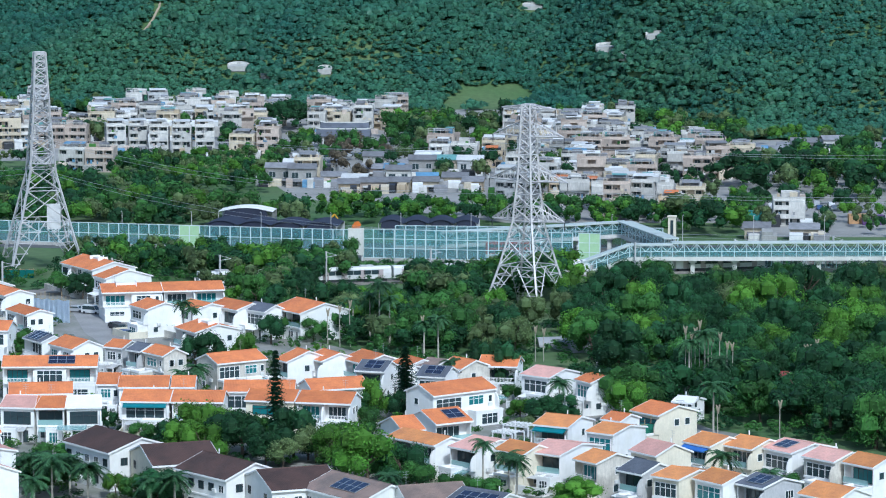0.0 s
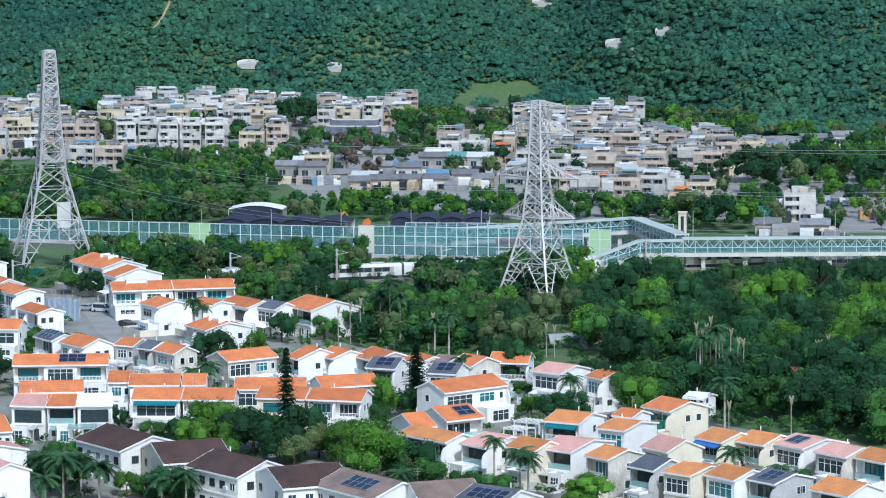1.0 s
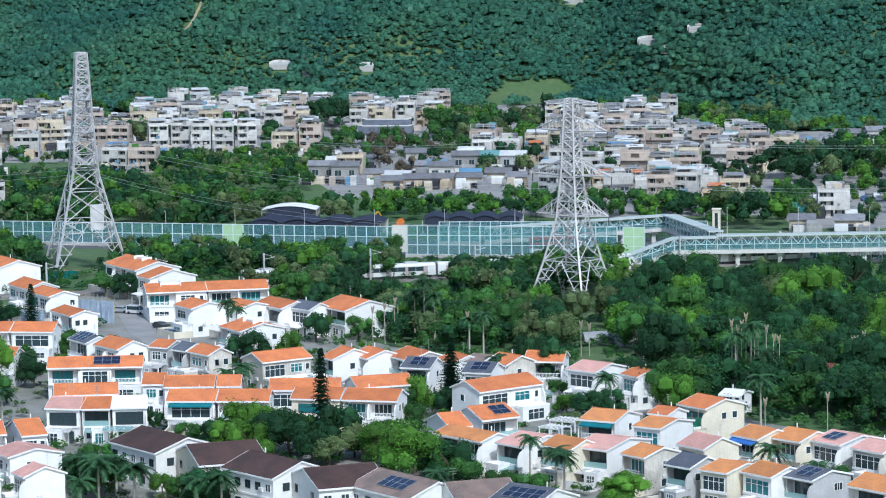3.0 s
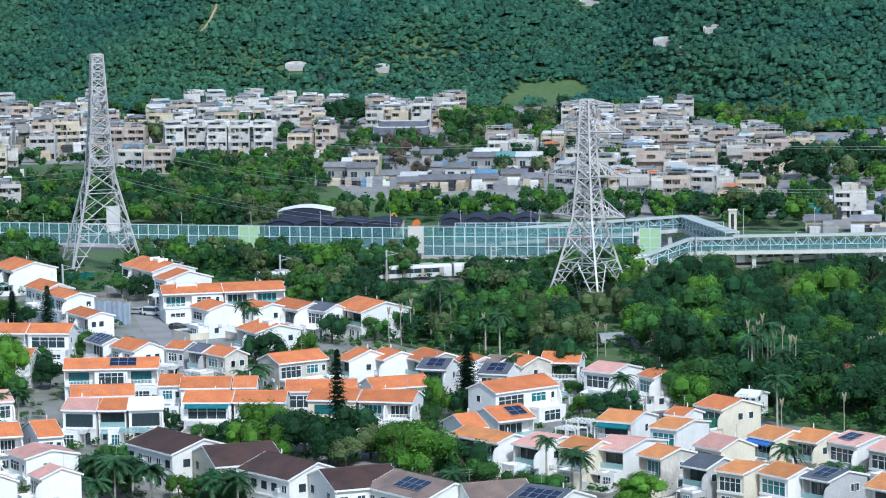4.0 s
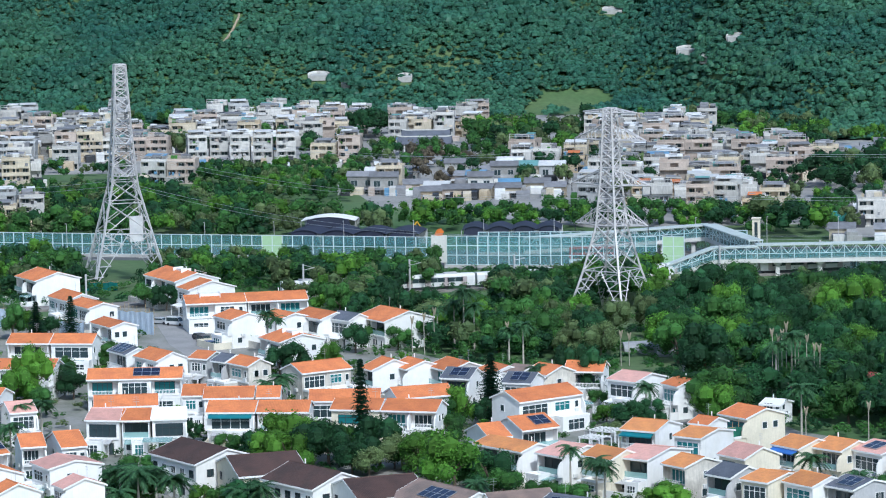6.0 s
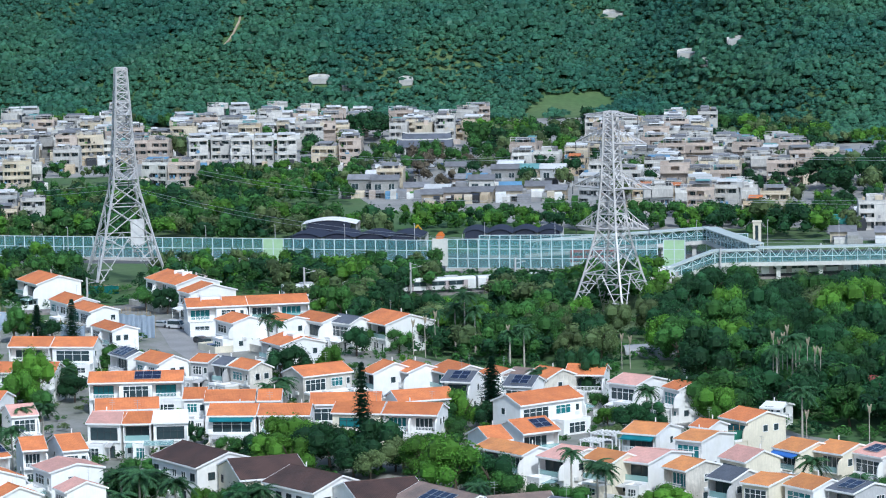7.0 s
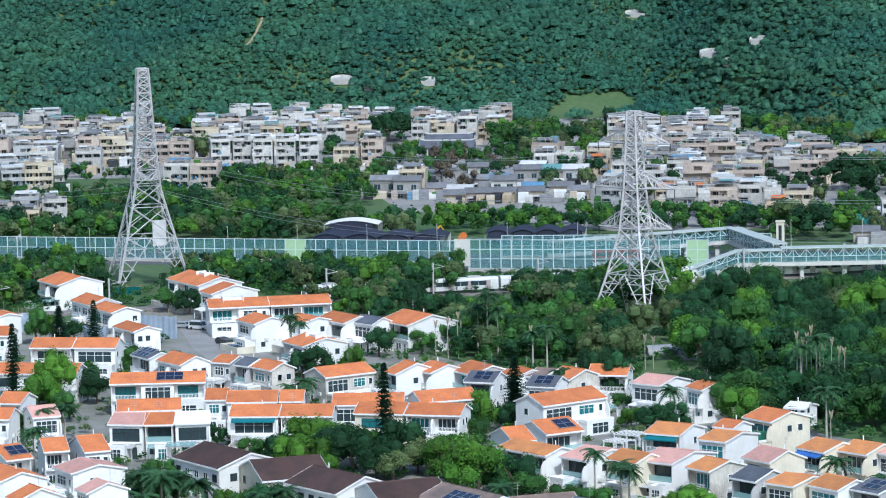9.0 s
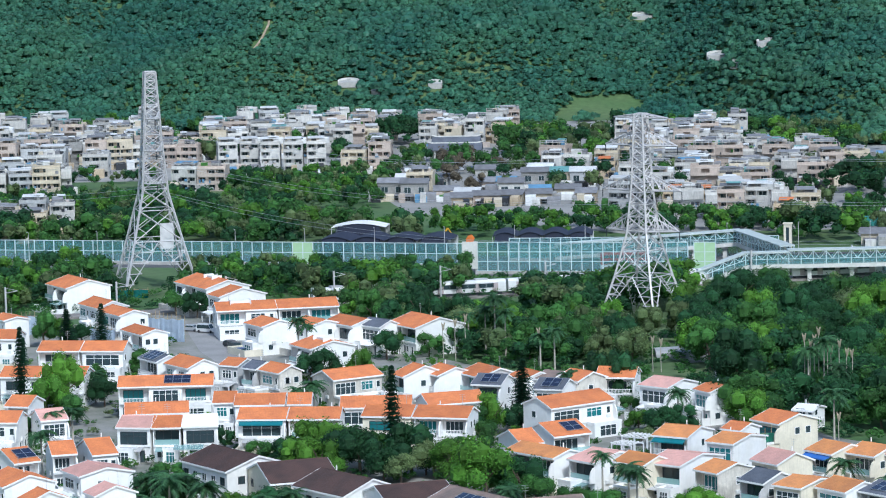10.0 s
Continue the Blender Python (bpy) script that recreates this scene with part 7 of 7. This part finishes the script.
scaffold((-124.9, 779.5), (-118.4, 784.2), 4.2, TARP, 'pale blue tarpaulin hoarding on a bamboo scaffold')
scaffold((-103.1, 760.0), (-97.3, 757.4), 4.2, TARP, 'pale blue tarpaulin hoarding on a bamboo scaffold')
scaffold((33.1, 602.7), (37.8, 601.6), 4.6, mat('green_net', (0.06, 0.30, 0.20), 0.8, 0.1, 0.5, 4.0), 'green safety netting on a bamboo scaffold')
scaffold((-111.5, 848.0), (-100.4, 848.0), 2.0, mat('teal_mesh', (0.02, 0.22, 0.20), 0.8, 0.1, 0.5, 4.0), 'teal mesh fence of a ball court', 0.4)

# ---- hillside ----
CLEAR.append((11.7, 1415.5, 7, 0.4))
CLEAR.append((5.0, 1407.4, 6, 0.4))
CLEAR.append((18.8, 1411.4, 7, 0.4))
CLEAR.append((15.3, 1422.8, 5, 0.5))
for x, y, r in ((25.0, 1422.0, 7), (32.0, 1426.0, 5)):
    CLEAR.append((x, y, r, 0.5))
CLEAR.append((-84.4, 1433.1, 5.4, 0.8))
grave(-84.4, 1435.1, land(-84.4, 1435.1) + 1.6, 9)
CLEAR.append((-48.7, 1431.0, 3.6, 0.8))
grave(-48.7, 1433.0, land(-48.7, 1433.0) + 1.6, 6)
CLEAR.append((68.3, 1429.1, 4.8, 0.8))
grave(68.3, 1431.1, land(68.3, 1431.1) + 1.6, 11)
CLEAR.append((86.5, 1407.6, 4.2, 0.8))
grave(86.5, 1409.6, land(86.5, 1409.6) + 1.6, 9)
CLEAR.append((39.3, 1522.1, 5.4, 0.8))
grave(39.3, 1524.1, land(39.3, 1524.1) + 1.6, 9)
CLEAR.append((73.6, 1409.6, 3.0, 0.8))
grave(73.6, 1411.6, land(73.6, 1411.6) + 1.6, 5)
CLEAR.append((-72.9, 1426.7, 2.4, 0.8))
grave(-72.9, 1428.7, land(-72.9, 1428.7) + 1.6, 4)
hill_path([(-126.6, 1466.8), (-124.7, 1472.1), (-123.2, 1477.4), (-122.2, 1483.8), (-121.2, 1489.1), (-121.4, 1505.0)], 0.9)
CLEAR.append((-126.6, 1465.8, 2.6, 0.5))
CLEAR.append((-124.7, 1471.1, 2.6, 0.5))
CLEAR.append((-123.2, 1476.4, 2.6, 0.5))
CLEAR.append((-122.2, 1482.8, 2.6, 0.5))
CLEAR.append((-121.2, 1488.1, 2.6, 0.5))
CLEAR.append((-121.4, 1504.0, 2.6, 0.5))
hill_wood()
